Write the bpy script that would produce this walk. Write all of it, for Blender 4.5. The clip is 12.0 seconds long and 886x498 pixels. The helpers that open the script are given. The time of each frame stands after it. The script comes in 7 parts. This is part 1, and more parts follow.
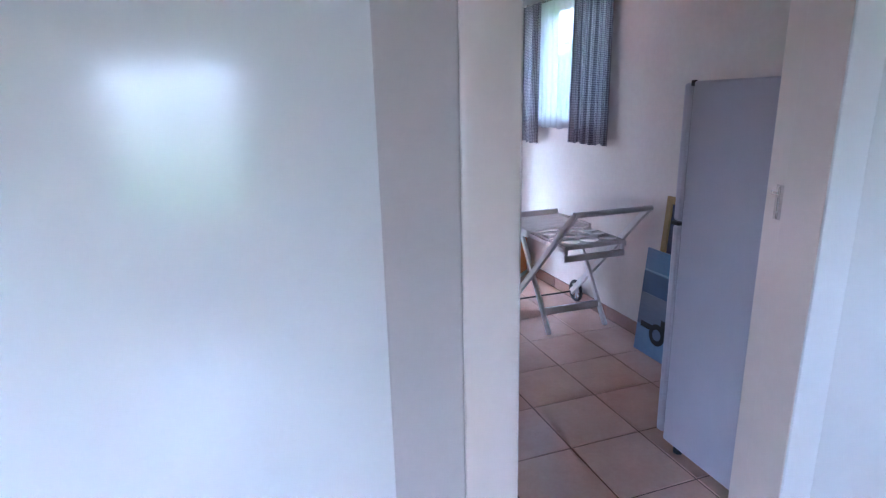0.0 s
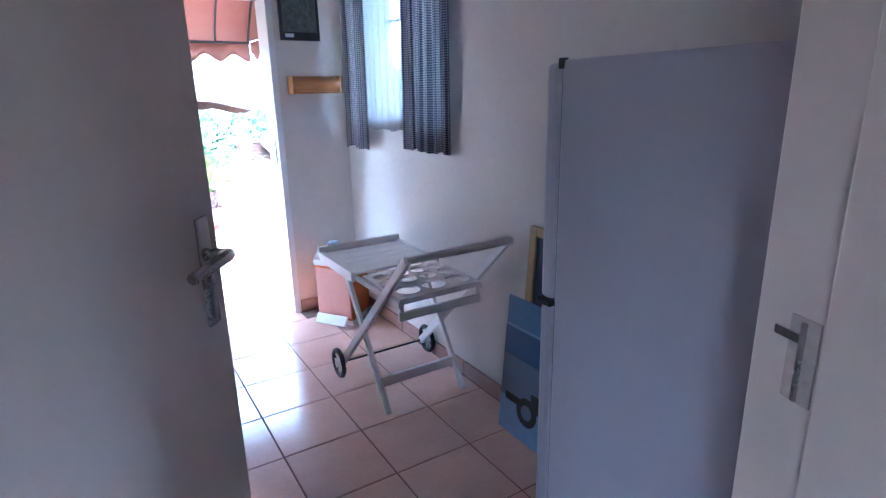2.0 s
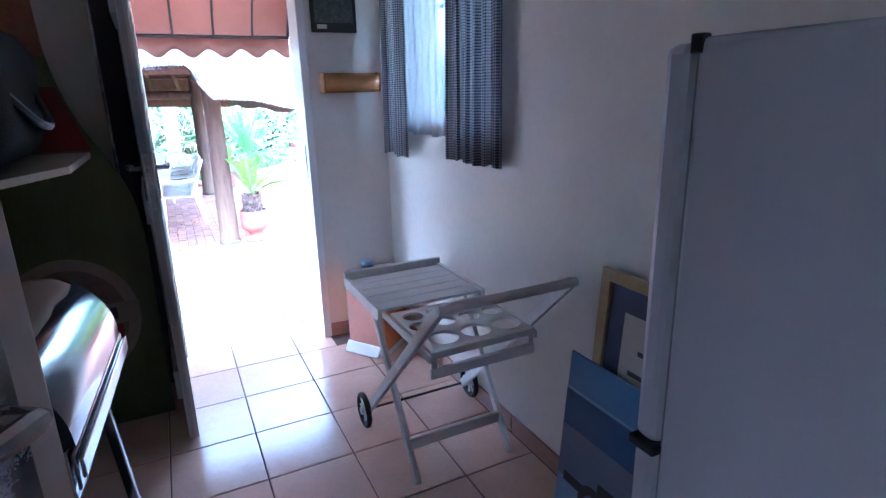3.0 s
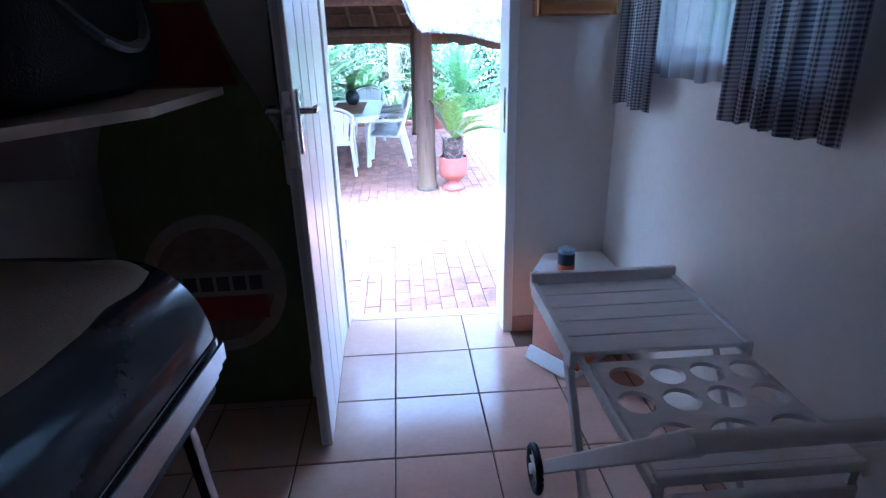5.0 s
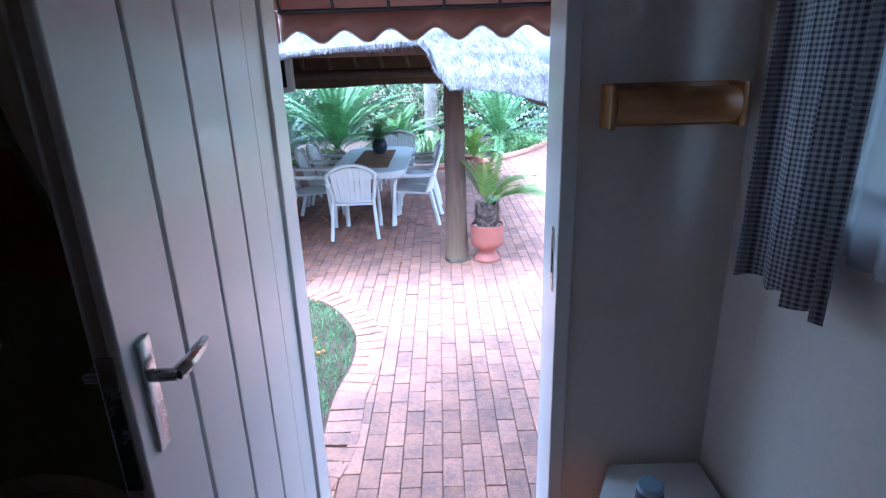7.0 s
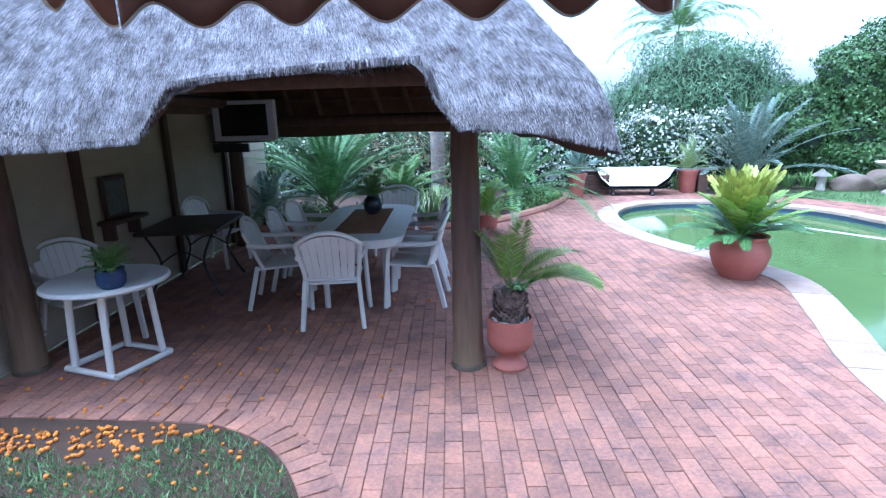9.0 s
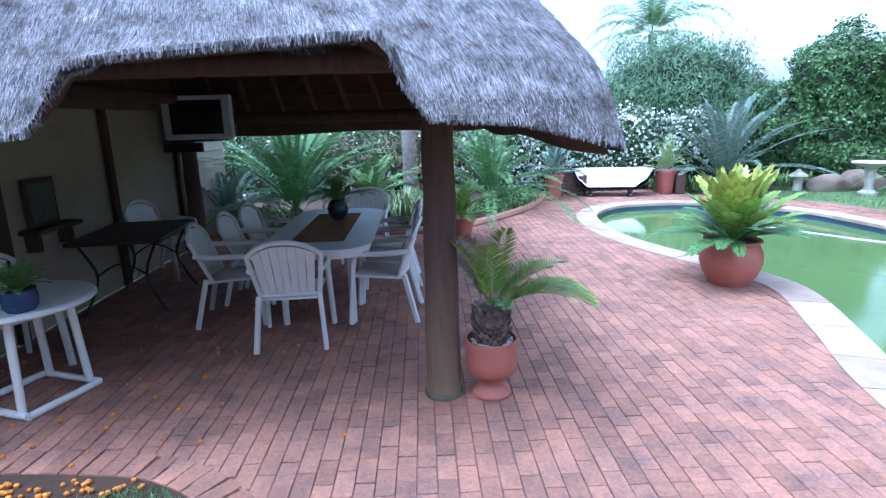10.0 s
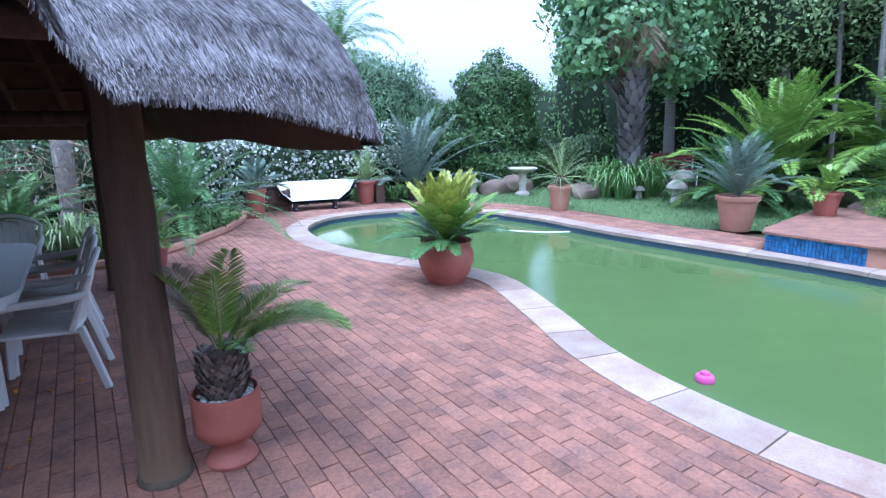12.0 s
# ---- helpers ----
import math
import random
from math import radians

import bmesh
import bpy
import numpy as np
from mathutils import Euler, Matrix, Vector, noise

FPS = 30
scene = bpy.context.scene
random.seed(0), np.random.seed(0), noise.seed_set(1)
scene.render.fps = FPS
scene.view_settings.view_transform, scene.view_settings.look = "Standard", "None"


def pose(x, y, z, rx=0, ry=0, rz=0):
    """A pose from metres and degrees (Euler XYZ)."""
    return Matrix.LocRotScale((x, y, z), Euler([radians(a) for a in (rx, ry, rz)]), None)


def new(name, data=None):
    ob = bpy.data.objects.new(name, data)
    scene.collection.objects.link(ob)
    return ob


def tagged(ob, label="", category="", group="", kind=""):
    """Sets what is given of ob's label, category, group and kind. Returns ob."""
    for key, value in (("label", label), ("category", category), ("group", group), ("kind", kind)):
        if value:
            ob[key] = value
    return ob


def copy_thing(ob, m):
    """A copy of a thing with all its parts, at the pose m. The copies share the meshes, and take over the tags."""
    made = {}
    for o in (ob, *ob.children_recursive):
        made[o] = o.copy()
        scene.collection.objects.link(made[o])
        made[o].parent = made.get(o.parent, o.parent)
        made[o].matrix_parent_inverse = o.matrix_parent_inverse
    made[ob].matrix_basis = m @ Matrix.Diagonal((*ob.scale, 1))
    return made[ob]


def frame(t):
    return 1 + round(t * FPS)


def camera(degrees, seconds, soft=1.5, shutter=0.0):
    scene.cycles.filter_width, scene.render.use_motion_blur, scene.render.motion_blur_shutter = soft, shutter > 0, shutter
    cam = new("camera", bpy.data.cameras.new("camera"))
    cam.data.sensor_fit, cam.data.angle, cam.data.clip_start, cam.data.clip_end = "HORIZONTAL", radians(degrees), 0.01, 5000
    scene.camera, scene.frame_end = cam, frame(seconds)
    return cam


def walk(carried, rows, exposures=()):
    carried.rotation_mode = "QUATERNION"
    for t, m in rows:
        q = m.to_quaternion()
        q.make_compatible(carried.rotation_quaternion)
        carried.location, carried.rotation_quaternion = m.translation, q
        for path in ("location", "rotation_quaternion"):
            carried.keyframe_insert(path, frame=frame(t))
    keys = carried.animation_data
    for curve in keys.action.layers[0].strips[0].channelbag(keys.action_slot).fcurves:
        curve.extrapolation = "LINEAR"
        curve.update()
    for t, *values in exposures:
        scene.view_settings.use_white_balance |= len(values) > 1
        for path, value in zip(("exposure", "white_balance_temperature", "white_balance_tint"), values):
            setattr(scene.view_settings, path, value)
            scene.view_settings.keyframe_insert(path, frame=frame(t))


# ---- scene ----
cam = camera(77.5, 12.0, soft=1.3)
METRES, EYE, TILT, LEAN, TURN = 6.3, 1.5, 0.0, 0.0, -18.6
ROWS = [
    (0.0, 0.0, 0.0, 0.0, -0.37, -14.84, 1.4),
    (0.5, 0.0146, 0.0508, -0.0036, -6.99, -15.19, 1.43),
    (1.0, 0.0344, 0.0958, -0.0087, -11.78, -15.4, 1.2),
    (1.5, 0.0588, 0.134, -0.0072, -13.38, -15.71, 1.36),
    (2.0, 0.0669, 0.1615, -0.0012, -13.53, -15.73, 1.2),
    (2.5, 0.0825, 0.1994, 0.0004, -11.39, -15.85, 1.36),
    (3.0, 0.0908, 0.2413, 0.0005, -7.76, -15.93, 1.43),
    (3.5, 0.0935, 0.278, -0.0086, -1.39, -16.21, 1.45),
    (5.5, 0.0867, 0.4049, -0.0099, 16.15, -21.98, 1.26),
    (6.0, 0.0823, 0.4434, 0.0035, 16.76, -22.11, 1.42),
    (6.5, 0.0717, 0.4834, 0.0253, 17.65, -21.4, 1.58),
    (7.0, 0.0624, 0.5301, 0.0289, 18.17, -18.57, 1.68),
    (7.5, 0.0477, 0.5912, 0.0244, 18.78, -15.81, 1.72),
    (9.5, -0.0296, 0.816, 0.0064, 19.13, -13.33, 1.59),
    (10.0, -0.0385, 0.8497, 0.0002, 16.37, -13.33, 1.47),
    (10.5, -0.0462, 0.8869, -0.0242, 10.97, -13.45, 1.44),
    (11.0, -0.0595, 0.9138, -0.0273, 3.45, -13.59, 1.31),
    (11.5, -0.0706, 0.9248, -0.0221, -6.5, -13.44, 1.09),
    (12.0, -0.0761, 0.9253, -0.0164, -14.66, -12.29, 0.91),
]
EXPOSURES = [(0.0, 5.65, 4500, 11), (1.0, 5.85, 4450, 10), (2.0, 5.45, 4350, 8), (3.5, 4.75, 4150, 6), (5.5, 3.75, 4050, 6), (6.5, 3.35, 4200, 5), (7.5, 2.6, 4350, 5), (8.6, 1.75, 4500, 8), (9.5, 1.6, 4500, 8), (12.0, 1.1, 4600, 12)]
walk(cam, [(t, pose(0, 0, EYE, TILT, LEAN, TURN) @ pose(METRES * x, METRES * y, METRES * z, 90 + pitch, roll, yaw)) for t, x, y, z, yaw, pitch, roll in ROWS], EXPOSURES)

# ---- light ----
world = bpy.data.worlds.new("world")
scene.world = world
world.use_nodes = True
wn = world.node_tree
sky = wn.nodes.new("ShaderNodeTexSky")
sky.sky_type, sky.sun_disc = "NISHITA", False
sky.sun_elevation, sky.sun_rotation = radians(70), radians(225)
sky.air_density, sky.dust_density, sky.ozone_density = 1.0, 4.0, 1.0
veil = wn.nodes.new("ShaderNodeHueSaturation")
veil.inputs["Saturation"].default_value, veil.inputs["Value"].default_value = 0.35, 1.3
wn.links.new(sky.outputs[0], veil.inputs["Color"])
wn.links.new(veil.outputs[0], wn.nodes["Background"].inputs[0])
wn.nodes["Background"].inputs[1].default_value = 0.15
sun = new("sun", bpy.data.lights.new("sun", "SUN"))
sun.data.energy, sun.data.angle, sun.data.color = 0.75, radians(30), (1.0, 0.96, 0.9)
sun.matrix_world = pose(0, 0, 20, 20, 0, -45)

# ---- tools ----
G = -0.26  # level of the paving outside; the indoor floor is 0


def part(name, bm, material, parent=None, label="", smooth=False):
    """Links a bmesh as one mesh object under parent."""
    me = bpy.data.meshes.new(name)
    bm.to_mesh(me)
    bm.free()
    if smooth:
        me.polygons.foreach_set("use_smooth", [True] * len(me.polygons))
        me.set_sharp_from_angle(angle=radians(38))
    me.materials.append(material)
    ob = new(name, me)
    if parent is not None:
        ob.parent = parent
    if label:
        ob["label"] = label
    return ob


def raw(name, verts, faces, material, parent=None, smooth=False):
    """One mesh object from arrays of corners and faces."""
    me = bpy.data.meshes.new(name)
    me.from_pydata(verts, [], faces)
    if smooth:
        me.polygons.foreach_set("use_smooth", [True] * len(me.polygons))
    me.materials.append(material)
    ob = new(name, me)
    if parent is not None:
        ob.parent = parent
    return ob


def quads(name, corners, material, parent=None):
    """One mesh object of loose four-cornered leaves; corners is n x 4 x 3."""
    n = len(corners)
    me = bpy.data.meshes.new(name)
    me.vertices.add(4 * n)
    me.vertices.foreach_set("co", np.ascontiguousarray(corners, dtype=np.float32).ravel())
    me.loops.add(4 * n)
    me.loops.foreach_set("vertex_index", np.arange(4 * n, dtype=np.int32))
    me.polygons.add(n)
    me.polygons.foreach_set("loop_start", np.arange(0, 4 * n, 4, dtype=np.int32))
    me.update(calc_edges=True)
    me.validate()
    me.materials.append(material)
    ob = new(name, me)
    if parent is not None:
        ob.parent = parent
    return ob


def thing(name, at, label, category, group="", turn=0.0, kind=""):
    """An empty at the base of a thing with parts."""
    ob = new(name)
    ob.empty_display_size = 0.1
    ob.matrix_basis = pose(at[0], at[1], at[2], 0, 0, turn)
    return tagged(ob, label, category, group, kind)


def box(bm, lo, hi, bevel=0.0, m=None):
    """A box between two corners, with rounded edges where bevel is given."""
    c = [(a + b) / 2 for a, b in zip(lo, hi)]
    s = [max(abs(b - a), 1e-4) for a, b in zip(lo, hi)]
    r = bmesh.ops.create_cube(bm, size=1.0, matrix=(m or Matrix()) @ Matrix.LocRotScale(c, None, s))
    if bevel:
        edges = list({e for v in r["verts"] for e in v.link_edges})
        bmesh.ops.bevel(bm, geom=edges, offset=bevel, segments=2, profile=0.5, affect="EDGES")
    return bm


def rod(bm, a, b, ra, rb=None, seg=12, caps=True):
    """A round bar from a to b, tapering from ra to rb."""
    a, b = Vector(a), Vector(b)
    d = b - a
    m = Matrix.Translation((a + b) / 2) @ d.to_track_quat("Z", "Y").to_matrix().to_4x4()
    bmesh.ops.create_cone(bm, cap_ends=caps, segments=seg, radius1=ra, radius2=ra if rb is None else rb, depth=d.length, matrix=m)
    return bm


def bar(bm, a, b, w, h, bevel=0.0, up=(0, 0, 1)):
    """A square bar from a to b, w wide and h along up."""
    a, b = Vector(a), Vector(b)
    z = (b - a).normalized()
    x = z.cross(Vector(up)).normalized()
    y = x.cross(z)
    m = Matrix((x, y, z)).transposed().to_4x4()
    m.translation = (a + b) / 2
    return box(bm, (-w / 2, -h / 2, -(b - a).length / 2), (w / 2, h / 2, (b - a).length / 2), bevel, m)


def lathe(bm, profile, seg=28, at=(0, 0, 0)):
    """A turned shape: profile is a list of (radius, height)."""
    rings = []
    for r, z in profile:
        if r < 1e-5:
            rings.append([bm.verts.new((at[0], at[1], at[2] + z))])
        else:
            rings.append([bm.verts.new((at[0] + r * math.cos(2 * math.pi * i / seg), at[1] + r * math.sin(2 * math.pi * i / seg), at[2] + z)) for i in range(seg)])
    for p, q in zip(rings, rings[1:]):
        for i in range(seg):
            j = (i + 1) % seg
            c = [p[i % len(p)], p[j % len(p)], q[j % len(q)], q[i % len(q)]]
            u = []
            for v in c:
                if v not in u:
                    u.append(v)
            if len(u) > 2:
                bm.faces.new(u)
    bmesh.ops.recalc_face_normals(bm, faces=bm.faces[:])
    return bm


def spline(pts, n, closed=False):
    """A smooth line of n points a stretch through pts."""
    p = [Vector(q) for q in pts]
    out = []
    m = len(p)
    for i in range(m if closed else m - 1):
        get = (lambda k: p[k % m]) if closed else (lambda k: p[min(max(k, 0), m - 1)])
        a, b, c, d = get(i - 1), get(i), get(i + 1), get(i + 2)
        for k in range(n):
            t = k / n
            out.append(0.5 * (2 * b + (c - a) * t + (2 * a - 5 * b + 4 * c - d) * t * t + (3 * b - a - 3 * c + d) * t ** 3))
    if not closed:
        out.append(p[-1])
    return out


def tube(bm, pts, r, seg=8, closed=False):
    """A round pipe along pts; r is a radius or one for each point."""
    pts = [Vector(p) for p in pts]
    n = len(pts)
    rings = []
    for i, p in enumerate(pts):
        a, b = (pts[(i - 1) % n], pts[(i + 1) % n]) if closed else (pts[max(i - 1, 0)], pts[min(i + 1, n - 1)])
        t = (b - a).normalized()
        s = t.cross(Vector((0.13, 0.21, 1)))
        s = (s if s.length > 0.2 else t.cross(Vector((1, 0, 0)))).normalized()
        u = s.cross(t)
        rr = r[i] if isinstance(r, (list, tuple)) else r
        rings.append([bm.verts.new(p + rr * (s * math.cos(2 * math.pi * k / seg) + u * math.sin(2 * math.pi * k / seg))) for k in range(seg)])
    for i in range(n if closed else n - 1):
        p, q = rings[i], rings[(i + 1) % n]
        for k in range(seg):
            bm.faces.new((p[k], p[(k + 1) % seg], q[(k + 1) % seg], q[k]))
    if not closed:
        bm.faces.new(rings[0][::-1])
        bm.faces.new(rings[-1])
    bmesh.ops.recalc_face_normals(bm, faces=bm.faces[:])
    return bm


def slab(bm, outline, z0, z1):
    """An upright block over a plan outline."""
    lo = [bm.verts.new((p[0], p[1], z0)) for p in outline]
    hi = [bm.verts.new((p[0], p[1], z1)) for p in outline]
    n = len(lo)
    bm.faces.new(lo[::-1])
    bm.faces.new(hi)
    for i in range(n):
        bm.faces.new((lo[i], lo[(i + 1) % n], hi[(i + 1) % n], hi[i]))
    bmesh.ops.recalc_face_normals(bm, faces=bm.faces[:])
    return bm


def ring_slab(bm, outer, inner, z0, z1):
    """A block between two outlines with equally many points."""
    n = len(outer)
    v = [[bm.verts.new((p[0], p[1], z)) for p in line] for line in (outer, inner) for z in (z0, z1)]
    ol, oh, il, ih = v
    for i in range(n):
        j = (i + 1) % n
        for q in ((oh[i], oh[j], ih[j], ih[i]), (ol[i], ol[j], oh[j], oh[i]), (il[i], il[j], ih[j], ih[i]), (ol[i], ol[j], il[j], il[i])):
            bm.faces.new(q)
    bmesh.ops.recalc_face_normals(bm, faces=bm.faces[:])
    return bm


def inside(x, y, poly):
    """Whether a plan point lies in an outline."""
    hit = False
    n = len(poly)
    for i in range(n):
        (ax, ay), (bx, by) = poly[i][:2], poly[i - 1][:2]
        if (ay > y) != (by > y) and x < (bx - ax) * (y - ay) / (by - ay) + ax:
            hit = not hit
    return hit


def offset(poly, d):
    """An outline moved outward by d (counter-clockwise outlines)."""
    out = []
    n = len(poly)
    for i in range(n):
        a, b = Vector(poly[i - 1][:2]), Vector(poly[(i + 1) % n][:2])
        t = (b - a).normalized()
        out.append((poly[i][0] + d * t.y, poly[i][1] - d * t.x))
    return out


# ---- materials ----
def mat(name, c1, c2=None, rough=0.6, scale=4.0, fine=60.0, bump=0.1, bump_at=80.0, metal=0.0, vary=0.0, stretch=None, island=False, coat=0.0, mix=0.5, rv=0.09, sss=None, fw=0.45, world_at=False):
    """A surface of two colours mixed at two scales, with fine relief; vary shifts the brightness from piece to piece."""
    m = bpy.data.materials.new(name)
    m.use_nodes = True
    nt = m.node_tree
    b = nt.nodes["Principled BSDF"]
    link = nt.links.new
    c2 = c2 or tuple(c * 0.8 for c in c1)
    co = nt.nodes.new("ShaderNodeNewGeometry").outputs["Position"] if world_at else nt.nodes.new("ShaderNodeTexCoord").outputs["Object"]
    if stretch:
        mp = nt.nodes.new("ShaderNodeMapping")
        mp.inputs["Scale"].default_value = stretch
        link(co, mp.inputs[0])
        co = mp.outputs[0]

    def noise_at(s, detail):
        n = nt.nodes.new("ShaderNodeTexNoise")
        n.inputs["Scale"].default_value, n.inputs["Detail"].default_value, n.inputs["Roughness"].default_value = s, detail, 0.62
        link(co, n.inputs["Vector"])
        return n.outputs["Fac"]

    add = nt.nodes.new("ShaderNodeMath")
    add.operation = "MULTIPLY_ADD"
    add.inputs[1].default_value = fw
    link(noise_at(fine, 2), add.inputs[0])
    link(noise_at(scale, 4), add.inputs[2])
    ramp = nt.nodes.new("ShaderNodeMapRange")
    ramp.inputs["From Min"].default_value, ramp.inputs["From Max"].default_value = 0.075 + 0.5 * fw + 0.25 * mix, 0.625 + 0.5 * fw + 0.25 * mix
    link(add.outputs[0], ramp.inputs["Value"])
    mx = nt.nodes.new("ShaderNodeMix")
    mx.data_type = "RGBA"
    mx.inputs["A"].default_value, mx.inputs["B"].default_value = (*c1, 1), (*c2, 1)
    link(ramp.outputs[0], mx.inputs["Factor"])
    col = mx.outputs["Result"]
    if vary:
        hs = nt.nodes.new("ShaderNodeHueSaturation")
        r = nt.nodes.new("ShaderNodeNewGeometry").outputs["Random Per Island"] if island else nt.nodes.new("ShaderNodeObjectInfo").outputs["Random"]
        mr = nt.nodes.new("ShaderNodeMapRange")
        mr.inputs["To Min"].default_value, mr.inputs["To Max"].default_value = 1 - vary, 1 + vary
        link(r, mr.inputs["Value"])
        link(mr.outputs[0], hs.inputs["Value"])
        link(col, hs.inputs["Color"])
        col = hs.outputs[0]
    link(col, b.inputs["Base Color"])
    rr = nt.nodes.new("ShaderNodeMapRange")
    rr.inputs["To Min"].default_value, rr.inputs["To Max"].default_value = max(rough - rv, 0.02), min(rough + rv, 1)
    link(add.outputs[0], rr.inputs["Value"])
    link(rr.outputs[0], b.inputs["Roughness"])
    b.inputs["Metallic"].default_value = metal
    b.inputs["Coat Weight"].default_value = coat
    b.inputs["Coat Roughness"].default_value = 0.12
    if bump:
        bp = nt.nodes.new("ShaderNodeBump")
        bp.inputs["Strength"].default_value, bp.inputs["Distance"].default_value = bump, 0.01
        link(noise_at(bump_at, 3), bp.inputs["Height"])
        link(bp.outputs[0], b.inputs["Normal"])
    if sss:
        tr = nt.nodes.new("ShaderNodeBsdfTranslucent")
        link(col, tr.inputs["Color"])
        ms = nt.nodes.new("ShaderNodeMixShader")
        ms.inputs[0].default_value = sss
        link(b.outputs[0], ms.inputs[1])
        link(tr.outputs[0], ms.inputs[2])
        link(ms.outputs[0], nt.nodes["Material Output"].inputs[0])
    return m


M_WALL = mat("wall_paint", (0.74, 0.69, 0.635), (0.66, 0.60, 0.545), 0.42, 1.3, 30, 0.12, 45)
M_GLOSS = mat("gloss_paint", (0.78, 0.76, 0.75), (0.74, 0.72, 0.71), 0.28, 2, 25, 0.0, 18, rv=0.015)
M_CREAM = mat("cream_gloss_paint", (0.74, 0.635, 0.57), (0.68, 0.575, 0.51), 0.28, 2, 25, 0.0, 18, rv=0.015)
M_FRAME = mat("frame_paint", (0.50, 0.445, 0.415), (0.46, 0.405, 0.375), 0.35, 3, 40, 0.02, 40)
M_WALLG = mat("gloss_wall_paint", (0.74, 0.72, 0.70), (0.70, 0.675, 0.655), 0.15, 0.8, 12, 0.012, 4, rv=0.02)
M_CEIL = mat("ceiling_board", (0.72, 0.70, 0.66), None, 0.8, 2, 40, 0.05)
M_TILE = mat("floor_tile", (0.68, 0.47, 0.37), (0.58, 0.38, 0.29), 0.12, 5, 45, 0.04, 14, vary=0.06, world_at=True)
M_GROUT = mat("grout", (0.12, 0.08, 0.06), None, 0.9, 8, 120, 0.3)
M_FRIDGE = mat("fridge_enamel", (0.47, 0.435, 0.49), (0.43, 0.40, 0.45), 0.4, 1.5, 150, 0.06, 220)
M_BLACK = mat("black_plastic", (0.02, 0.02, 0.022), None, 0.45, 10, 100, 0.1)
M_CHROME = mat("worn_chrome", (0.55, 0.54, 0.53), (0.42, 0.41, 0.40), 0.22, 20, 200, 0.02, metal=1.0)
M_WHITE = mat("white_plastic", (0.80, 0.80, 0.79), (0.72, 0.71, 0.69), 0.38, 5, 60, 0.05, 60)
M_WOODW = mat("white_painted_wood", (0.80, 0.78, 0.77), (0.70, 0.67, 0.65), 0.5, 8, 80, 0.15, 60, stretch=(1, 6, 1))
M_PINE = mat("varnished_pine", (0.52, 0.26, 0.08), (0.36, 0.16, 0.045), 0.35, 5, 60, 0.08, 60, stretch=(1, 8, 8), coat=0.2)
M_BRICK = mat("paver_clay", (0.37, 0.175, 0.115), (0.15, 0.09, 0.08), 0.8, 5.0, 48, 0.6, 70, vary=0.2, mix=0.75, fw=0.8, world_at=True)
M_BRICKS = mat("paver_clay_far", (0.37, 0.175, 0.115), (0.15, 0.09, 0.08), 0.8, 5.0, 48, 0.6, 70, vary=0.2, island=True, mix=0.75, fw=0.8, world_at=True)
M_SAND = mat("joint_sand", (0.22, 0.13, 0.10), None, 0.95, 12, 150, 0.3)
M_SOIL = mat("soil", (0.075, 0.042, 0.027), (0.035, 0.022, 0.015), 0.95, 3, 60, 0.5, 40)
M_GROUND = mat("far_ground", (0.09, 0.10, 0.04), (0.07, 0.06, 0.035), 0.95, 0.5, 20, 0.4, 30)
M_TERRA = mat("terracotta", (0.40, 0.135, 0.10), (0.30, 0.10, 0.075), 0.6, 6, 70, 0.1, 60)
M_TERRA2 = mat("terracotta_pale", (0.44, 0.24, 0.17), (0.36, 0.18, 0.12), 0.75, 6, 70, 0.15, 60)
M_THATCH = mat("thatch", (0.17, 0.15, 0.14), (0.09, 0.075, 0.07), 0.9, 5, 120, 0.6, 120, stretch=(3, 1, 1))
M_STRAW = mat("straw", (0.36, 0.345, 0.365), (0.06, 0.05, 0.05), 0.85, 9, 60, 0, vary=0.75, island=True)
# brown of the thatch's inside, darkened further for the shade under the roof
M_UNDER = mat("shaded_roof_underside", (0.10, 0.05, 0.028), (0.05, 0.027, 0.017), 0.95, 6, 80, 0.6, 90)
M_POLE = mat("pole_timber", (0.11, 0.06, 0.042), (0.055, 0.032, 0.024), 0.75, 4, 60, 0.4, 50, stretch=(5, 5, 0.6))
M_COPING = mat("coping_stone", (0.46, 0.39, 0.34), (0.30, 0.20, 0.16), 0.8, 3, 60, 0.3, 60, vary=0.15)
M_WLINE = mat("waterline_tile", (0.05, 0.10, 0.19), (0.09, 0.12, 0.16), 0.3, 30, 90, 0.05)
M_POOLTILE = mat("pool_mosaic", (0.06, 0.20, 0.46), (0.03, 0.09, 0.22), 0.25, 30, 90, 0.05, vary=0.35)
M_POOLWALL = mat("pool_plaster", (0.25, 0.33, 0.22), None, 0.7, 2, 30, 0.1)

# ---- the house ----
XL, XR, YF = 0.05, 2.26, 4.54               # back room: left, right and far wall faces
DL, DR = 0.95, 1.76                          # outer doorway
SKEW = -18.5                                 # the front room and the inner wall stand askew to the back room
IL, IR = 0.133, 0.878                        # inner doorway, along the skewed wall
NL, NR, NB = 0.907, 1.241, 1.480             # its front face left and right of the doorway, and its back face
YO = 4.79                                    # outside face of the outer wall
TOP = 2.50
WY0, WY1, WZ0, WZ1 = 3.25, 4.3, 1.36, 2.20  # window in the right wall


def wall(name, boxes, material, label, turn=0.0):
    bm = bmesh.new()
    for lo, hi in boxes:
        box(bm, lo, hi)
    ob = tagged(part(name, bm, material), label, "wall", kind="structure")
    ob.matrix_basis = pose(0, 0, 0, 0, 0, turn)
    return ob


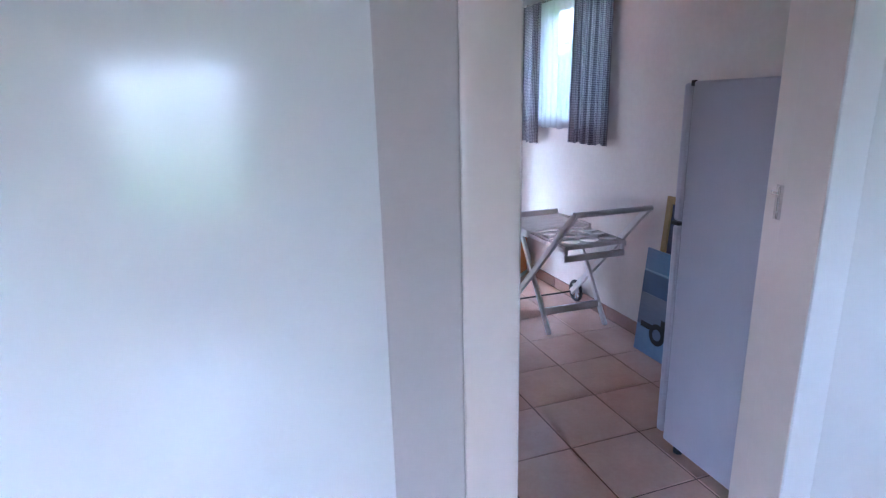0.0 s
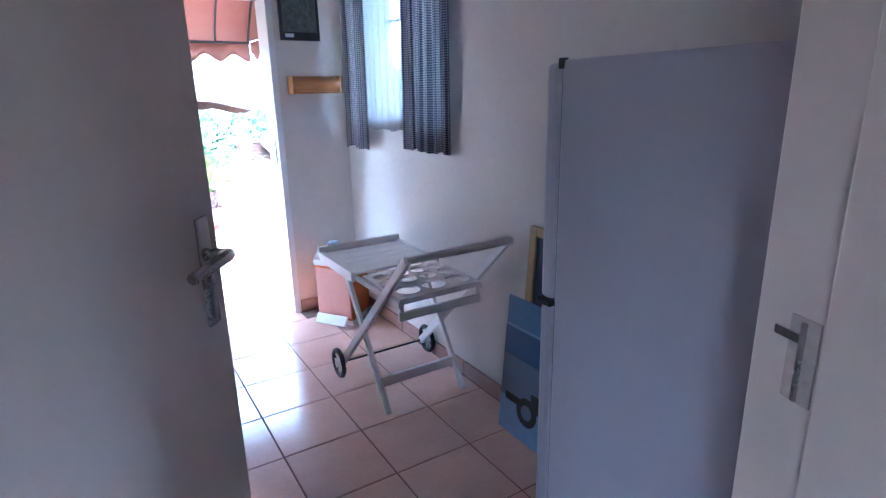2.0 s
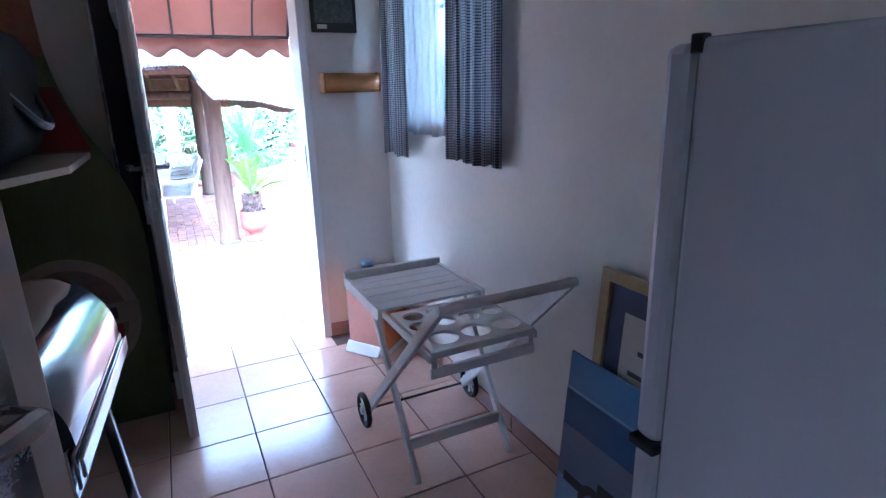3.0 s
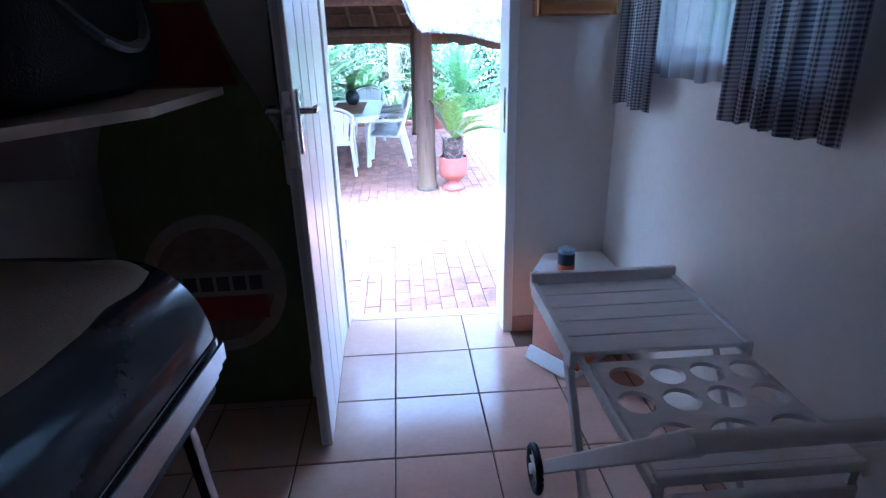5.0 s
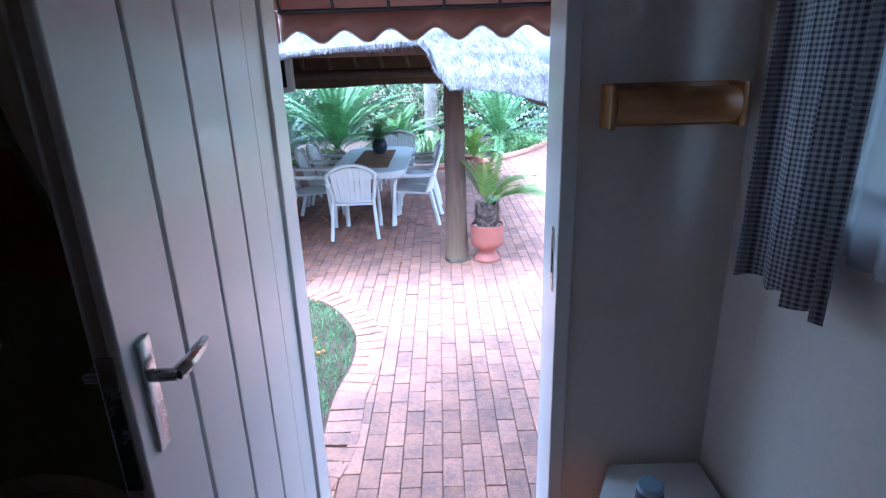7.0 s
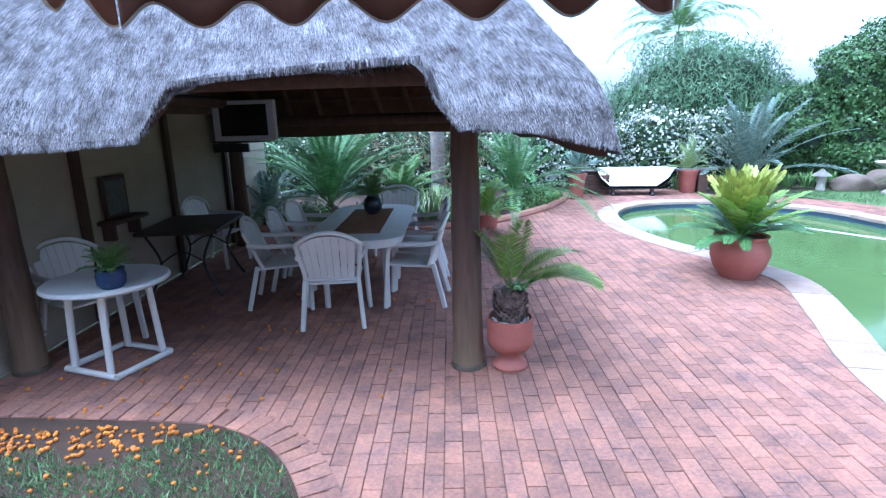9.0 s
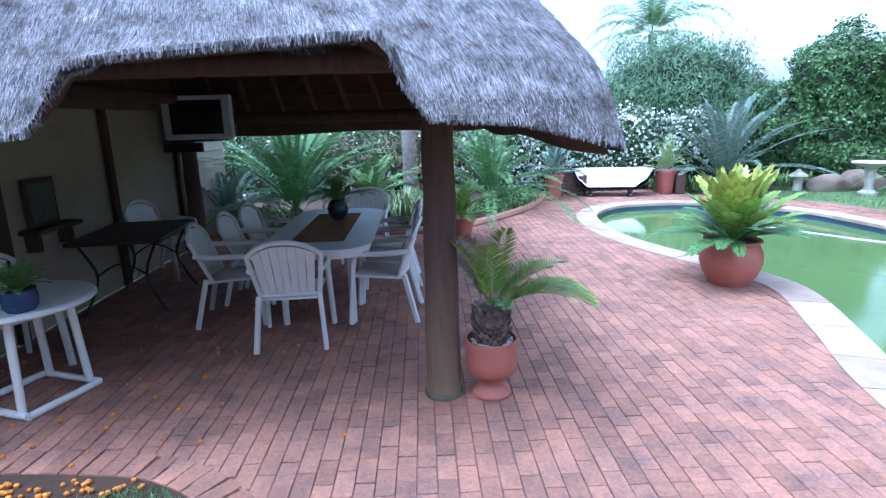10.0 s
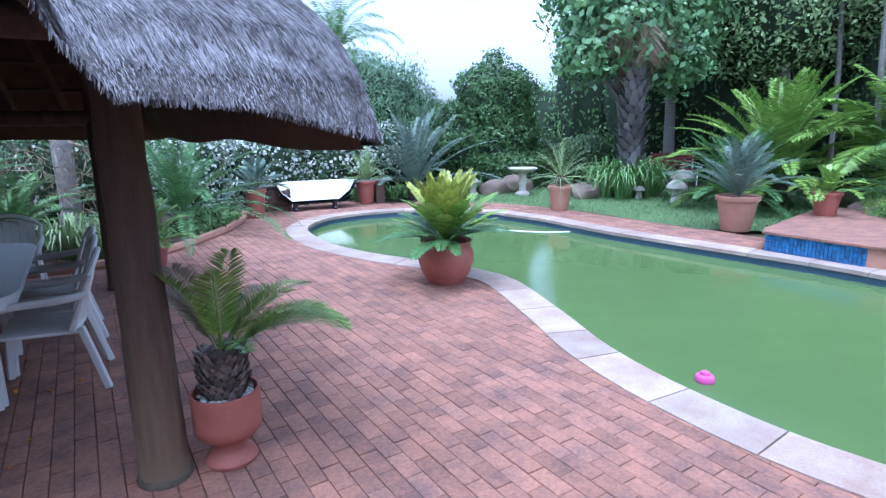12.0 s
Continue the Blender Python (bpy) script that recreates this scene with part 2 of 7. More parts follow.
wall("wall_east", [((XR, 0.45, -0.3), (XR + 0.25, WY0, TOP)), ((XR, WY1, -0.3), (XR + 0.25, YO, TOP)), ((XR, WY0, -0.3), (XR + 0.25, WY1, WZ0)), ((XR, WY0, WZ1), (XR + 0.25, WY1, TOP))], M_WALL, "cream painted plaster wall with a small window")
wall("wall_north", [((-4.2, YF, -0.3), (DL - 0.045, YO, TOP + 0.6)), ((DR + 0.045, YF, -0.3), (XR, YO, TOP + 0.6)), ((DL - 0.045, YF, 2.10), (DR + 0.045, YO, TOP + 0.6))], M_WALL, "cream painted outer wall with the back doorway")
wall("wall_inner", [((-3.0, NL, 0), (0.030, 1.20, TOP)), ((IR + 0.02, NR, 0), (1.98, NB, TOP)), ((0.030, NL, 2.14), (IR + 0.02, NB - 0.004, TOP - 0.003))], M_WALLG, "glossy cream wall between the two rooms", SKEW)
wall("wall_west", [((XL - 0.2, 1.22, 0), (XL, YF, TOP))], M_WALL, "cream painted side wall of the back room")
wall("wall_west_entry", [((-3.2, -2.5, -0.3), (-3.0, 1.20, TOP))], M_WALL, "cream painted side wall of the front room", SKEW)
WE0, WE1, WEZ0, WEZ1 = 0.08, 0.50, 1.02, 1.66
wall("wall_east_entry", [((1.98, -2.5, -0.3), (2.18, WE0, TOP)), ((1.98, WE1, -0.3), (2.18, NR + 0.05, TOP)), ((1.98, WE0, -0.3), (2.18, WE1, WEZ0)), ((1.98, WE0, WEZ1), (2.18, WE1, TOP))], M_WALL, "cream painted wall of the front room", SKEW)
WBX0, WBX1, WBZ0, WBZ1 = -2.60, -1.50, 0.55, 1.85
wall("wall_south", [((-3.2, -2.7, -0.3), (WBX0, -2.5, TOP)), ((WBX1, -2.7, -0.3), (2.18, -2.5, TOP)), ((WBX0, -2.7, -0.3), (WBX1, -2.5, WBZ0)), ((WBX0, -2.7, WBZ1), (WBX1, -2.5, TOP))], M_WALL, "cream painted wall with a wide window", SKEW)
bm = bmesh.new()
slab(bm, [(-4.1, -3.4), (XR + 0.25, -3.4), (XR + 0.25, YO), (-4.1, YO)], TOP, TOP + 0.12)
tagged(part("ceiling", bm, M_CEIL), "off-white ceiling board over both rooms", "ceiling", kind="structure")

# window of the front room, behind the walker
askew = pose(0, 0, 0, 0, 0, SKEW)
win = thing("window_2", (0, 0, 0), "wide white steel window of the front room", "window", kind="structure")
win.matrix_basis = askew @ pose((WBX0 + WBX1) / 2, -2.6, WBZ0)
for x in (-0.53, 0.06, 0.53):
    part("window_frame", box(bmesh.new(), (x - 0.02, -0.02, 0), (x + 0.02, 0.02, WBZ1 - WBZ0), 0.004), M_GLOSS, win)
for z in (0.02, 0.50, WBZ1 - WBZ0 - 0.02):
    part("window_frame", box(bmesh.new(), (-0.55, -0.025, z - 0.02), (0.55, 0.025, z + 0.02), 0.004), M_GLOSS, win)
day = new("daylight_window", bpy.data.lights.new("daylight_window", "AREA"))
day.data.shape, day.data.size, day.data.size_y, day.data.energy, day.data.color = "RECTANGLE", 1.08, 1.28, 0.04, (0.80, 0.91, 1.0)
day.matrix_world = askew @ pose((WBX0 + WBX1) / 2, -2.69, (WBZ0 + WBZ1) / 2, 90, 0, 0)

win = thing("window_3", (0, 0, 0), "small white steel side window of the front room", "window", kind="structure")
win.matrix_basis = askew @ pose(2.08, (WE0 + WE1) / 2, WEZ0, 0, 0, 90)
for x in (-0.19, 0.19):
    part("window_frame", box(bmesh.new(), (x - 0.02, -0.02, 0), (x + 0.02, 0.02, WEZ1 - WEZ0), 0.004), M_GLOSS, win)
for z in (0.02, WEZ1 - WEZ0 - 0.02):
    part("window_frame", box(bmesh.new(), (-0.21, -0.025, z - 0.02), (0.21, 0.025, z + 0.02), 0.004), M_GLOSS, win)

# baseboards of cut tile
M_SKIRT = mat("skirting_tile", (0.40, 0.24, 0.18), (0.32, 0.18, 0.13), 0.35, 6, 60, 0.08, 30, vary=0.05)
sk = thing("baseboard", (0, 0, 0), "brown ceramic tile baseboard along the walls", "baseboard", kind="structure")
y = YF - 0.015
while y > 1.2:
    part("tile", box(bmesh.new(), (XR - 0.012, y - 0.35, 0.0), (XR - 0.001, y - 0.005, 0.085), 0.002), M_SKIRT, sk)
    y -= 0.355
for x0, x1 in ((DR + 0.05, 2.02), (2.025, XR - 0.014)):
    part("tile", box(bmesh.new(), (x0, YF - 0.012, 0), (x1, YF - 0.001, 0.085), 0.002), M_SKIRT, sk)
for x0, x1 in ((XL + 0.01, 0.4), (0.405, DL - 0.06)):
    part("tile", box(bmesh.new(), (x0, YF - 0.012, 0), (x1, YF - 0.001, 0.085), 0.002), M_SKIRT, sk)

# outer door frame
df = thing("door_frame_1", (0, 0, 0), "white painted steel frame of the back door", "door frame", kind="structure")
for x0, x1, s in ((DL - 0.045, DL, 1), (DR, DR + 0.045, -1)):
    bm = bmesh.new()
    box(bm, (x0, YF - 0.012, 0), (x1, YO - 0.13, 2.10), 0.004)
    box(bm, (x0 - (0.03 if s > 0 else -0.012), YO - 0.128, 0), (x1 + (0.012 if s > 0 else -0.012) + (0 if s > 0 else 0.03), YO + 0.01, 2.10), 0.004)
    part("jamb", bm, M_GLOSS, df)
part("head", box(bmesh.new(), (DL - 0.045, YF - 0.012, 2.10), (DR + 0.045, YO + 0.01, 2.145), 0.004), M_GLOSS, df)
part("strike_plate", box(bmesh.new(), (DR - 0.003, YF + 0.03, 1.02), (DR + 0.001, YF + 0.06, 1.22), 0.001), M_CHROME, df, "worn steel strike plate")
# solid black chip on the plate, standing in for the hole's dark inside
part("strike_hole", box(bmesh.new(), (DR - 0.0045, YF + 0.037, 1.08), (DR - 0.0025, YF + 0.053, 1.15)), M_BLACK, df)
M_SILL = mat("sill_tile", (0.62, 0.47, 0.38), (0.52, 0.37, 0.29), 0.3, 6, 60, 0.05, 30, vary=0.05)

# inner door frame
df2 = thing("door_frame_2", (0, 0, 0), "cream painted timber and steel frame of the inner doorway", "door frame", turn=SKEW, kind="structure")
part("architrave", box(bmesh.new(), (-0.10, NL - 0.012, 0), (0.0345, NL - 0.001, 2.16), 0.005), M_FRAME, df2)
bm = bmesh.new()
box(bm, (0.031, NL - 0.018, 0), (IL, NL + 0.055, 2.10), 0.014)
box(bm, (0.032, NL + 0.05, 0), (IL + 0.009, NL + 0.105, 2.10), 0.006)
box(bm, (0.032, NL + 0.10, 0), (0.075, 1.205, 2.10), 0.006)
part("jamb", bm, M_CREAM, df2, smooth=True)
part("architrave", box(bmesh.new(), (IR - 0.002, NR - 0.010, 0), (0.955, NR - 0.001, 2.16), 0.004), M_GLOSS, df2)
bm = bmesh.new()
box(bm, (IR, NR + 0.001, 0), (IR + 0.022, 1.398, 2.10), 0.003)
box(bm, (IR + 0.009, 1.399, 0), (IR + 0.024, NB + 0.006, 2.10), 0.003)
part("jamb", bm, M_CREAM, df2)
part("head", box(bmesh.new(), (0.030, NL - 0.014, 2.101), (IR + 0.022, NB, 2.139), 0.006), M_FRAME, df2)
M_RECESS = mat("recess_worn_paint", (0.60, 0.52, 0.47), (0.44, 0.36, 0.31), 0.6, 20, 80, 0.1)
sp = part("strike_plate", box(bmesh.new(), (IR + 0.0065, 1.405, 1.180), (IR + 0.0088, 1.440, 1.272), 0.001), M_RECESS, df2, "paint-worn strike recess")
part("striker", box(bmesh.new(), (IR + 0.003, 1.419, 1.182), (IR + 0.0064, 1.425, 1.268), 0.001), M_CHROME, sp, "steel striker bar")
part("latch_tab", box(bmesh.new(), (IR + 0.004, 1.426, 1.244), (IR + 0.0064, 1.456, 1.254), 0.001), M_CHROME, sp)


def lever(bm, s):
    """A lever handle on a long back plate, facing +x (s=1) or -x."""
    box(bm, (0.0 if s > 0 else -0.008, -0.019, -0.095), (0.008 if s > 0 else 0.0, 0.019, 0.10), 0.003)
    rod(bm, (0, 0, 0.035), (s * 0.05, 0, 0.035), 0.011, 0.010)
    tube(bm, spline([(s * 0.046, 0.0, 0.035), (s * 0.052, 0.03, 0.038), (s * 0.05, 0.08, 0.036), (s * 0.042, 0.125, 0.03)], 4), [0.011, 0.0115, 0.012, 0.012, 0.0118, 0.0115, 0.011, 0.011, 0.0105, 0.010, 0.0098, 0.0095, 0.009])
    return bm


# inner door leaf, hinged at the left jamb, standing open into the back room
leaf = thing("door_2", (0.420, 1.205, 0), "cream gloss-painted flush door standing half open", "door", turn=-35, kind="structure")
part("door_panel", box(bmesh.new(), (-0.04, 0.0, 0.012), (0.0, 0.815, 2.04), 0.003), M_CREAM, leaf)
for s, x in ((1, 0.0), (-1, -0.04)):
    h = part("door_handle", lever(bmesh.new(), s), M_CHROME, leaf, "worn chrome lever handle", smooth=True)
    h.matrix_basis = pose(x, 0.758, 1.20, 0, 0, 0) @ Matrix.Diagonal((1, -1, 1, 1))
part("lock_plate", box(bmesh.new(), (-0.032, 0.8145, 1.08), (-0.008, 0.8175, 1.27)), M_CHROME, leaf)

# outer door: boarded, white, hinged at the left jamb and open against the side
door = thing("door_1", (DL + 0.0, YF - 0.005, 0), "white boarded back door standing wide open", "door", turn=1.5, kind="structure")
W = 0.80
for i in range(4):
    y0 = -W + i * W / 4
    part("board", box(bmesh.new(), (-0.042, y0 + 0.006, 0.012), (0.0, y0 + W / 4 - 0.006, 2.04), 0.004), M_GLOSS, door)
part("core", box(bmesh.new(), (-0.034, -W + 0.006, 0.02), (-0.016, -0.006, 2.03)), M_FRAME, door)
for z in (0.18, 1.0, 1.82):
    part("ledge", box(bmesh.new(), (-0.064, -W + 0.08, z), (-0.0425, -0.1, z + 0.14), 0.003), M_GLOSS, door)
for s, x in ((1, 0.0), (-1, -0.042)):
    h = part("door_handle", lever(bmesh.new(), s), M_CHROME, door, "tarnished chrome lever handle", smooth=True)
    h.matrix_basis = pose(x, -W + 0.06, 1.20)
part("lock_plate", box(bmesh.new(), (-0.033, -W - 0.0005, 1.07), (-0.009, -W + 0.004, 1.30)), M_CHROME, door, "brass lock plate")

# window in the right wall
win = thing("window_1", (XR, 0, 0), "white steel window with small panes behind sheer curtain", "window", kind="structure")
for a, b in (((0.10, WY0, WZ0), (0.14, WY0 + 0.035, WZ1)), ((0.10, WY1 - 0.035, WZ0), (0.14, WY1, WZ1)), ((0.10, WY0, WZ0), (0.14, WY1, WZ0 + 0.035)), ((0.10, WY0, WZ1 - 0.035), (0.14, WY1, WZ1))):
    part("window_frame", box(bmesh.new(), a, b, 0.003), M_GLOSS, win)
ym = (WY0 + WY1) / 2
part("mullion", box(bmesh.new(), (0.105, ym - 0.02, WZ0 + 0.035), (0.135, ym + 0.02, WZ1 - 0.035), 0.003), M_GLOSS, win)
for z in (WZ0 + 0.28, WZ0 + 0.56):
    for a, b in ((WY0 + 0.035, ym - 0.02), (ym + 0.02, WY1 - 0.035)):
        part("glazing_bar", box(bmesh.new(), (0.112, a, z - 0.009), (0.128, b, z + 0.009), 0.002), M_GLOSS, win)
M_GLASS = bpy.data.materials.new("window_glass")
M_GLASS.use_nodes = True
gb = M_GLASS.node_tree.nodes["Principled BSDF"]
gb.inputs["Transmission Weight"].default_value, gb.inputs["Roughness"].default_value, gb.inputs["IOR"].default_value = 1.0, 0.02, 1.05
p = part("pane", box(bmesh.new(), (0.119, WY0 + 0.03, WZ0 + 0.03), (0.122, WY1 - 0.03, WZ1 - 0.03)), M_GLASS, win)
p.visible_shadow = False
part("window_sill", box(bmesh.new(), (-0.015, WY0 - 0.03, WZ0 - 0.03), (0.10, WY1 + 0.03, WZ0 - 0.002), 0.004), M_GLOSS, win)


def cloth(name, y0, y1, z0, z1, x, folds, depth, material, parent=None, n=90, rows=14, flare=0.0, thick=0.0, seed=1):
    """A hanging cloth in folds, from y0 to y1, facing the room."""
    rnd = random.Random(seed)
    ph = [rnd.uniform(0, 6.28) for _ in range(6)]
    v, f = [], []
    for r in range(rows + 1):
        k = r / rows
        z = z1 + (z0 - z1) * k
        for i in range(n + 1):
            u = i / n
            amp = depth * (0.55 + 0.45 * k) * (0.7 + 0.3 * math.sin(u * 9 + ph[0]))
            w = math.sin(u * folds * 2 * math.pi + ph[1] + 0.5 * math.sin(u * 5 + ph[2]) + 0.25 * k)
            yy = y0 + (y1 - y0) * u + flare * k * (u - 0.5) + 0.006 * math.sin(u * folds * 4 * math.pi + ph[3])
            v.append((x - amp * (w + 1) * 0.5, yy, z + (0.006 * math.sin(u * 21 + ph[4]) if r == rows else 0)))
    for r in range(rows):
        for i in range(n):
            a = r * (n + 1) + i
            f.append((a, a + 1, a + n + 2, a + n + 1))
    ob = raw(name, v, f, material, parent, smooth=True)
    if thick:
        s = ob.modifiers.new("thick", "SOLIDIFY")
        s.thickness = thick
    return ob


def gingham(name, size):
    """Woven check of dark and pale threads."""
    m = mat(name, (0.5, 0.5, 0.5), None, 0.9, 10, 200, 0.15, 300)
    nt = m.node_tree
    b = nt.nodes["Principled BSDF"]
    co = nt.nodes.new("ShaderNodeTexCoord")
    sep = nt.nodes.new("ShaderNodeSeparateXYZ")
    nt.links.new(co.outputs["Object"], sep.inputs[0])
    bands = []
    for ax in ("Y", "Z"):
        md = nt.nodes.new("ShaderNodeMath")
        md.operation = "PINGPONG"
        md.inputs[1].default_value = size / 2
        nt.links.new(sep.outputs[ax], md.inputs[0])
        gt = nt.nodes.new("ShaderNodeMath")
        gt.operation = "GREATER_THAN"
        gt.inputs[1].default_value = size / 4
        nt.links.new(md.outputs[0], gt.inputs[0])
        bands.append(gt)
    add = nt.nodes.new("ShaderNodeMath")
    nt.links.new(bands[0].outputs[0], add.inputs[0])
    nt.links.new(bands[1].outputs[0], add.inputs[1])
    half = nt.nodes.new("ShaderNodeMath")
    half.operation = "MULTIPLY"
    half.inputs[1].default_value = 0.5
    nt.links.new(add.outputs[0], half.inputs[0])
    mx = nt.nodes.new("ShaderNodeMix")
    mx.data_type = "RGBA"
    mx.inputs["A"].default_value, mx.inputs["B"].default_value = (0.40, 0.375, 0.39, 1), (0.06, 0.055, 0.085, 1)
    nt.links.new(half.outputs[0], mx.inputs["Factor"])
    nt.links.new(mx.outputs["Result"], b.inputs["Base Color"])
    tr = nt.nodes.new("ShaderNodeBsdfTranslucent")
    nt.links.new(mx.outputs["Result"], tr.inputs["Color"])
    ms = nt.nodes.new("ShaderNodeMixShader")
    ms.inputs[0].default_value = 0.3
    nt.links.new(b.outputs[0], ms.inputs[1])
    nt.links.new(tr.outputs[0], ms.inputs[2])
    nt.links.new(ms.outputs[0], nt.nodes["Material Output"].inputs[0])
    return m


M_CHECK = gingham("gingham_cloth", 0.0115)
M_SHEER = bpy.data.materials.new("sheer_voile")
M_SHEER.use_nodes = True
nt = M_SHEER.node_tree
nt.nodes.remove(nt.nodes["Principled BSDF"])
td, tt, tl = nt.nodes.new("ShaderNodeBsdfDiffuse"), nt.nodes.new("ShaderNodeBsdfTransparent"), nt.nodes.new("ShaderNodeBsdfTranslucent")
td.inputs[0].default_value = tl.inputs[0].default_value = (0.44, 0.44, 0.46, 1)
m1, m2 = nt.nodes.new("ShaderNodeMixShader"), nt.nodes.new("ShaderNodeMixShader")
m1.inputs[0].default_value, m2.inputs[0].default_value = 0.35, 0.10
nt.links.new(td.outputs[0], m1.inputs[1])
nt.links.new(tl.outputs[0], m1.inputs[2])
nt.links.new(m1.outputs[0], m2.inputs[1])
nt.links.new(tt.outputs[0], m2.inputs[2])
nt.links.new(m2.outputs[0], nt.nodes["Material Output"].inputs[0])

CT = 2.02
cu = tagged(cloth("curtain", 4.02, 4.37, 1.17, CT + 0.2, XR - 0.06, 4, 0.05, M_CHECK, seed=2), "dark blue and white gingham curtain on a rod", "curtain", "window curtains")
cu = tagged(cloth("curtain", 3.15, 3.57, 1.20, CT + 0.2, XR - 0.04, 6.5, 0.055, M_CHECK, seed=5), "dark blue and white gingham curtain on a rod", "curtain", "window curtains")
cu = tagged(cloth("sheer_curtain", 3.46, 4.13, 1.29, CT + 0.2, XR - 0.02, 8.5, 0.03, M_SHEER, seed=8), "white sheer voile curtain between the gingham ones", "curtain")
cr = thing("curtain_rod", (XR, 0, CT + 0.2), "thin brass curtain rod over the window", "curtain rod")
part("rod", rod(bmesh.new(), (-0.045, 2.98, 0.0), (-0.045, 4.32, 0.0), 0.008), M_CHROME, cr, smooth=True)
for yy in (3.0, 4.3):
    part("bracket", box(bmesh.new(), (-0.05, yy - 0.01, -0.02), (0.0, yy + 0.01, 0.02), 0.003), M_CHROME, cr)

# ---- things in the back room ----
# fridge with its door to the outer door side
fr = thing("fridge", (1.578, 1.213, 0), "tall white fridge with textured enamel side, rusty at the foot", "fridge")
M_GASKET = mat("gasket_grey", (0.25, 0.25, 0.27), None, 0.6, 10, 80, 0.05)
FH, FW, FD = 1.555, 0.60, 0.555
part("body", box(bmesh.new(), (0, 0, 0.045), (FW, FD - 0.046, FH), 0.008), M_FRIDGE, fr)
fd = part("door", box(bmesh.new(), (-0.002, FD - 0.040, 0.07), (FW + 0.002, FD, 1.003), 0.012), M_FRIDGE, fr)
fd2 = part("door", box(bmesh.new(), (-0.002, FD - 0.040, 1.019), (FW + 0.002, FD, FH - 0.005), 0.012), M_FRIDGE, fr)
part("gasket", box(bmesh.new(), (0.008, FD - 0.0455, 0.08), (FW - 0.008, FD - 0.0405, FH - 0.01)), M_GASKET, fr)
part("hinge", box(bmesh.new(), (-0.003, FD - 0.054, FH - 0.018), (0.012, FD - 0.038, FH + 0.004), 0.002), M_BLACK, fr, "black plastic hinge cap")
part("hinge", box(bmesh.new(), (-0.008, FD - 0.042, 1.0035), (0.02, FD + 0.004, 1.0185), 0.003), M_BLACK, fr)
for x in (0.04, FW - 0.04):
    for yy in (0.05, FD - 0.1):
        part("foot", rod(bmesh.new(), (x, yy, 0), (x, yy, 0.05), 0.02), M_BLACK, fr)

# power cable at the back
tagged(part("power_cable", tube(bmesh.new(), spline([(1.60, 1.205, 1.40), (1.56, 1.20, 1.50), (1.545, 1.19, 1.60), (1.57, 1.16, 1.69), (1.63, 1.10, 1.74), (1.66, 1.04, 1.75)], 5), 0.005, 6), M_BLACK), "thin black power cable hanging behind the fridge", "cable")
# folding white trolley with slatted tray and bottle holes
TX0, TX1 = 1.70, 2.21
tr = thing("serving_trolley", (0, 0, 0), "white painted folding wooden serving trolley with wheels", "trolley")
TZ = 0.63
for i in range(5):
    y0 = 3.28 + 0.088 * i
    part("slat", box(bmesh.new(), (TX0 + 0.02, y0, TZ), (TX1 - 0.02, y0 + 0.084, TZ + 0.014), 0.003), M_WOODW, tr)
part("rim", box(bmesh.new(), (TX0, 3.725, TZ - 0.01), (TX1, 3.75, TZ + 0.05), 0.005), M_WOODW, tr)
for x in (TX0, TX1 - 0.02):
    part("side_rail", box(bmesh.new(), (x, 3.27, TZ - 0.03), (x + 0.02, 3.724, TZ + 0.022), 0.004), M_WOODW, tr)
# rack with round holes
bm = bmesh.new()
HOLES = [(TX0 + 0.115 + 0.105 * i, 3.17, 0.043) for i in range(4)] + [(TX0 + 0.10 + 0.108 * i, 3.068, 0.043) for i in range(4)] + [(TX0 + 0.135 + 0.135 * i, 2.935, 0.058) for i in range(3)]
RX0, RX1, RY0, RY1 = TX0 + 0.045, TX1 - 0.04, 2.855, 3.24
ring = 24
for cx, cy, hr in HOLES:
    vs = [bm.verts.new((cx + hr * math.cos(6.28318 * k / ring), cy + hr * math.sin(6.28318 * k / ring), 0)) for k in range(ring)]
    for k in range(ring):
        bm.edges.new((vs[k], vs[(k + 1) % ring]))
ov = [bm.verts.new(p) for p in ((RX0, RY0, 0), (RX1, RY0, 0), (RX1, RY1, 0), (RX0, RY1, 0))]
for k in range(4):
    bm.edges.new((ov[k], ov[(k + 1) % 4]))
bmesh.ops.triangle_fill(bm, use_beauty=True, edges=bm.edges[:], normal=(0, 0, 1))
bmesh.ops.delete(bm, geom=[f for f in bm.faces if any((f.calc_center_median().x - cx) ** 2 + (f.calc_center_median().y - cy) ** 2 < 0.9 * hr * hr for cx, cy, hr in HOLES)], context="FACES")
g = bmesh.ops.extrude_face_region(bm, geom=bm.faces[:])
bmesh.ops.translate(bm, verts=[v for v in g["geom"] if isinstance(v, bmesh.types.BMVert)], vec=(0, 0, 0.012))
bmesh.ops.recalc_face_normals(bm, faces=bm.faces[:])
part("bottle_rack", bm, M_WOODW, tr).location = (0, 0, TZ - 0.006)
part("rack_front", box(bmesh.new(), (RX0 - 0.005, RY0 - 0.018, TZ - 0.022), (RX1 + 0.005, RY0, TZ + 0.006), 0.004), M_WOODW, tr)
part("rack_rail", box(bmesh.new(), (RX0 - 0.005, RY0 - 0.015, TZ - 0.10), (RX1 + 0.005, RY0 + 0.005, TZ - 0.06), 0.004), M_WOODW, tr)
for x in (RX0, RX1 - 0.02):
    part("rack_post", box(bmesh.new(), (x, RY0 - 0.012, TZ - 0.0595), (x + 0.02, RY0 + 0.002, TZ - 0.0225), 0.002), M_WOODW, tr)
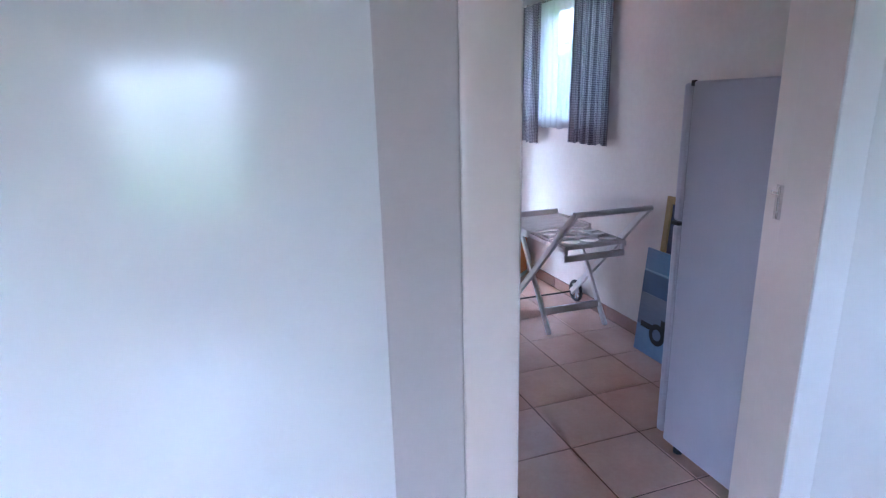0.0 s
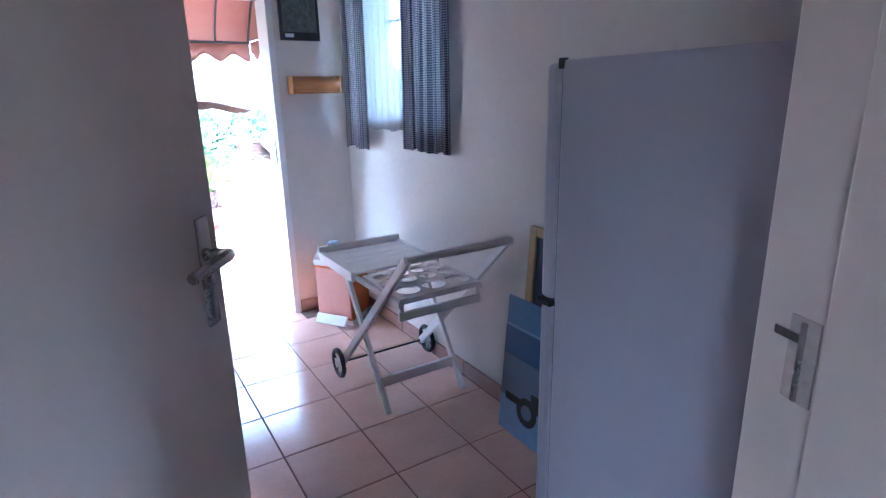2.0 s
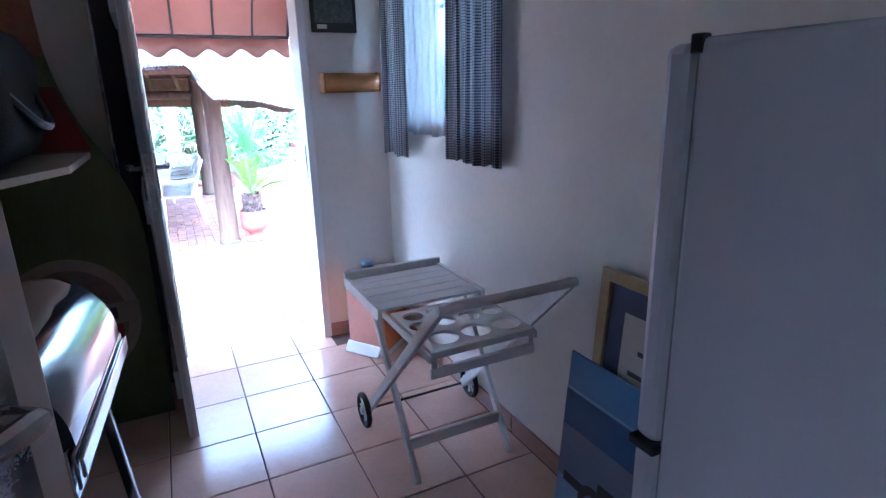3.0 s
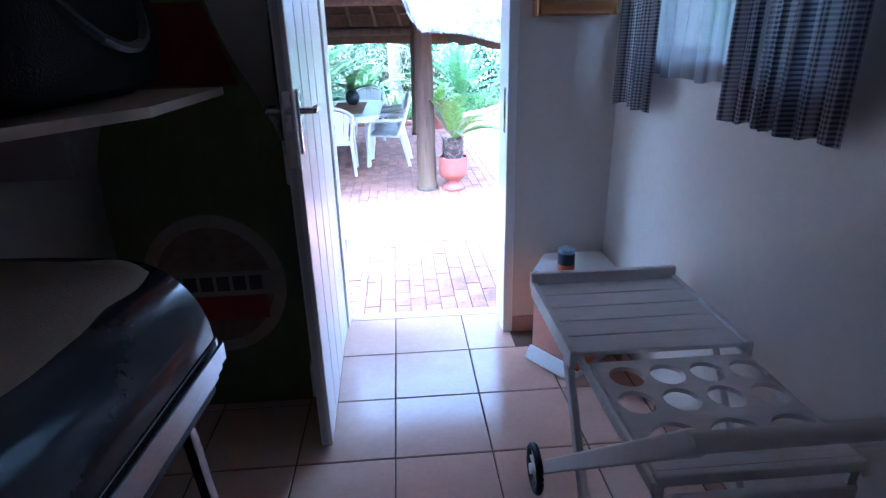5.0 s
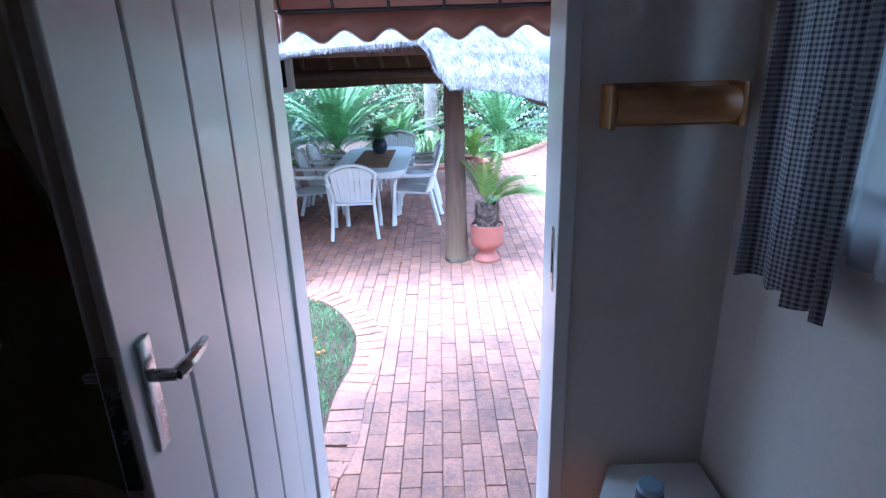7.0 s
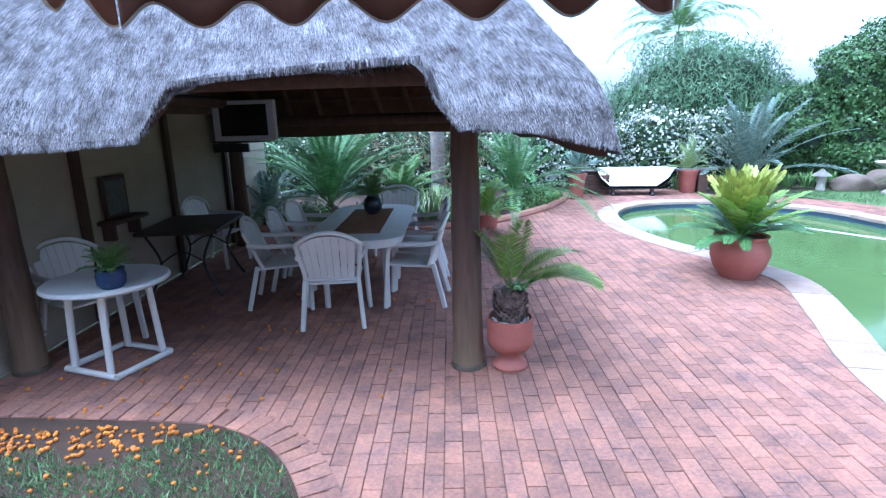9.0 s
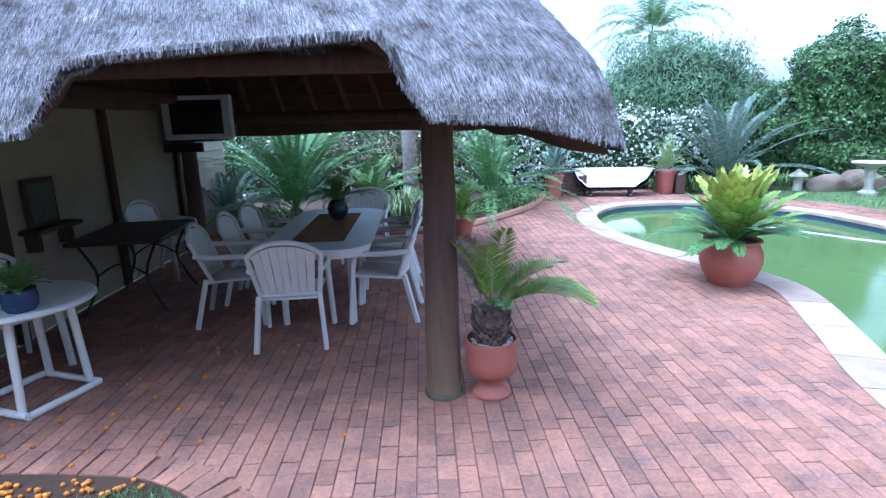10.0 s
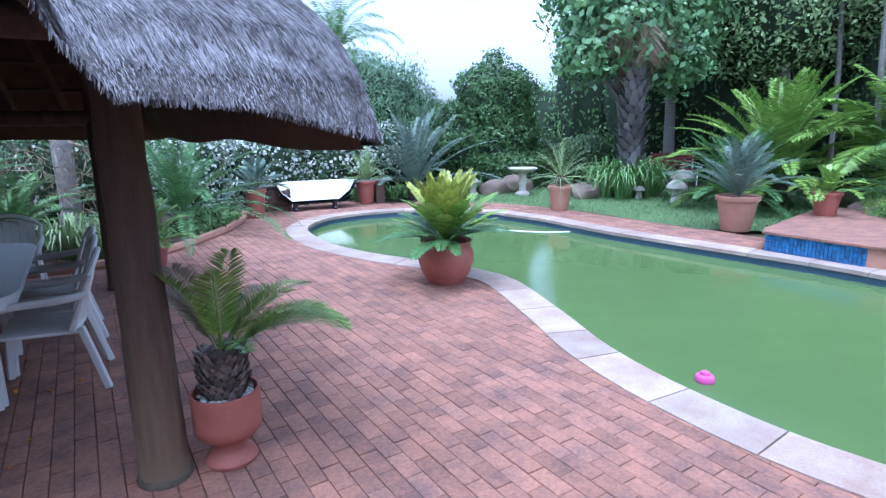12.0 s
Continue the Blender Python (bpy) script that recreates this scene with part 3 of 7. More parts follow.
for x in (RX0 - 0.012, RX1):
    part("rack_side", box(bmesh.new(), (x, RY0 - 0.02, TZ - 0.035), (x + 0.012, 3.40, TZ - 0.005), 0.004), M_WOODW, tr)
for x in (TX0 - 0.012, TX1 - 0.024):
    part("leg", bar(bmesh.new(), (x + 0.01, 2.67, 0.865), (x + 0.01, 3.475, 0.08), 0.022, 0.042, 0.005), M_WOODW, tr)
    x2 = x + (0.032 if x < 2 else -0.032)
    part("leg", bar(bmesh.new(), (x2 + 0.01, 3.40, 0.60), (x2 + 0.01, 2.985, 0.0), 0.022, 0.038, 0.005), M_WOODW, tr)
part("handle", rod(bmesh.new(), (TX0 - 0.01, 2.672, 0.862), (TX1 + 0.01, 2.672, 0.862), 0.017), M_WOODW, tr, smooth=True)
part("stretcher", box(bmesh.new(), (TX0 + 0.03, 3.062, 0.105), (TX1 - 0.05, 3.082, 0.155), 0.004), M_WOODW, tr)
part("axle", rod(bmesh.new(), (TX0 - 0.02, 3.47, 0.085), (TX1 + 0.02, 3.47, 0.085), 0.006), M_BLACK, tr)
for x in (TX0 - 0.035, TX1 + 0.012):
    bm = bmesh.new()
    tube(bm, [(x + 0.01, 3.47 + 0.072 * math.cos(k * math.pi / 14), 0.085 + 0.072 * math.sin(k * math.pi / 14)) for k in range(28)], 0.013, 8, True)
    w = part("wheel", bm, M_BLACK, tr, "black rubber tyre", smooth=True)
    bm = bmesh.new()
    rod(bm, (x - 0.008, 3.47, 0.085), (x + 0.028, 3.47, 0.085), 0.018)
    for k in range(8):
        a = k * math.pi / 4
        bar(bm, (x + 0.01, 3.47, 0.085), (x + 0.01, 3.47 + 0.064 * math.cos(a), 0.085 + 0.064 * math.sin(a)), 0.008, 0.008, up=(1, 0, 0))
    part("rim", bm, M_WHITE, w, "pale plastic spoked rim")

# corner bin with white lid
M_ORANGE = mat("orange_plastic", (0.70, 0.22, 0.05), (0.60, 0.17, 0.04), 0.4, 4, 50, 0.05)
M_BINF = mat("faded_salmon_plastic", (0.66, 0.33, 0.25), (0.58, 0.27, 0.20), 0.45, 4, 50, 0.05)
bn = thing("pedal_bin", (2.05, 4.32, 0), "orange corner bin with white lid, tin on top", "bin")
plan = [(-0.20, -0.01), (-0.035, -0.25), (0.19, -0.05), (0.19, 0.19), (-0.10, 0.19)]
part("body", slab(bmesh.new(), [(0.93 * x, 0.93 * yy) for x, yy in plan], 0.03, 0.40), M_ORANGE, bn)
part("front", bar(bmesh.new(), (-0.112, -0.124, 0.05), (-0.112, -0.124, 0.385), 0.262, 0.012, 0.003, up=(-0.824, -0.566, 0)), M_BINF, bn, "faded pink front panel")
bm = slab(bmesh.new(), plan, 0.40, 0.44)
bmesh.ops.bevel(bm, geom=bm.edges[:], offset=0.008, segments=2, affect="EDGES")
part("lid", bm, M_WHITE, bn, "white plastic lid")
part("pedal", bar(bmesh.new(), (-0.165, -0.16, 0.012), (-0.135, -0.14, 0.07), 0.24, 0.012, 0.004, up=(-0.824, -0.566, 0.3)), M_WHITE, bn)
part("base", slab(bmesh.new(), [(0.96 * x, 0.96 * yy) for x, yy in plan], 0.0, 0.03), M_WHITE, bn)
tn = thing("small_tin", (2.0, 4.30, 0.44), "small dark jar with orange base standing on the bin lid", "jar")
part("jar", lathe(bmesh.new(), [(0, 0), (0.036, 0), (0.038, 0.004), (0.038, 0.075), (0.03, 0.082), (0, 0.082)], 20), mat("dark_label", (0.035, 0.04, 0.07), None, 0.35, 20, 100, 0), tn, smooth=True)
part("band", lathe(bmesh.new(), [(0.0385, 0.004), (0.0392, 0.004), (0.0392, 0.03), (0.0385, 0.03)], 20), mat("tin_orange", (0.6, 0.12, 0.04), None, 0.35, 20, 100, 0), tn, smooth=True)
part("lid", lathe(bmesh.new(), [(0, 0.082), (0.036, 0.082), (0.037, 0.1), (0.032, 0.104), (0, 0.104)], 20), mat("tin_lid", (0.3, 0.4, 0.52), None, 0.3, 20, 100, 0), tn, smooth=True)

# wooden rack on the far wall
rk = thing("wooden_wall_box", (1.86, YF, 1.51), "varnished pine paper-towel shelf on the wall", "wall shelf")
part("back", box(bmesh.new(), (0, -0.018, 0), (0.34, 0, 0.11), 0.003), M_PINE, rk)
part("end", box(bmesh.new(), (0, -0.10, 0), (0.016, -0.019, 0.11), 0.006), M_PINE, rk)
part("end", box(bmesh.new(), (0.324, -0.10, 0), (0.34, -0.019, 0.11), 0.006), M_PINE, rk)
part("roll", rod(bmesh.new(), (0.016, -0.06, 0.055), (0.324, -0.06, 0.055), 0.045, seg=20), M_PINE, rk, smooth=True)
# framed picture above it
pc = thing("framed_picture", (1.84, YF, 1.84), "small dark framed picture with a white line of writing", "picture")
part("frame", box(bmesh.new(), (0, -0.02, 0), (0.26, 0, 0.34), 0.004), M_BLACK, pc)
part("print", box(bmesh.new(), (0.02, -0.0225, 0.05), (0.24, -0.0205, 0.32)), mat("dark_print", (0.05, 0.06, 0.055), (0.16, 0.17, 0.15), 0.4, 30, 60, 0), pc)
part("ticket", box(bmesh.new(), (0.03, -0.0225, 0.018), (0.085, -0.0205, 0.04)), M_WHITE, pc)

# frames leaning on the right wall beside the fridge
lf = thing("framed_poster", (0, 0, 0), "gold framed certificate leaning on the wall", "picture")
M_GOLD = mat("gilt_frame", (0.45, 0.32, 0.14), (0.32, 0.22, 0.09), 0.4, 10, 80, 0.1)
M_CARD = mat("navy_mount", (0.05, 0.06, 0.12), (0.04, 0.05, 0.10), 0.35, 4, 60, 0)
lean = pose(2.165, 0.035, 0, 0, 4.5, 0)
H = 0.955
for nm, a, b, m in (("frame", (-0.02, 1.95, 0), (0.0, 1.99, H), M_GOLD), ("frame", (-0.02, 2.47, 0), (0.0, 2.51, H), M_GOLD), ("frame", (-0.02, 1.99, H - 0.04), (0.0, 2.47, H), M_GOLD), ("frame", (-0.02, 1.99, 0), (0.0, 2.47, 0.04), M_GOLD), ("mount", (-0.008, 1.99, 0.04), (-0.002, 2.47, H - 0.04), M_CARD), ("certificate", (-0.011, 2.06, 0.3), (-0.0085, 2.40, H - 0.12), mat("parchment", (0.42, 0.38, 0.33), (0.36, 0.32, 0.27), 0.6, 6, 60, 0))):
    part(nm, box(bmesh.new(), a, b, 0.002 if nm == "frame" else 0), m, lf).matrix_basis = lean
M_INK = mat("faded_ink", (0.07, 0.06, 0.07), None, 0.7, 10, 80, 0)
for k, (a, b) in enumerate(((2.13, 2.33), (2.10, 2.36), (2.12, 2.34), (2.17, 2.29))):
    part("writing", box(bmesh.new(), (-0.0125, a, 0.72 - 0.075 * k), (-0.0108, b, 0.735 - 0.075 * k)), M_INK, lf).matrix_basis = lean
bp = thing("blue_poster", (0, 0, 0), "blue poster print of a motor vehicle leaning on the wall", "poster")
lean2 = pose(2.125, 0, 0, 0, 5.0, 0)
M_SEA = mat("poster_blue", (0.10, 0.21, 0.38), (0.07, 0.16, 0.31), 0.3, 3, 40, 0, stretch=(1, 0.6, 6))
M_DEEP = mat("poster_deep_blue", (0.045, 0.10, 0.22), (0.035, 0.08, 0.18), 0.3, 3, 40, 0, stretch=(1, 0.6, 6))
M_HAZE = mat("poster_grey_blue", (0.17, 0.20, 0.27), (0.13, 0.16, 0.23), 0.3, 3, 40, 0, stretch=(1, 0.6, 6))
M_PALE = mat("poster_pale", (0.25, 0.36, 0.52), (0.19, 0.29, 0.45), 0.3, 5, 40, 0)
PY0, PY1 = 1.95, 2.62
part("board", box(bmesh.new(), (-0.008, PY0, 0), (0, PY1, 0.64), 0.002), M_SEA, bp).matrix_basis = lean2
for nm, z0, z1, m in (("sand", 0.003, 0.17, M_PALE), ("haze", 0.171, 0.37, M_HAZE), ("deep_sea", 0.371, 0.50, M_DEEP), ("stripe", 0.505, 0.513, M_PALE)):
    part(nm, box(bmesh.new(), (-0.0095, PY0 + 0.001, z0), (-0.0082, PY1 - 0.001, z1)), m, bp).matrix_basis = lean2
bm = bmesh.new()
rod(bm, (-0.011, 2.44, 0.15), (-0.0096, 2.44, 0.15), 0.065, seg=24)
box(bm, (-0.011, 2.05, 0.17), (-0.0098, 2.42, 0.25))
box(bm, (-0.011, 2.47, 0.16), (-0.0098, 2.585, 0.195))
part("vehicle_print", bm, M_BLACK, bp).matrix_basis = lean2
part("hub_print", rod(bmesh.new(), (-0.0125, 2.44, 0.15), (-0.0111, 2.44, 0.15), 0.034, seg=20), M_HAZE, bp).matrix_basis = lean2

# ---- outside ----
POOL = [(4.06, 13.5), (4.32, 12.2), (4.72, 11.3), (4.95, 10.4), (4.62, 9.3), (4.28, 8.4), (4.12, 7.5), (4.15, 6.6), (4.5, 5.6), (5.6, 4.9), (7.4, 5.0), (8.7, 6.4), (9.0, 8.2), (8.85, 10.0), (8.72, 11.6), (8.75, 13.4), (8.3, 15.0), (6.9, 16.1), (5.3, 16.1), (4.3, 15.1)]
pool_out = [(p.x, p.y) for p in spline([(x, yy, 0) for x, yy in POOL], 6, True)]
COPE = 0.33
pool_in = offset(pool_out, -COPE)
WATER = G - 0.13

# ground sheet with the pool's hole
bm = bmesh.new()
pv = [bm.verts.new((p[0], p[1], G - 0.07)) for p in offset(pool_out, -0.05)]
for i in range(len(pv)):
    bm.edges.new((pv[i], pv[(i + 1) % len(pv)]))
ov = [bm.verts.new(p) for p in ((-300, -300, G - 0.07), (300, -300, G - 0.07), (300, 300, G - 0.07), (-300, 300, G - 0.07))]
for i in range(4):
    bm.edges.new((ov[i], ov[(i + 1) % 4]))
bmesh.ops.triangle_fill(bm, use_beauty=True, edges=bm.edges[:], normal=(0, 0, 1))
bmesh.ops.delete(bm, geom=[f for f in bm.faces if inside(f.calc_center_median().x, f.calc_center_median().y, offset(pool_out, -0.06))], context="FACES")
tagged(part("ground", bm, M_GROUND), "dark earth and grass ground of the garden", "ground", kind="structure")

pool = thing("pool", (0, 0, 0), "kidney-shaped swimming pool with blue mosaic waterline", "pool", kind="structure")
n = len(pool_in)
bm = bmesh.new()
a = [bm.verts.new((p[0], p[1], G - 0.02)) for p in pool_in]
b = [bm.verts.new((p[0], p[1], G - 0.32)) for p in pool_in]
for i in range(n):
    bm.faces.new((a[i], a[(i + 1) % n], b[(i + 1) % n], b[i]))
part("waterline_mosaic", bm, M_WLINE, pool)
bm = bmesh.new()
a = [bm.verts.new((p[0], p[1], G - 0.32)) for p in pool_in]
b = [bm.verts.new((p[0], p[1], G - 1.6)) for p in offset(pool_in, -0.15)]
for i in range(n):
    bm.faces.new((a[i], a[(i + 1) % n], b[(i + 1) % n], b[i]))
bm.faces.new(b)
part("basin", bm, M_POOLWALL, pool)
M_WATER = mat("green_pool_water", (0.115, 0.175, 0.06), (0.095, 0.15, 0.05), 0.025, 0.6, 3, 0.03, 3)
M_WATER.node_tree.nodes["Principled BSDF"].inputs["IOR"].default_value = 1.33
bm = bmesh.new()
bm.faces.new([bm.verts.new((p[0], p[1], WATER)) for p in offset(pool_in, -0.002)])
tagged(part("water", bm, M_WATER), "cloudy green pool water with soft reflections", "water", kind="structure")

# old poles: brown above, bleached and mossy near the foot
M_POST = mat("weathered_pole", (0.12, 0.068, 0.048), (0.06, 0.036, 0.027), 0.8, 4, 60, 0.5, 40, stretch=(5, 5, 0.6))
nt = M_POST.node_tree
sep, wob, zz, zr, pmx = (nt.nodes.new("ShaderNode" + k) for k in ("SeparateXYZ", "TexNoise", "Math", "MapRange", "Mix"))
nt.links.new(nt.nodes.new("ShaderNodeTexCoord").outputs["Object"], sep.inputs[0])
wob.inputs["Scale"].default_value, wob.inputs["Detail"].default_value = 7.0, 4.0
zz.operation = "MULTIPLY_ADD"
zz.inputs[1].default_value = 0.9
nt.links.new(wob.outputs["Fac"], zz.inputs[0])
nt.links.new(sep.outputs["Z"], zz.inputs[2])
zr.inputs["From Min"].default_value, zr.inputs["From Max"].default_value = 0.25, 1.05
nt.links.new(zz.outputs[0], zr.inputs["Value"])
pmx.data_type = "RGBA"
pmx.inputs["A"].default_value = (0.175, 0.12, 0.075, 1)
nt.links.new(zr.outputs[0], pmx.inputs["Factor"])
pb = nt.nodes["Principled BSDF"]
nt.links.new(pb.inputs["Base Color"].links[0].from_socket, pmx.inputs["B"])
nt.links.new(pmx.outputs["Result"], pb.inputs["Base Color"])
# lapa: posts, beams, thatch
LX0, LX1, LY0, LY1 = -2.6, 2.35, 7.53, 13.7
lapa = thing("thatched_lapa", (0, 0, 0), "open thatched pavilion on timber poles over the paving", "pavilion")
M_CEMENT = mat("mossy_cement", (0.15, 0.12, 0.085), (0.07, 0.06, 0.042), 0.9, 9, 60, 0.4, 40)
POSTS = [(1.57, 8.48), (1.62, 12.55), (-1.70, 12.9), (-1.80, 8.55)]
for x, yy in POSTS:
    bm = bmesh.new()
    tube(bm, [(x + 0.006 * math.sin(3 * k), yy, G + 2.08 * k / 8) for k in range(9)], [0.115 - 0.003 * k for k in range(9)], 16)
    part("post", bm, M_POST, lapa, smooth=True)
    part("collar", lathe(bmesh.new(), [(0.114, 0.0), (0.126, 0.0), (0.128, 0.02), (0.124, 0.032), (0.114, 0.036)], 20, (x, yy, G)), M_CEMENT, lapa, "mossy cement collar", smooth=True)
for (x0, y0), (x1, y1) in ((POSTS[0], POSTS[3]), (POSTS[0], POSTS[1]), (POSTS[1], POSTS[2]), (POSTS[2], POSTS[3])):
    part("beam", rod(bmesh.new(), (x0, y0, 1.84 if y0 + y1 < 24 else 1.56), (x1, y1, 1.84 if y0 + y1 < 24 else 1.56), 0.075, seg=14), M_POLE, lapa, smooth=True)


def thatch_height(d):
    pts = [(0, 1.34), (0.05, 1.55), (0.14, 1.76), (0.43, 2.18), (1.0, 2.75), (2.0, 3.6), (3.2, 4.5)]
    return float(np.interp(d, [p[0] for p in pts], [p[1] for p in pts]))


def eave_low(s, side):
    """Height of the thatch's lower edge along a side."""
    if side == 0:
        lift = np.interp(s, [-0.62, -0.15, 0.05, 0.3, 1.1, 1.33, 1.40, 1.52], [0.0, 0.02, 0.28, 0.31, 0.34, 0.34, 0.14, 0.0])
        base = np.interp(s, [-2.6, -0.4, 1.5, 1.9, 2.35], [1.41, 1.455, 1.50, 1.48, 1.365])
        return float(base + lift)
    return 1.33 + 0.02 * math.sin(2.1 * s)


def lapa_roof():
    """Outer skin, lip and underside of the hipped thatch."""
    sides = [((LX0, LY0), (LX1, LY0)), ((LX1, LY0), (LX1, LY1)), ((LX1, LY1), (LX0, LY1)), ((LX0, LY1), (LX0, LY0))]
    ds = [0, 0.05, 0.12, 0.25, 0.43, 0.7, 1.0, 1.4, 1.9, 2.46]
    v, f, under, uf = [], [], [], []
    cx, half = (LX0 + LX1) / 2, (LX1 - LX0) / 2
    for side, (p, q) in enumerate(sides):
        N = 60
        rows = []
        urows = []
        for d in ds:
            row, ur = [], []
            for i in range(N + 1):
                t = i / N
                dd = min(d, half - 0.01)
                ax, ay = p[0] + (1 if p[0] < cx else -1) * dd, p[1] + (1 if p[1] < 10 else -1) * dd
                bx, by = q[0] + (1 if q[0] < cx else -1) * dd, q[1] + (1 if q[1] < 10 else -1) * dd
                x, yy = ax + (bx - ax) * t, ay + (by - ay) * t
                ex = p[0] + (q[0] - p[0]) * t
                ey = p[1] + (q[1] - p[1]) * t
                s = ex if side in (0, 2) else ey
                low = eave_low(x if side == 0 else s, side)
                z = max(thatch_height(d) + (low - 1.33) * max(0, 1 - d * 3) * 0.4, low)
                z += (0.05 * noise.noise((x * 1.6, yy * 1.6, 3.0)) + 0.03 * noise.noise((x * 4.0, yy * 4.0, 7.0))) if d > 0 else 0
                row.append(len(v))
                v.append((x, yy, z))
                ur.append(len(under))
                under.append((x, yy, max(z - 0.20 if d > 0.05 else low, low) if d < 0.3 else z - 0.22))
            rows.append(row)
            urows.append(ur)
        for r, r2 in zip(rows, rows[1:]):
            for i in range(N):
                f.append((r[i], r[i + 1], r2[i + 1], r2[i]))
        for r, r2 in zip(urows, urows[1:]):
            for i in range(N):
                uf.append((r[i + 1], r[i], r2[i], r2[i + 1]))
    return v, f, under, uf


tv_, tf_, uv_, uf_ = lapa_roof()
for k in range(4):
    a, b = k * 610, (k + 1) * 610
    raw("thatch_slope", tv_[a:b], [[q - a for q in f] for f in tf_[k * 540:(k + 1) * 540]], M_THATCH, lapa, smooth=True)
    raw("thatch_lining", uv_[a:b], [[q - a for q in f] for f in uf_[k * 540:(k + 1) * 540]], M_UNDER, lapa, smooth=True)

# straw laid over the thatch: the two slopes that face the terrace
def straw(count, sides, seed):
    rnd = np.random.RandomState(seed)
    V = np.array(tv_)
    F = np.array([f for k, f in enumerate(tf_) if k // (60 * 9) in sides])
    A, B, C, D = (V[F[:, k]] for k in range(4))
    area = np.linalg.norm(np.cross(B - A, D - A), axis=1) + np.linalg.norm(np.cross(C - B, D - C), axis=1)
    pick = rnd.choice(len(F), count, p=area / area.sum())
    u, w = rnd.rand(count, 1), rnd.rand(count, 1)
    a, b, c, d = A[pick], B[pick], C[pick], D[pick]
    P = (a * (1 - u) + b * u) * (1 - w) + (d * (1 - u) + c * u) * w
    N = np.cross(b - a, d - a) + np.cross(c - b, d - c) + 1e-9
    N /= np.linalg.norm(N, axis=1, keepdims=True)
    N *= np.sign(N[:, 2:3] + 1e-6)
    down = (a + b) / 2 - (c + d) / 2
    down /= np.linalg.norm(down, axis=1, keepdims=True) + 1e-9
    side = np.cross(N, down)
    down = down + side * rnd.normal(0, 0.13, (count, 1)) + N * rnd.uniform(0.02, 0.16, (count, 1))
    side = np.cross(N, down)
    L = rnd.uniform(0.025, 0.08, (count, 1))
    L *= np.where((pick % 540) // 60 == 0, 0.35, 1.0)[:, None]
    w2 = rnd.uniform(0.0008, 0.0020, (count, 1))
    P = P + N * 0.004
    return np.stack([P - side * w2, P + side * w2, P + down * L + side * w2 * 0.5, P + down * L - side * w2 * 0.5], axis=1)


tagged(quads("straw", straw(190000, (0,), 4), M_STRAW, lapa), kind="stuff")
# ragged fringe of straw along the lower edge
rnd = random.Random(9)
cs = []
for k in range(5200):
    x, yy = rnd.uniform(-2.4, LX1), LY0
    L, w = rnd.uniform(0.025, 0.045), rnd.uniform(0.0015, 0.003)
    dx, dy = rnd.gauss(0, 0.2) * L, rnd.gauss(0, 0.2) * L
    o = (x, yy + rnd.uniform(-0.01, 0.05), eave_low(x, 0) + 0.02)
    t = (o[0] + dx, o[1] + dy, o[2] - L)
    cs.append(((o[0] - w, o[1], o[2]), (o[0] + w, o[1], o[2]), (t[0] + w / 2, t[1], t[2]), (t[0] - w / 2, t[1], t[2])))
tagged(quads("straw_fringe", np.array(cs), M_STRAW, lapa), kind="stuff")
# rafters and battens seen from below; rafters take the lining's shade-darkened brown
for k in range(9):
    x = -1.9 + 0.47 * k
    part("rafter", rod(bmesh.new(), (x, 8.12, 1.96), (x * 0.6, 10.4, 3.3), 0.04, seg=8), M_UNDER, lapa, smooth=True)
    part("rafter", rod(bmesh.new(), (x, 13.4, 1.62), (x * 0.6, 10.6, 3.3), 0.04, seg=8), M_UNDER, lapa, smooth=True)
for k in range(6):
    d = 0.3 + 0.4 * k
    part("batten", rod(bmesh.new(), (-2.2, LY1 - 0.3 - d, 1.68 + 0.6 * d), (1.9, LY1 - 0.3 - d, 1.68 + 0.6 * d), 0.02, seg=6), M_POLE, lapa)

# boarded wall along the lapa's far side
M_BOARD = mat("cream_boarding", (0.46, 0.40, 0.31), (0.38, 0.32, 0.24), 0.65, 2, 40, 0.12, 40, vary=0.05)
bw = thing("wall_boarded", (0, 0, 0), "cream horizontal board wall beside the pavilion", "wall", kind="structure")
for k in range(13):
    z = G + 0.15 * k
    bm = bmesh.new()
    slab(bm, [(-1.99, 7.2), (-1.955, 7.2), (-1.955, 15.0), (-1.99, 15.0)], z, z + 0.146)
    for v in bm.verts:
        if v.co.x > -1.96 and v.co.z > z + 0.1:
            v.co.x -= 0.018
    part("board", bm, M_BOARD, bw)
part("backing", box(bmesh.new(), (-2.12, 7.2, G), (-1.992, 15.0, G + 1.95)), M_BOARD, bw)
for yy in (8.1, 9.6, 11.3, 13.0):
    part("upright", box(bmesh.new(), (-1.954, yy, G), (-1.90, yy + 0.10, G + 1.95), 0.006), M_POLE, bw)
ws = thing("mantel_shelf", (-1.955, 9.85, 0.62), "dark timber shelf on brackets fixed to the boarded wall", "shelf")
part("shelf", box(bmesh.new(), (0.0, 0, 0.0), (0.18, 0.62, 0.04), 0.005), M_POLE, ws)
for yy in (0.06, 0.5):
    part("bracket", box(bmesh.new(), (0.0, yy, -0.16), (0.12, yy + 0.05, -0.001), 0.004), M_POLE, ws)
wp = thing("wall_plaque", (-1.955, 9.95, 0.66), "dark framed relief picture standing on the shelf", "picture")
part("frame", box(bmesh.new(), (0.02, 0, 0), (0.05, 0.40, 0.42), 0.006), M_POLE, wp)
part("relief", box(bmesh.new(), (0.0505, 0.04, 0.04), (0.056, 0.36, 0.38), 0.002), mat("relief_grey", (0.14, 0.13, 0.13), (0.06, 0.055, 0.055), 0.5, 25, 80, 0.5, 40), wp)

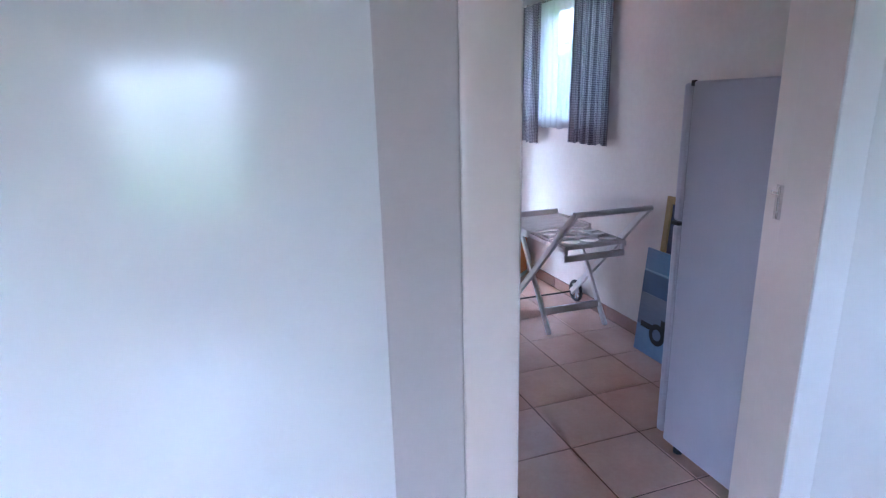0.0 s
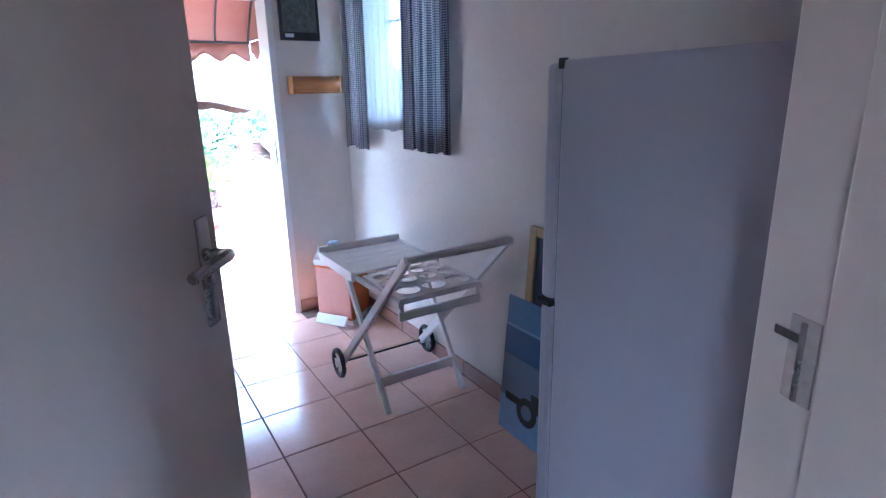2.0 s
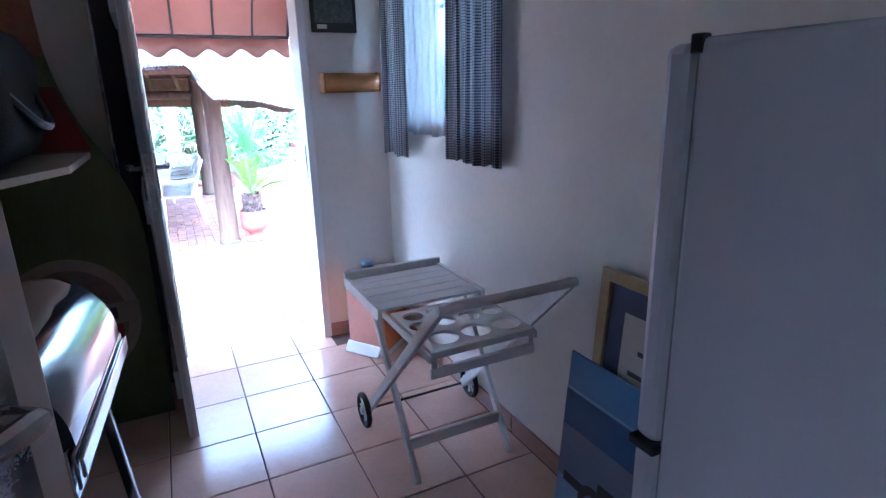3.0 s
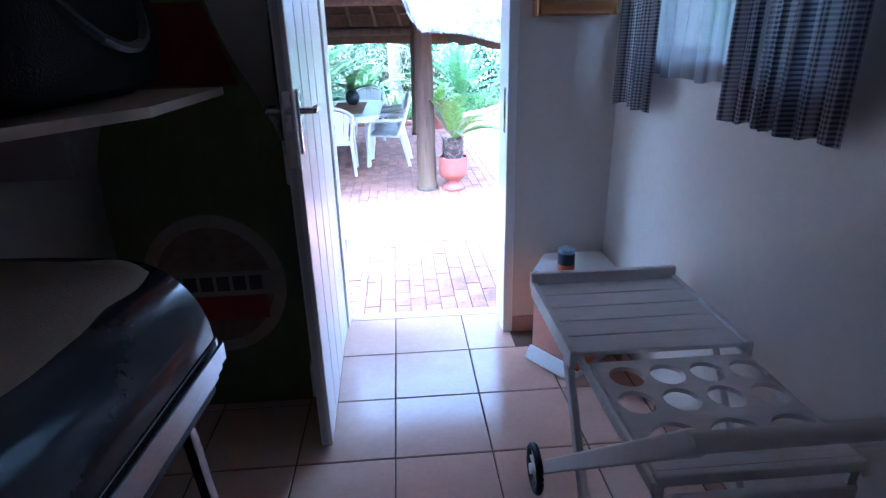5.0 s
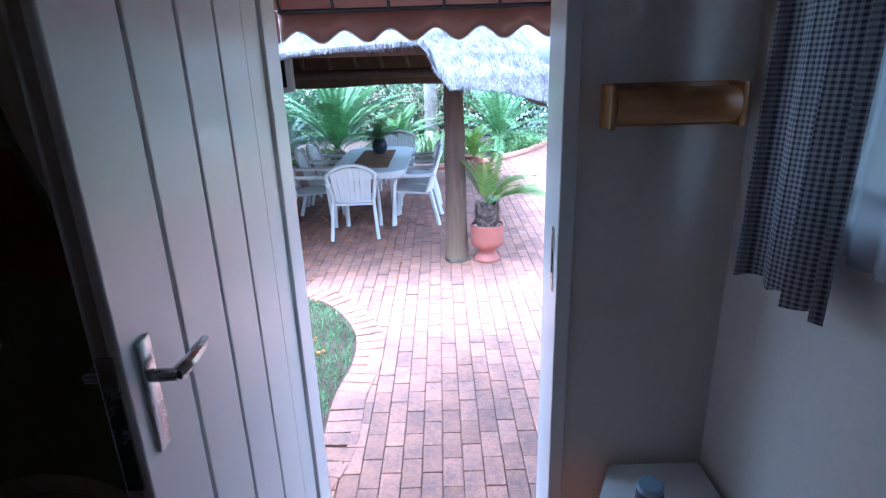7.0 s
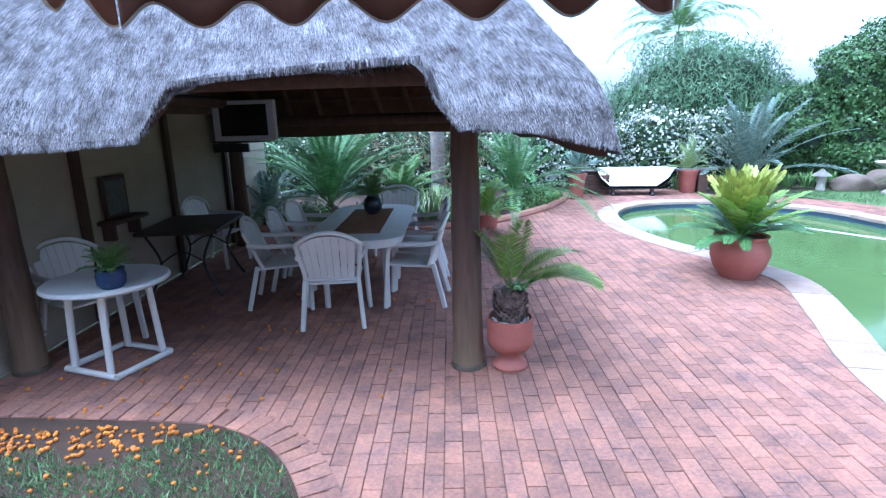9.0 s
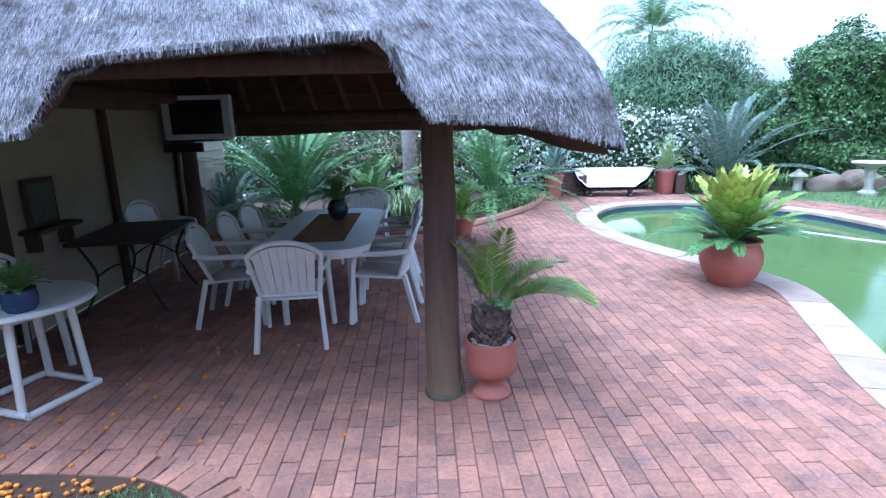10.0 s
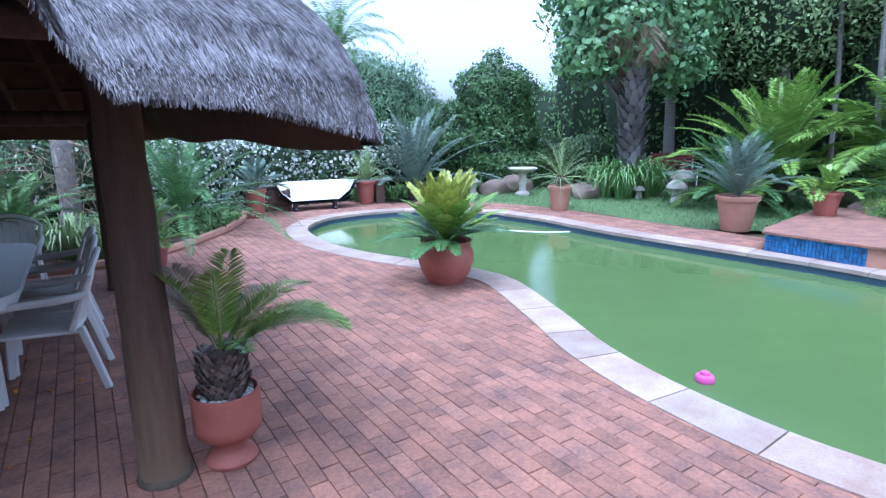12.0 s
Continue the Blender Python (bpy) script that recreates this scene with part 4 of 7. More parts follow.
# television on a bracket at the post
M_SILVER = mat("silver_plastic", (0.74, 0.73, 0.76), (0.68, 0.67, 0.70), 0.4, 5, 80, 0.03)
M_SCREEN = mat("dark_screen", (0.012, 0.013, 0.016), None, 0.12, 4, 50, 0)
tvs = thing("television", (-1.42, 12.60, 1.31), "silver tube television on a bracket at the post", "television", turn=-3)
part("cabinet", box(bmesh.new(), (-0.45, 0.0, 0.0), (0.45, 0.10, 0.56), 0.02), M_SILVER, tvs)
bm = box(bmesh.new(), (-0.36, 0.102, 0.04), (0.36, 0.45, 0.52), 0.05)
part("tube_housing", bm, M_BLACK, tvs)
part("screen", box(bmesh.new(), (-0.34, -0.008, 0.07), (0.34, -0.001, 0.50), 0.003), M_SCREEN, tvs, "dark glass screen")
br = thing("wall_bracket", (-1.70, 12.75, 1.15), "black steel television bracket on the post", "bracket", turn=-8)
part("shelf", box(bmesh.new(), (-0.22, -0.10, 0.135), (0.50, 0.33, 0.158), 0.004), M_BLACK, br)
part("arm", box(bmesh.new(), (-0.24, -0.06, 0.0), (0.30, -0.01, 0.12), 0.006), M_BLACK, br)

# ---- furniture under the thatch ----


def chair(at, turn):
    """A moulded garden chair with arms; it faces its +y."""
    c = thing("garden_chair", at, "white moulded plastic garden chair with slatted back", "chair", "chairs under the thatch", turn)
    bm = box(bmesh.new(), (-0.235, -0.20, 0.405), (0.235, 0.235, 0.43), 0.012)
    for v in bm.verts:
        v.co.z -= 0.02 * max(0, 1 - (abs(v.co.x) / 0.235) ** 2) * (0.4 if v.co.y > 0.2 else 1)
        v.co.x *= 1.0 + 0.12 * v.co.y
        v.co.z += 0.06 * v.co.y
    part("seat", bm, M_WHITE, c, smooth=True)

    def back_at(u, k):
        w = 0.23 + 0.05 * k
        x = u * w
        return Vector((x, -0.20 - 0.14 * k + 0.05 * u * u, 0.42 + 0.47 * k * (1 - 0.24 * abs(u) ** 2.2)))

    for i in range(7):
        u0, u1 = -0.86 + 0.246 * i, -0.86 + 0.246 * i + 0.23
        bm = bmesh.new()
        f, b = [], []
        for r in range(7):
            k = 0.0 + 0.93 * r / 6
            for u in (u0, u1):
                p = back_at(u, k)
                f.append(bm.verts.new(p))
                b.append(bm.verts.new(p + Vector((0, -0.008, 0))))
        for r in range(6):
            a = 2 * r
            bm.faces.new((f[a], f[a + 1], f[a + 3], f[a + 2]))
            bm.faces.new((b[a + 1], b[a], b[a + 2], b[a + 3]))
            bm.faces.new((f[a], f[a + 2], b[a + 2], b[a]))
            bm.faces.new((f[a + 1], b[a + 1], b[a + 3], f[a + 3]))
        part("back_slat", bm, M_WHITE, c)
    rim = [back_at(-1, k / 6) for k in range(6)] + [back_at(-1 + 2 * j / 12, 1.0) for j in range(13)] + [back_at(1, 1 - k / 6) for k in range(1, 7)]
    part("back_rim", tube(bmesh.new(), rim, 0.02, 8), M_WHITE, c, smooth=True)
    part("back_rail", tube(bmesh.new(), [back_at(-1 + 0.2 * j, 0.04) for j in range(11)], 0.018, 8), M_WHITE, c, smooth=True)
    for s in (-1, 1):
        pts = spline([(s * 0.27, -0.27, 0.66), (s * 0.285, -0.10, 0.645), (s * 0.285, 0.12, 0.64), (s * 0.275, 0.215, 0.62), (s * 0.265, 0.235, 0.56)], 4)
        bm = bmesh.new()
        tube(bm, pts, 0.026, 8)
        part("arm", bm, M_WHITE, c, smooth=True)
        part("leg", bar(bmesh.new(), (s * 0.262, 0.235, 0.60), (s * 0.285, 0.275, 0.0), 0.036, 0.045, 0.008), M_WHITE, c)
        part("leg", bar(bmesh.new(), (s * 0.235, -0.20, 0.44), (s * 0.27, -0.31, 0.0), 0.036, 0.045, 0.008), M_WHITE, c)
    return c


ch = chair((0.38, 9.55, G), 4)
for x, yy, a in ((-0.28, 10.12, -82), (-0.22, 10.72, -86), (-0.18, 11.3, -92), (1.10, 10.06, 86), (1.10, 10.60, 90), (1.10, 11.12, 92), (0.72, 12.2, 178), (-1.62, 9.05, -120), (-1.62, 11.75, -100)):
    copy_thing(ch, pose(x, yy, G, 0, 0, a))

tb = thing("dining_table", (0.52, 10.72, G), "long white plastic table with rounded corners", "table")


def rounded(w, d, r, n=6):
    out = []
    for sx, sy, a0 in ((1, 1, 0), (-1, 1, 90), (-1, -1, 180), (1, -1, 270)):
        for k in range(n + 1):
            a = radians(a0 + 90 * k / n)
            out.append((sx * (w - r) + r * math.cos(a), sy * (d - r) + r * math.sin(a)))
    return out


bm = slab(bmesh.new(), rounded(0.49, 1.12, 0.30), 0.695, 0.725)
bmesh.ops.bevel(bm, geom=[e for e in bm.edges if abs(e.verts[0].co.z - e.verts[1].co.z) < 1e-4], offset=0.008, segments=2, affect="EDGES")
part("tabletop", bm, M_WHITE, tb)
part("apron", ring_slab(bmesh.new(), rounded(0.46, 1.08, 0.28), rounded(0.44, 1.06, 0.26), 0.64, 0.694), M_WHITE, tb)
for sx in (-1, 1):
    for sy in (-1, 1):
        part("leg", rod(bmesh.new(), (sx * 0.30, sy * 0.86, 0), (sx * 0.30, sy * 0.86, 0.69), 0.028, 0.034, 14), M_WHITE, tb, smooth=True)
M_RUNNER = mat("woven_runner", (0.20, 0.075, 0.04), (0.34, 0.19, 0.08), 0.85, 9, 70, 0.3, 150)
tagged(part("table_runner", box(bmesh.new(), (0.28, 9.95, G + 0.726), (0.76, 11.45, G + 0.730), 0.001), M_RUNNER), "brown patterned cloth runner lying on the table", "table runner")

rt = thing("round_table", (-1.17, 8.66, G), "round white plastic table on a tube base", "table", turn=-20)
part("tabletop", lathe(bmesh.new(), [(0, 0.655), (0.42, 0.655), (0.44, 0.667), (0.44, 0.683), (0.425, 0.695), (0, 0.695)], 48), M_WHITE, rt, smooth=True)
for sx in (-1, 1):
    for sy in (-1, 1):
        part("leg", rod(bmesh.new(), (sx * 0.19, sy * 0.235, 0.03), (sx * 0.17, sy * 0.20, 0.655), 0.026, seg=12), M_WHITE, rt, smooth=True)
for a, b in (((-0.26, -0.25), (0.26, -0.25)), ((0.26, -0.25), (0.26, 0.25)), ((0.26, 0.25), (-0.26, 0.25)), ((-0.26, 0.25), (-0.26, -0.25))):
    part("base_tube", rod(bmesh.new(), (*a, 0.026), (*b, 0.026), 0.024, seg=12), M_WHITE, rt, smooth=True)

M_DARKWOOD = mat("dark_table_wood", (0.055, 0.03, 0.022), (0.03, 0.018, 0.014), 0.4, 4, 60, 0.1, 40, stretch=(1, 6, 1))
dt = thing("side_table", (-1.45, 10.75, G), "dark wooden table on curved black iron legs", "table", turn=6)
part("tabletop", box(bmesh.new(), (-0.42, -0.55, 0.70), (0.42, 0.55, 0.74), 0.008), M_DARKWOOD, dt)
for sy in (-1, 1):
    for sx in (-1, 1):
        part("leg", tube(bmesh.new(), spline([(sx * 0.34, sy * 0.46, 0.69), (sx * 0.22, sy * 0.44, 0.40), (sx * 0.30, sy * 0.46, 0.15), (sx * 0.38, sy * 0.48, 0.0)], 5), 0.013, 8), M_BLACK, dt, smooth=True)
    part("brace", tube(bmesh.new(), spline([(-0.23, sy * 0.44, 0.38), (0, sy * 0.44, 0.50), (0.23, sy * 0.44, 0.38)], 5), 0.009, 6), M_BLACK, dt, smooth=True)

# ---- plants ----
def leafmat(name, c1, c2, rough=0.38, vary=0.4, island=True, sss=0.15):
    return mat(name, c1, c2, rough, 1.5, 12, 0, vary=vary, island=island, sss=sss)


M_FERN = leafmat("cycad_green", (0.14, 0.27, 0.085), (0.07, 0.15, 0.05))
M_FERNB = leafmat("cycad_blue", (0.201, 0.265, 0.204), (0.134, 0.192, 0.160))
M_FERNY = leafmat("cycad_yellow", (0.46, 0.46, 0.08), (0.25, 0.30, 0.055))
M_FERNL = leafmat("palm_light", (0.268, 0.406, 0.071), (0.174, 0.284, 0.053))
M_DRY = leafmat("dry_frond", (0.32, 0.25, 0.15), (0.2, 0.15, 0.09))
M_LEAFD = leafmat("leaf_dark", (0.079, 0.141, 0.046), (0.050, 0.095, 0.033))
M_LEAFM = leafmat("leaf_mid", (0.202, 0.331, 0.101), (0.116, 0.215, 0.065))
M_LEAFP = leafmat("leaf_pale", (0.321, 0.406, 0.178), (0.201, 0.284, 0.116))
M_FEATHER = leafmat("feather_leaf", (0.17, 0.27, 0.14), (0.09, 0.16, 0.075))
M_CREEPER = leafmat("creeper_leaf", (0.11, 0.20, 0.06), (0.055, 0.11, 0.032))
M_PETAL = leafmat("white_petal", (0.62, 0.62, 0.58), (0.5, 0.52, 0.46), vary=0.15)
M_BIGLEAF = leafmat("big_leaf", (0.22, 0.36, 0.15), (0.13, 0.235, 0.10), rough=0.35)
M_TRUNK = mat("palm_boots", (0.11, 0.08, 0.06), (0.05, 0.035, 0.028), 0.9, 12, 80, 0.6, 40)
M_BARK = mat("grey_bark", (0.25, 0.23, 0.22), (0.15, 0.13, 0.12), 0.85, 4, 60, 0.4, 30, stretch=(1, 1, 5))
M_GRASS = leafmat("lawn_grass", (0.20, 0.31, 0.13), (0.11, 0.20, 0.075), sss=0.3)


def frond_mesh(name, L, rise, droop, pairs, ll, lw, material, sweep=0.5, vee=0.25, bare=0.12, seed=0, rach=0.009):
    """A feather leaf that starts at the origin along +x, at an angle of rise degrees, and bends over by droop degrees."""
    rnd = np.random.RandomState(seed)
    n = 14
    ang = np.radians(rise) - np.radians(droop) * np.linspace(0, 1, n + 1) ** 1.4
    step = L / n
    px = np.concatenate([[0], np.cumsum(np.cos(ang[:-1]) * step)])
    pz = np.concatenate([[0], np.cumsum(np.sin(ang[:-1]) * step)])
    s = np.linspace(0, 1, n + 1)
    out = []
    for i in range(n):
        w0, w1 = rach * (1 - 0.8 * s[i]), rach * (1 - 0.8 * s[i + 1])
        a, b = np.array((px[i], 0, pz[i])), np.array((px[i + 1], 0, pz[i + 1]))
        for o0, o1 in (((0, -w0, 0), (0, 0, w0)), ((0, 0, w0), (0, w0, 0)), ((0, w0, 0), (0, -w0, 0))):
            q0, q1 = np.array(o0), np.array(o1)
            out.append((a + q0, a + q1, b + q1 * w1 / w0, b + q0 * w1 / w0))
    for k in range(pairs):
        t = bare + (1 - bare) * (k + 0.5) / pairs
        p = np.array((np.interp(t, s, px), 0, np.interp(t, s, pz)))
        a = np.interp(t, s, ang)
        T, U = np.array((math.cos(a), 0, math.sin(a))), np.array((-math.sin(a), 0, math.cos(a)))
        le = ll * (math.sin(math.pi * (0.14 + 0.82 * (k + 0.5) / pairs)) ** 0.6) * rnd.uniform(0.88, 1.08)
        for sd in (-1, 1):
            d = np.array((0, sd, 0)) * math.cos(sweep) + T * math.sin(sweep + rnd.normal(0, 0.06)) + U * (vee + rnd.normal(0, 0.07))
            d /= np.linalg.norm(d)
            wv = T * lw * 0.5
            dr = np.array((0, 0, -0.10 * le))
            out.append((p, p + d * le * 0.4 + wv, p + d * le + dr, p + d * le * 0.4 - wv))
    ob = quads(name, np.array(out), material)
    me = ob.data
    bpy.data.objects.remove(ob)
    return me


def crown(parent, meshes, count, z, seed, spread=360, jitter=7, scale=(0.85, 1.1), inner=0.0, name="frond"):
    """Leaves set round a stem, in a spiral; each one an object on a shared mesh."""
    rnd = random.Random(seed)
    for k in range(count):
        me = meshes[min(int(k * len(meshes) / count), len(meshes) - 1)]
        ob = new(name, me)
        ob.parent = parent
        sc = rnd.uniform(*scale)
        az = k * 137.5 + rnd.uniform(-14, 14)
        ob.matrix_basis = pose(0, 0, z, 0, rnd.uniform(-jitter, jitter), az) @ pose(inner, 0, 0) @ Matrix.Diagonal((sc, sc, sc, 1))


def cycad(name, at, label, material, L, count, stem, pairs=34, ll=0.16, lw=0.016, rises=(80, 62, 42, 22), droop=45, seed=1, stem_r=0.12, category="cycad", sweep=0.5, vee=0.25):
    c = thing(name, at, label, category)
    bm = bmesh.new()
    lathe(bm, [(0, -0.05), (stem_r * 0.85, -0.05), (stem_r, stem * 0.4), (stem_r * 0.95, stem * 0.8), (stem_r * 0.5, stem), (0, stem + 0.02)], 14)
    for v in bm.verts:
        if v.co.xy.length > 0.01:
            v.co.xy *= 1 + 0.14 * noise.noise(v.co * 25)
    part("trunk", bm, M_TRUNK, c)
    ms = [frond_mesh("frond", L * (0.85 + 0.05 * i), r, droop * (0.8 + 0.25 * i), int(pairs * 1.35), ll * 1.12, lw * 1.3, material, sweep=sweep, vee=vee, seed=seed + i) for i, r in enumerate(rises)]
    crown(c, ms, count, stem - 0.02, seed)
    return c


def pot(parent, profile, material, label="", name="pot"):
    return part(name, lathe(bmesh.new(), profile, 36), material, parent, label, smooth=True)


def boots(parent, r, z0, z1, count, material, seed=1, size=0.05):
    """Old leaf bases round a stem."""
    rnd = random.Random(seed)
    cs = []
    for k in range(count):
        z = z0 + (z1 - z0) * k / count
        a = k * 2.39996
        o = Vector((math.cos(a), math.sin(a), 0))
        t = Vector((-o.y, o.x, 0))
        p = o * r * 0.9 + Vector((0, 0, z))
        w, h = size * 0.5, size * rnd.uniform(0.9, 1.5)
        tip = p + o * size * rnd.uniform(0.5, 0.9) + Vector((0, 0, h))
        cs.append((p - t * w, p + t * w, tip + t * w * 0.35, tip - t * w * 0.35))
        cs.append((p - t * w * 0.6 + Vector((0, 0, h * 0.7)), p + t * w * 0.6 + Vector((0, 0, h * 0.7)), tip + t * w * 0.35, tip - t * w * 0.35))
    ob = quads("leaf_base_crown", np.array([[tuple(v) for v in c] for c in cs]), material, parent)
    return tagged(ob, kind="stuff")


def blades(name, at, count, L, w, material, label, category, seed=1, spread=0.12, lean=0.7, parent=None):
    """A tuft of strap leaves that arch outward."""
    rnd = np.random.RandomState(seed)
    out = []
    for k in range(count):
        a, r = rnd.uniform(0, 6.283), spread * math.sqrt(rnd.rand())
        o = np.array((math.cos(a), math.sin(a), 0.0))
        t = np.array((-o[1], o[0], 0.0)) * w * 0.5
        l = L * rnd.uniform(0.6, 1.1)
        k1 = lean * rnd.uniform(0.2, 1.2)
        p = o * r
        p1 = p + o * l * 0.3 * k1 + np.array((0, 0, l * 0.5))
        p2 = p + o * l * 0.62 * k1 + np.array((0, 0, l * (0.86 - 0.25 * k1)))
        p3 = p + o * l * 0.95 * k1 + np.array((0, 0, l * (0.98 - 0.7 * k1)))
        out += [(p - t * 0.7, p + t * 0.7, p1 + t, p1 - t), (p1 - t, p1 + t, p2 + t * 0.8, p2 - t * 0.8), (p2 - t * 0.8, p2 + t * 0.8, p3 + t * 0.1, p3 - t * 0.1)]
    ob = quads(name, np.array(out), material, parent)
    if parent is None:
        ob.location = at
        tagged(ob, label, category)
    return ob


def leaf_cloud(blobs, count, size, seed=1, flat=0.0, shell=0.55, aspect=0.5, hang=0.0):
    """Loose leaves in lumps given as (x, y, z, rx, ry, rz)."""
    rnd = np.random.RandomState(seed)
    B = np.array(blobs, dtype=float)
    wgt = (B[:, 3] * B[:, 4] + B[:, 4] * B[:, 5] + B[:, 3] * B[:, 5])
    pick = rnd.choice(len(B), count, p=wgt / wgt.sum())
    d = rnd.normal(size=(count, 3))
    d /= np.linalg.norm(d, axis=1, keepdims=True)
    r = shell + (1.05 - shell) * rnd.rand(count, 1) ** 0.7
    ph = B[pick, :1] * 3.1
    r = r * (1 + 0.13 * np.sin(d[:, :1] * 7 + ph) * np.sin(d[:, 1:2] * 6 + ph) + 0.10 * np.sin(d[:, 2:] * 9 + ph) + 0.06 * np.sin(d[:, :1] * 19 + d[:, 2:] * 17))
    P = B[pick, :3] + d * r * B[pick, 3:]
    N = d + rnd.normal(0, 0.55, (count, 3))
    N[:, 2] += flat
    N /= np.linalg.norm(N, axis=1, keepdims=True)
    A = np.cross(N, rnd.normal(size=(count, 3)))
    A[:, 2] -= hang
    A /= np.linalg.norm(A, axis=1, keepdims=True) + 1e-9
    S = np.cross(N, A)
    l = size * rnd.uniform(0.6, 1.25, (count, 1))
    w = l * aspect * 0.5
    return np.stack([P, P + A * l * 0.45 + S * w, P + A * l, P + A * l * 0.45 - S * w], axis=1)


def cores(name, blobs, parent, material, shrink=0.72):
    """Dark lumps that fill a dense crown under its leaves and stand in for its inner shade."""
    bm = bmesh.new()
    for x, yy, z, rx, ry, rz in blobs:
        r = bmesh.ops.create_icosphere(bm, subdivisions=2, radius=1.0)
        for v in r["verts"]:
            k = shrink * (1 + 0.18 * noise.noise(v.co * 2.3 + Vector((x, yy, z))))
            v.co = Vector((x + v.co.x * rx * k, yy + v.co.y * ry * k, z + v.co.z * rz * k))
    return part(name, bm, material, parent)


# near-black green: the crowns' inner shade is put into this colour
M_CORE = mat("crown_shade_green", (0.03, 0.05, 0.022), (0.015, 0.026, 0.012), 0.95, 6, 40, 0.8, 12)


def bush(name, blobs, count, size, material, label, category, seed=1, core=True, extra=None, aspect=0.5, hang=0.0, trunk=None, shell=0.55, kind="", shrink=0.72):
    """A shrub, hedge or tree crown with its stem."""
    x, yy = blobs[0][0], blobs[0][1]
    ob = thing(name, (0, 0, 0), label, category, kind=kind)
    tagged(quads("crown", leaf_cloud(blobs, count, size, seed, aspect=aspect, hang=hang, shell=shell), material, ob), kind="stuff")
    if extra:
        for nm, n2, s2, m2 in extra:
            tagged(quads(nm, leaf_cloud(blobs, n2, s2, seed + 7, shell=0.8, aspect=0.9), m2, ob), kind="stuff")
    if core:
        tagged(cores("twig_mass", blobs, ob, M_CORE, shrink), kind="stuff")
    for t in trunk or ():
        part("trunk" if t is trunk[0] else "limb", tube(bmesh.new(), spline(t[0], 4), [t[1] + (t[2] - t[1]) * k / (4 * (len(t[0]) - 1)) for k in range(4 * (len(t[0]) - 1) + 1)], 10), t[3] if len(t) > 3 else M_BARK, ob, smooth=True)
    return ob

# ---- potted plants on the terrace ----
M_PEBBLE = mat("white_pebble", (0.6, 0.58, 0.55), (0.45, 0.43, 0.4), 0.7, 10, 60, 0.1, vary=0.2, island=True)


def pebbles(parent, r, z, count, seed):
    rnd = random.Random(seed)
    bm = bmesh.new()
    for k in range(count):
        a, q = rnd.uniform(0, 6.28), r * math.sqrt(rnd.uniform(0.25, 1))
        s = rnd.uniform(0.018, 0.034)
        bmesh.ops.create_icosphere(bm, subdivisions=1, radius=s, matrix=Matrix.Translation((q * math.cos(a), q * math.sin(a), z + s * 0.3)) @ pose(0, 0, 0, rnd.uniform(0, 90), 0, rnd.uniform(0, 180)) @ Matrix.Diagonal((1.2, 0.9, 0.6, 1)))
    return tagged(part("pebbles", bm, M_PEBBLE, parent, smooth=True), kind="stuff")


# footed terracotta pot with a sago palm beside the front post
p1 = thing("potted_cycad", (1.88, 8.45, G), "sago palm in a footed red terracotta bowl with white pebbles", "potted plant")
pot(p1, [(0, 0), (0.125, 0), (0.13, 0.02), (0.12, 0.04), (0.092, 0.065), (0.082, 0.09), (0.09, 0.12), (0.135, 0.15), (0.163, 0.185), (0.168, 0.23), (0.166, 0.32), (0.170, 0.375), (0.168, 0.39), (0.155, 0.39), (0.15, 0.345), (0, 0.34)], M_TERRA, "red terracotta bowl on a foot")
part("soil", lathe(bmesh.new(), [(0, 0.345), (0.15, 0.345), (0.15, 0.35), (0, 0.355)], 20), M_SOIL, p1)
pebbles(p1, 0.13, 0.35, 34, 3)
bm = lathe(bmesh.new(), [(0, 0.33), (0.085, 0.34), (0.115, 0.41), (0.105, 0.50), (0.065, 0.58), (0, 0.61)], 14)
part("trunk", bm, M_TRUNK, p1)
boots(p1, 0.105, 0.35, 0.57, 150, mat("leaf_scar", (0.32, 0.27, 0.24), (0.10, 0.065, 0.055), 0.9, 20, 80, 0, vary=0.4, island=True), 3, 0.05)
ms = [frond_mesh("frond", l, r, d, 60, 0.13, 0.007, m, sweep=0.62, vee=0.3, seed=40 + i, rach=0.006, bare=0.2) for i, (l, r, d, m) in enumerate(((0.42, 78, 40, M_FERNL), (0.50, 62, 50, M_FERNL), (0.52, 45, 60, M_FERN)))]
crown(p1, ms[1:], 4, 0.57, 11, jitter=9)
wide = [frond_mesh("frond", l, r, d, 62, 0.16, 0.010, m, sweep=0.62, vee=0.25, seed=60 + i, rach=0.006, bare=0.2) for i, (l, r, d, m) in enumerate(((0.68, 34, 70, M_FERNL), (0.62, 48, 60, M_FERNL), (0.52, 66, 30, M_DRY), (0.55, 72, 30, M_FERNL)))]
for me, az in ((wide[0], -8), (wide[0], -22), (wide[0], 4), (wide[0], -15), (wide[1], 20), (wide[1], -38), (wide[2], 120), (wide[2], 150), (wide[3], 60), (wide[3], 200), (wide[3], 260)):
    ob = new("frond", me)
    ob.parent = p1
    ob.matrix_basis = pose(0, 0, 0.57, 0, 0, az)

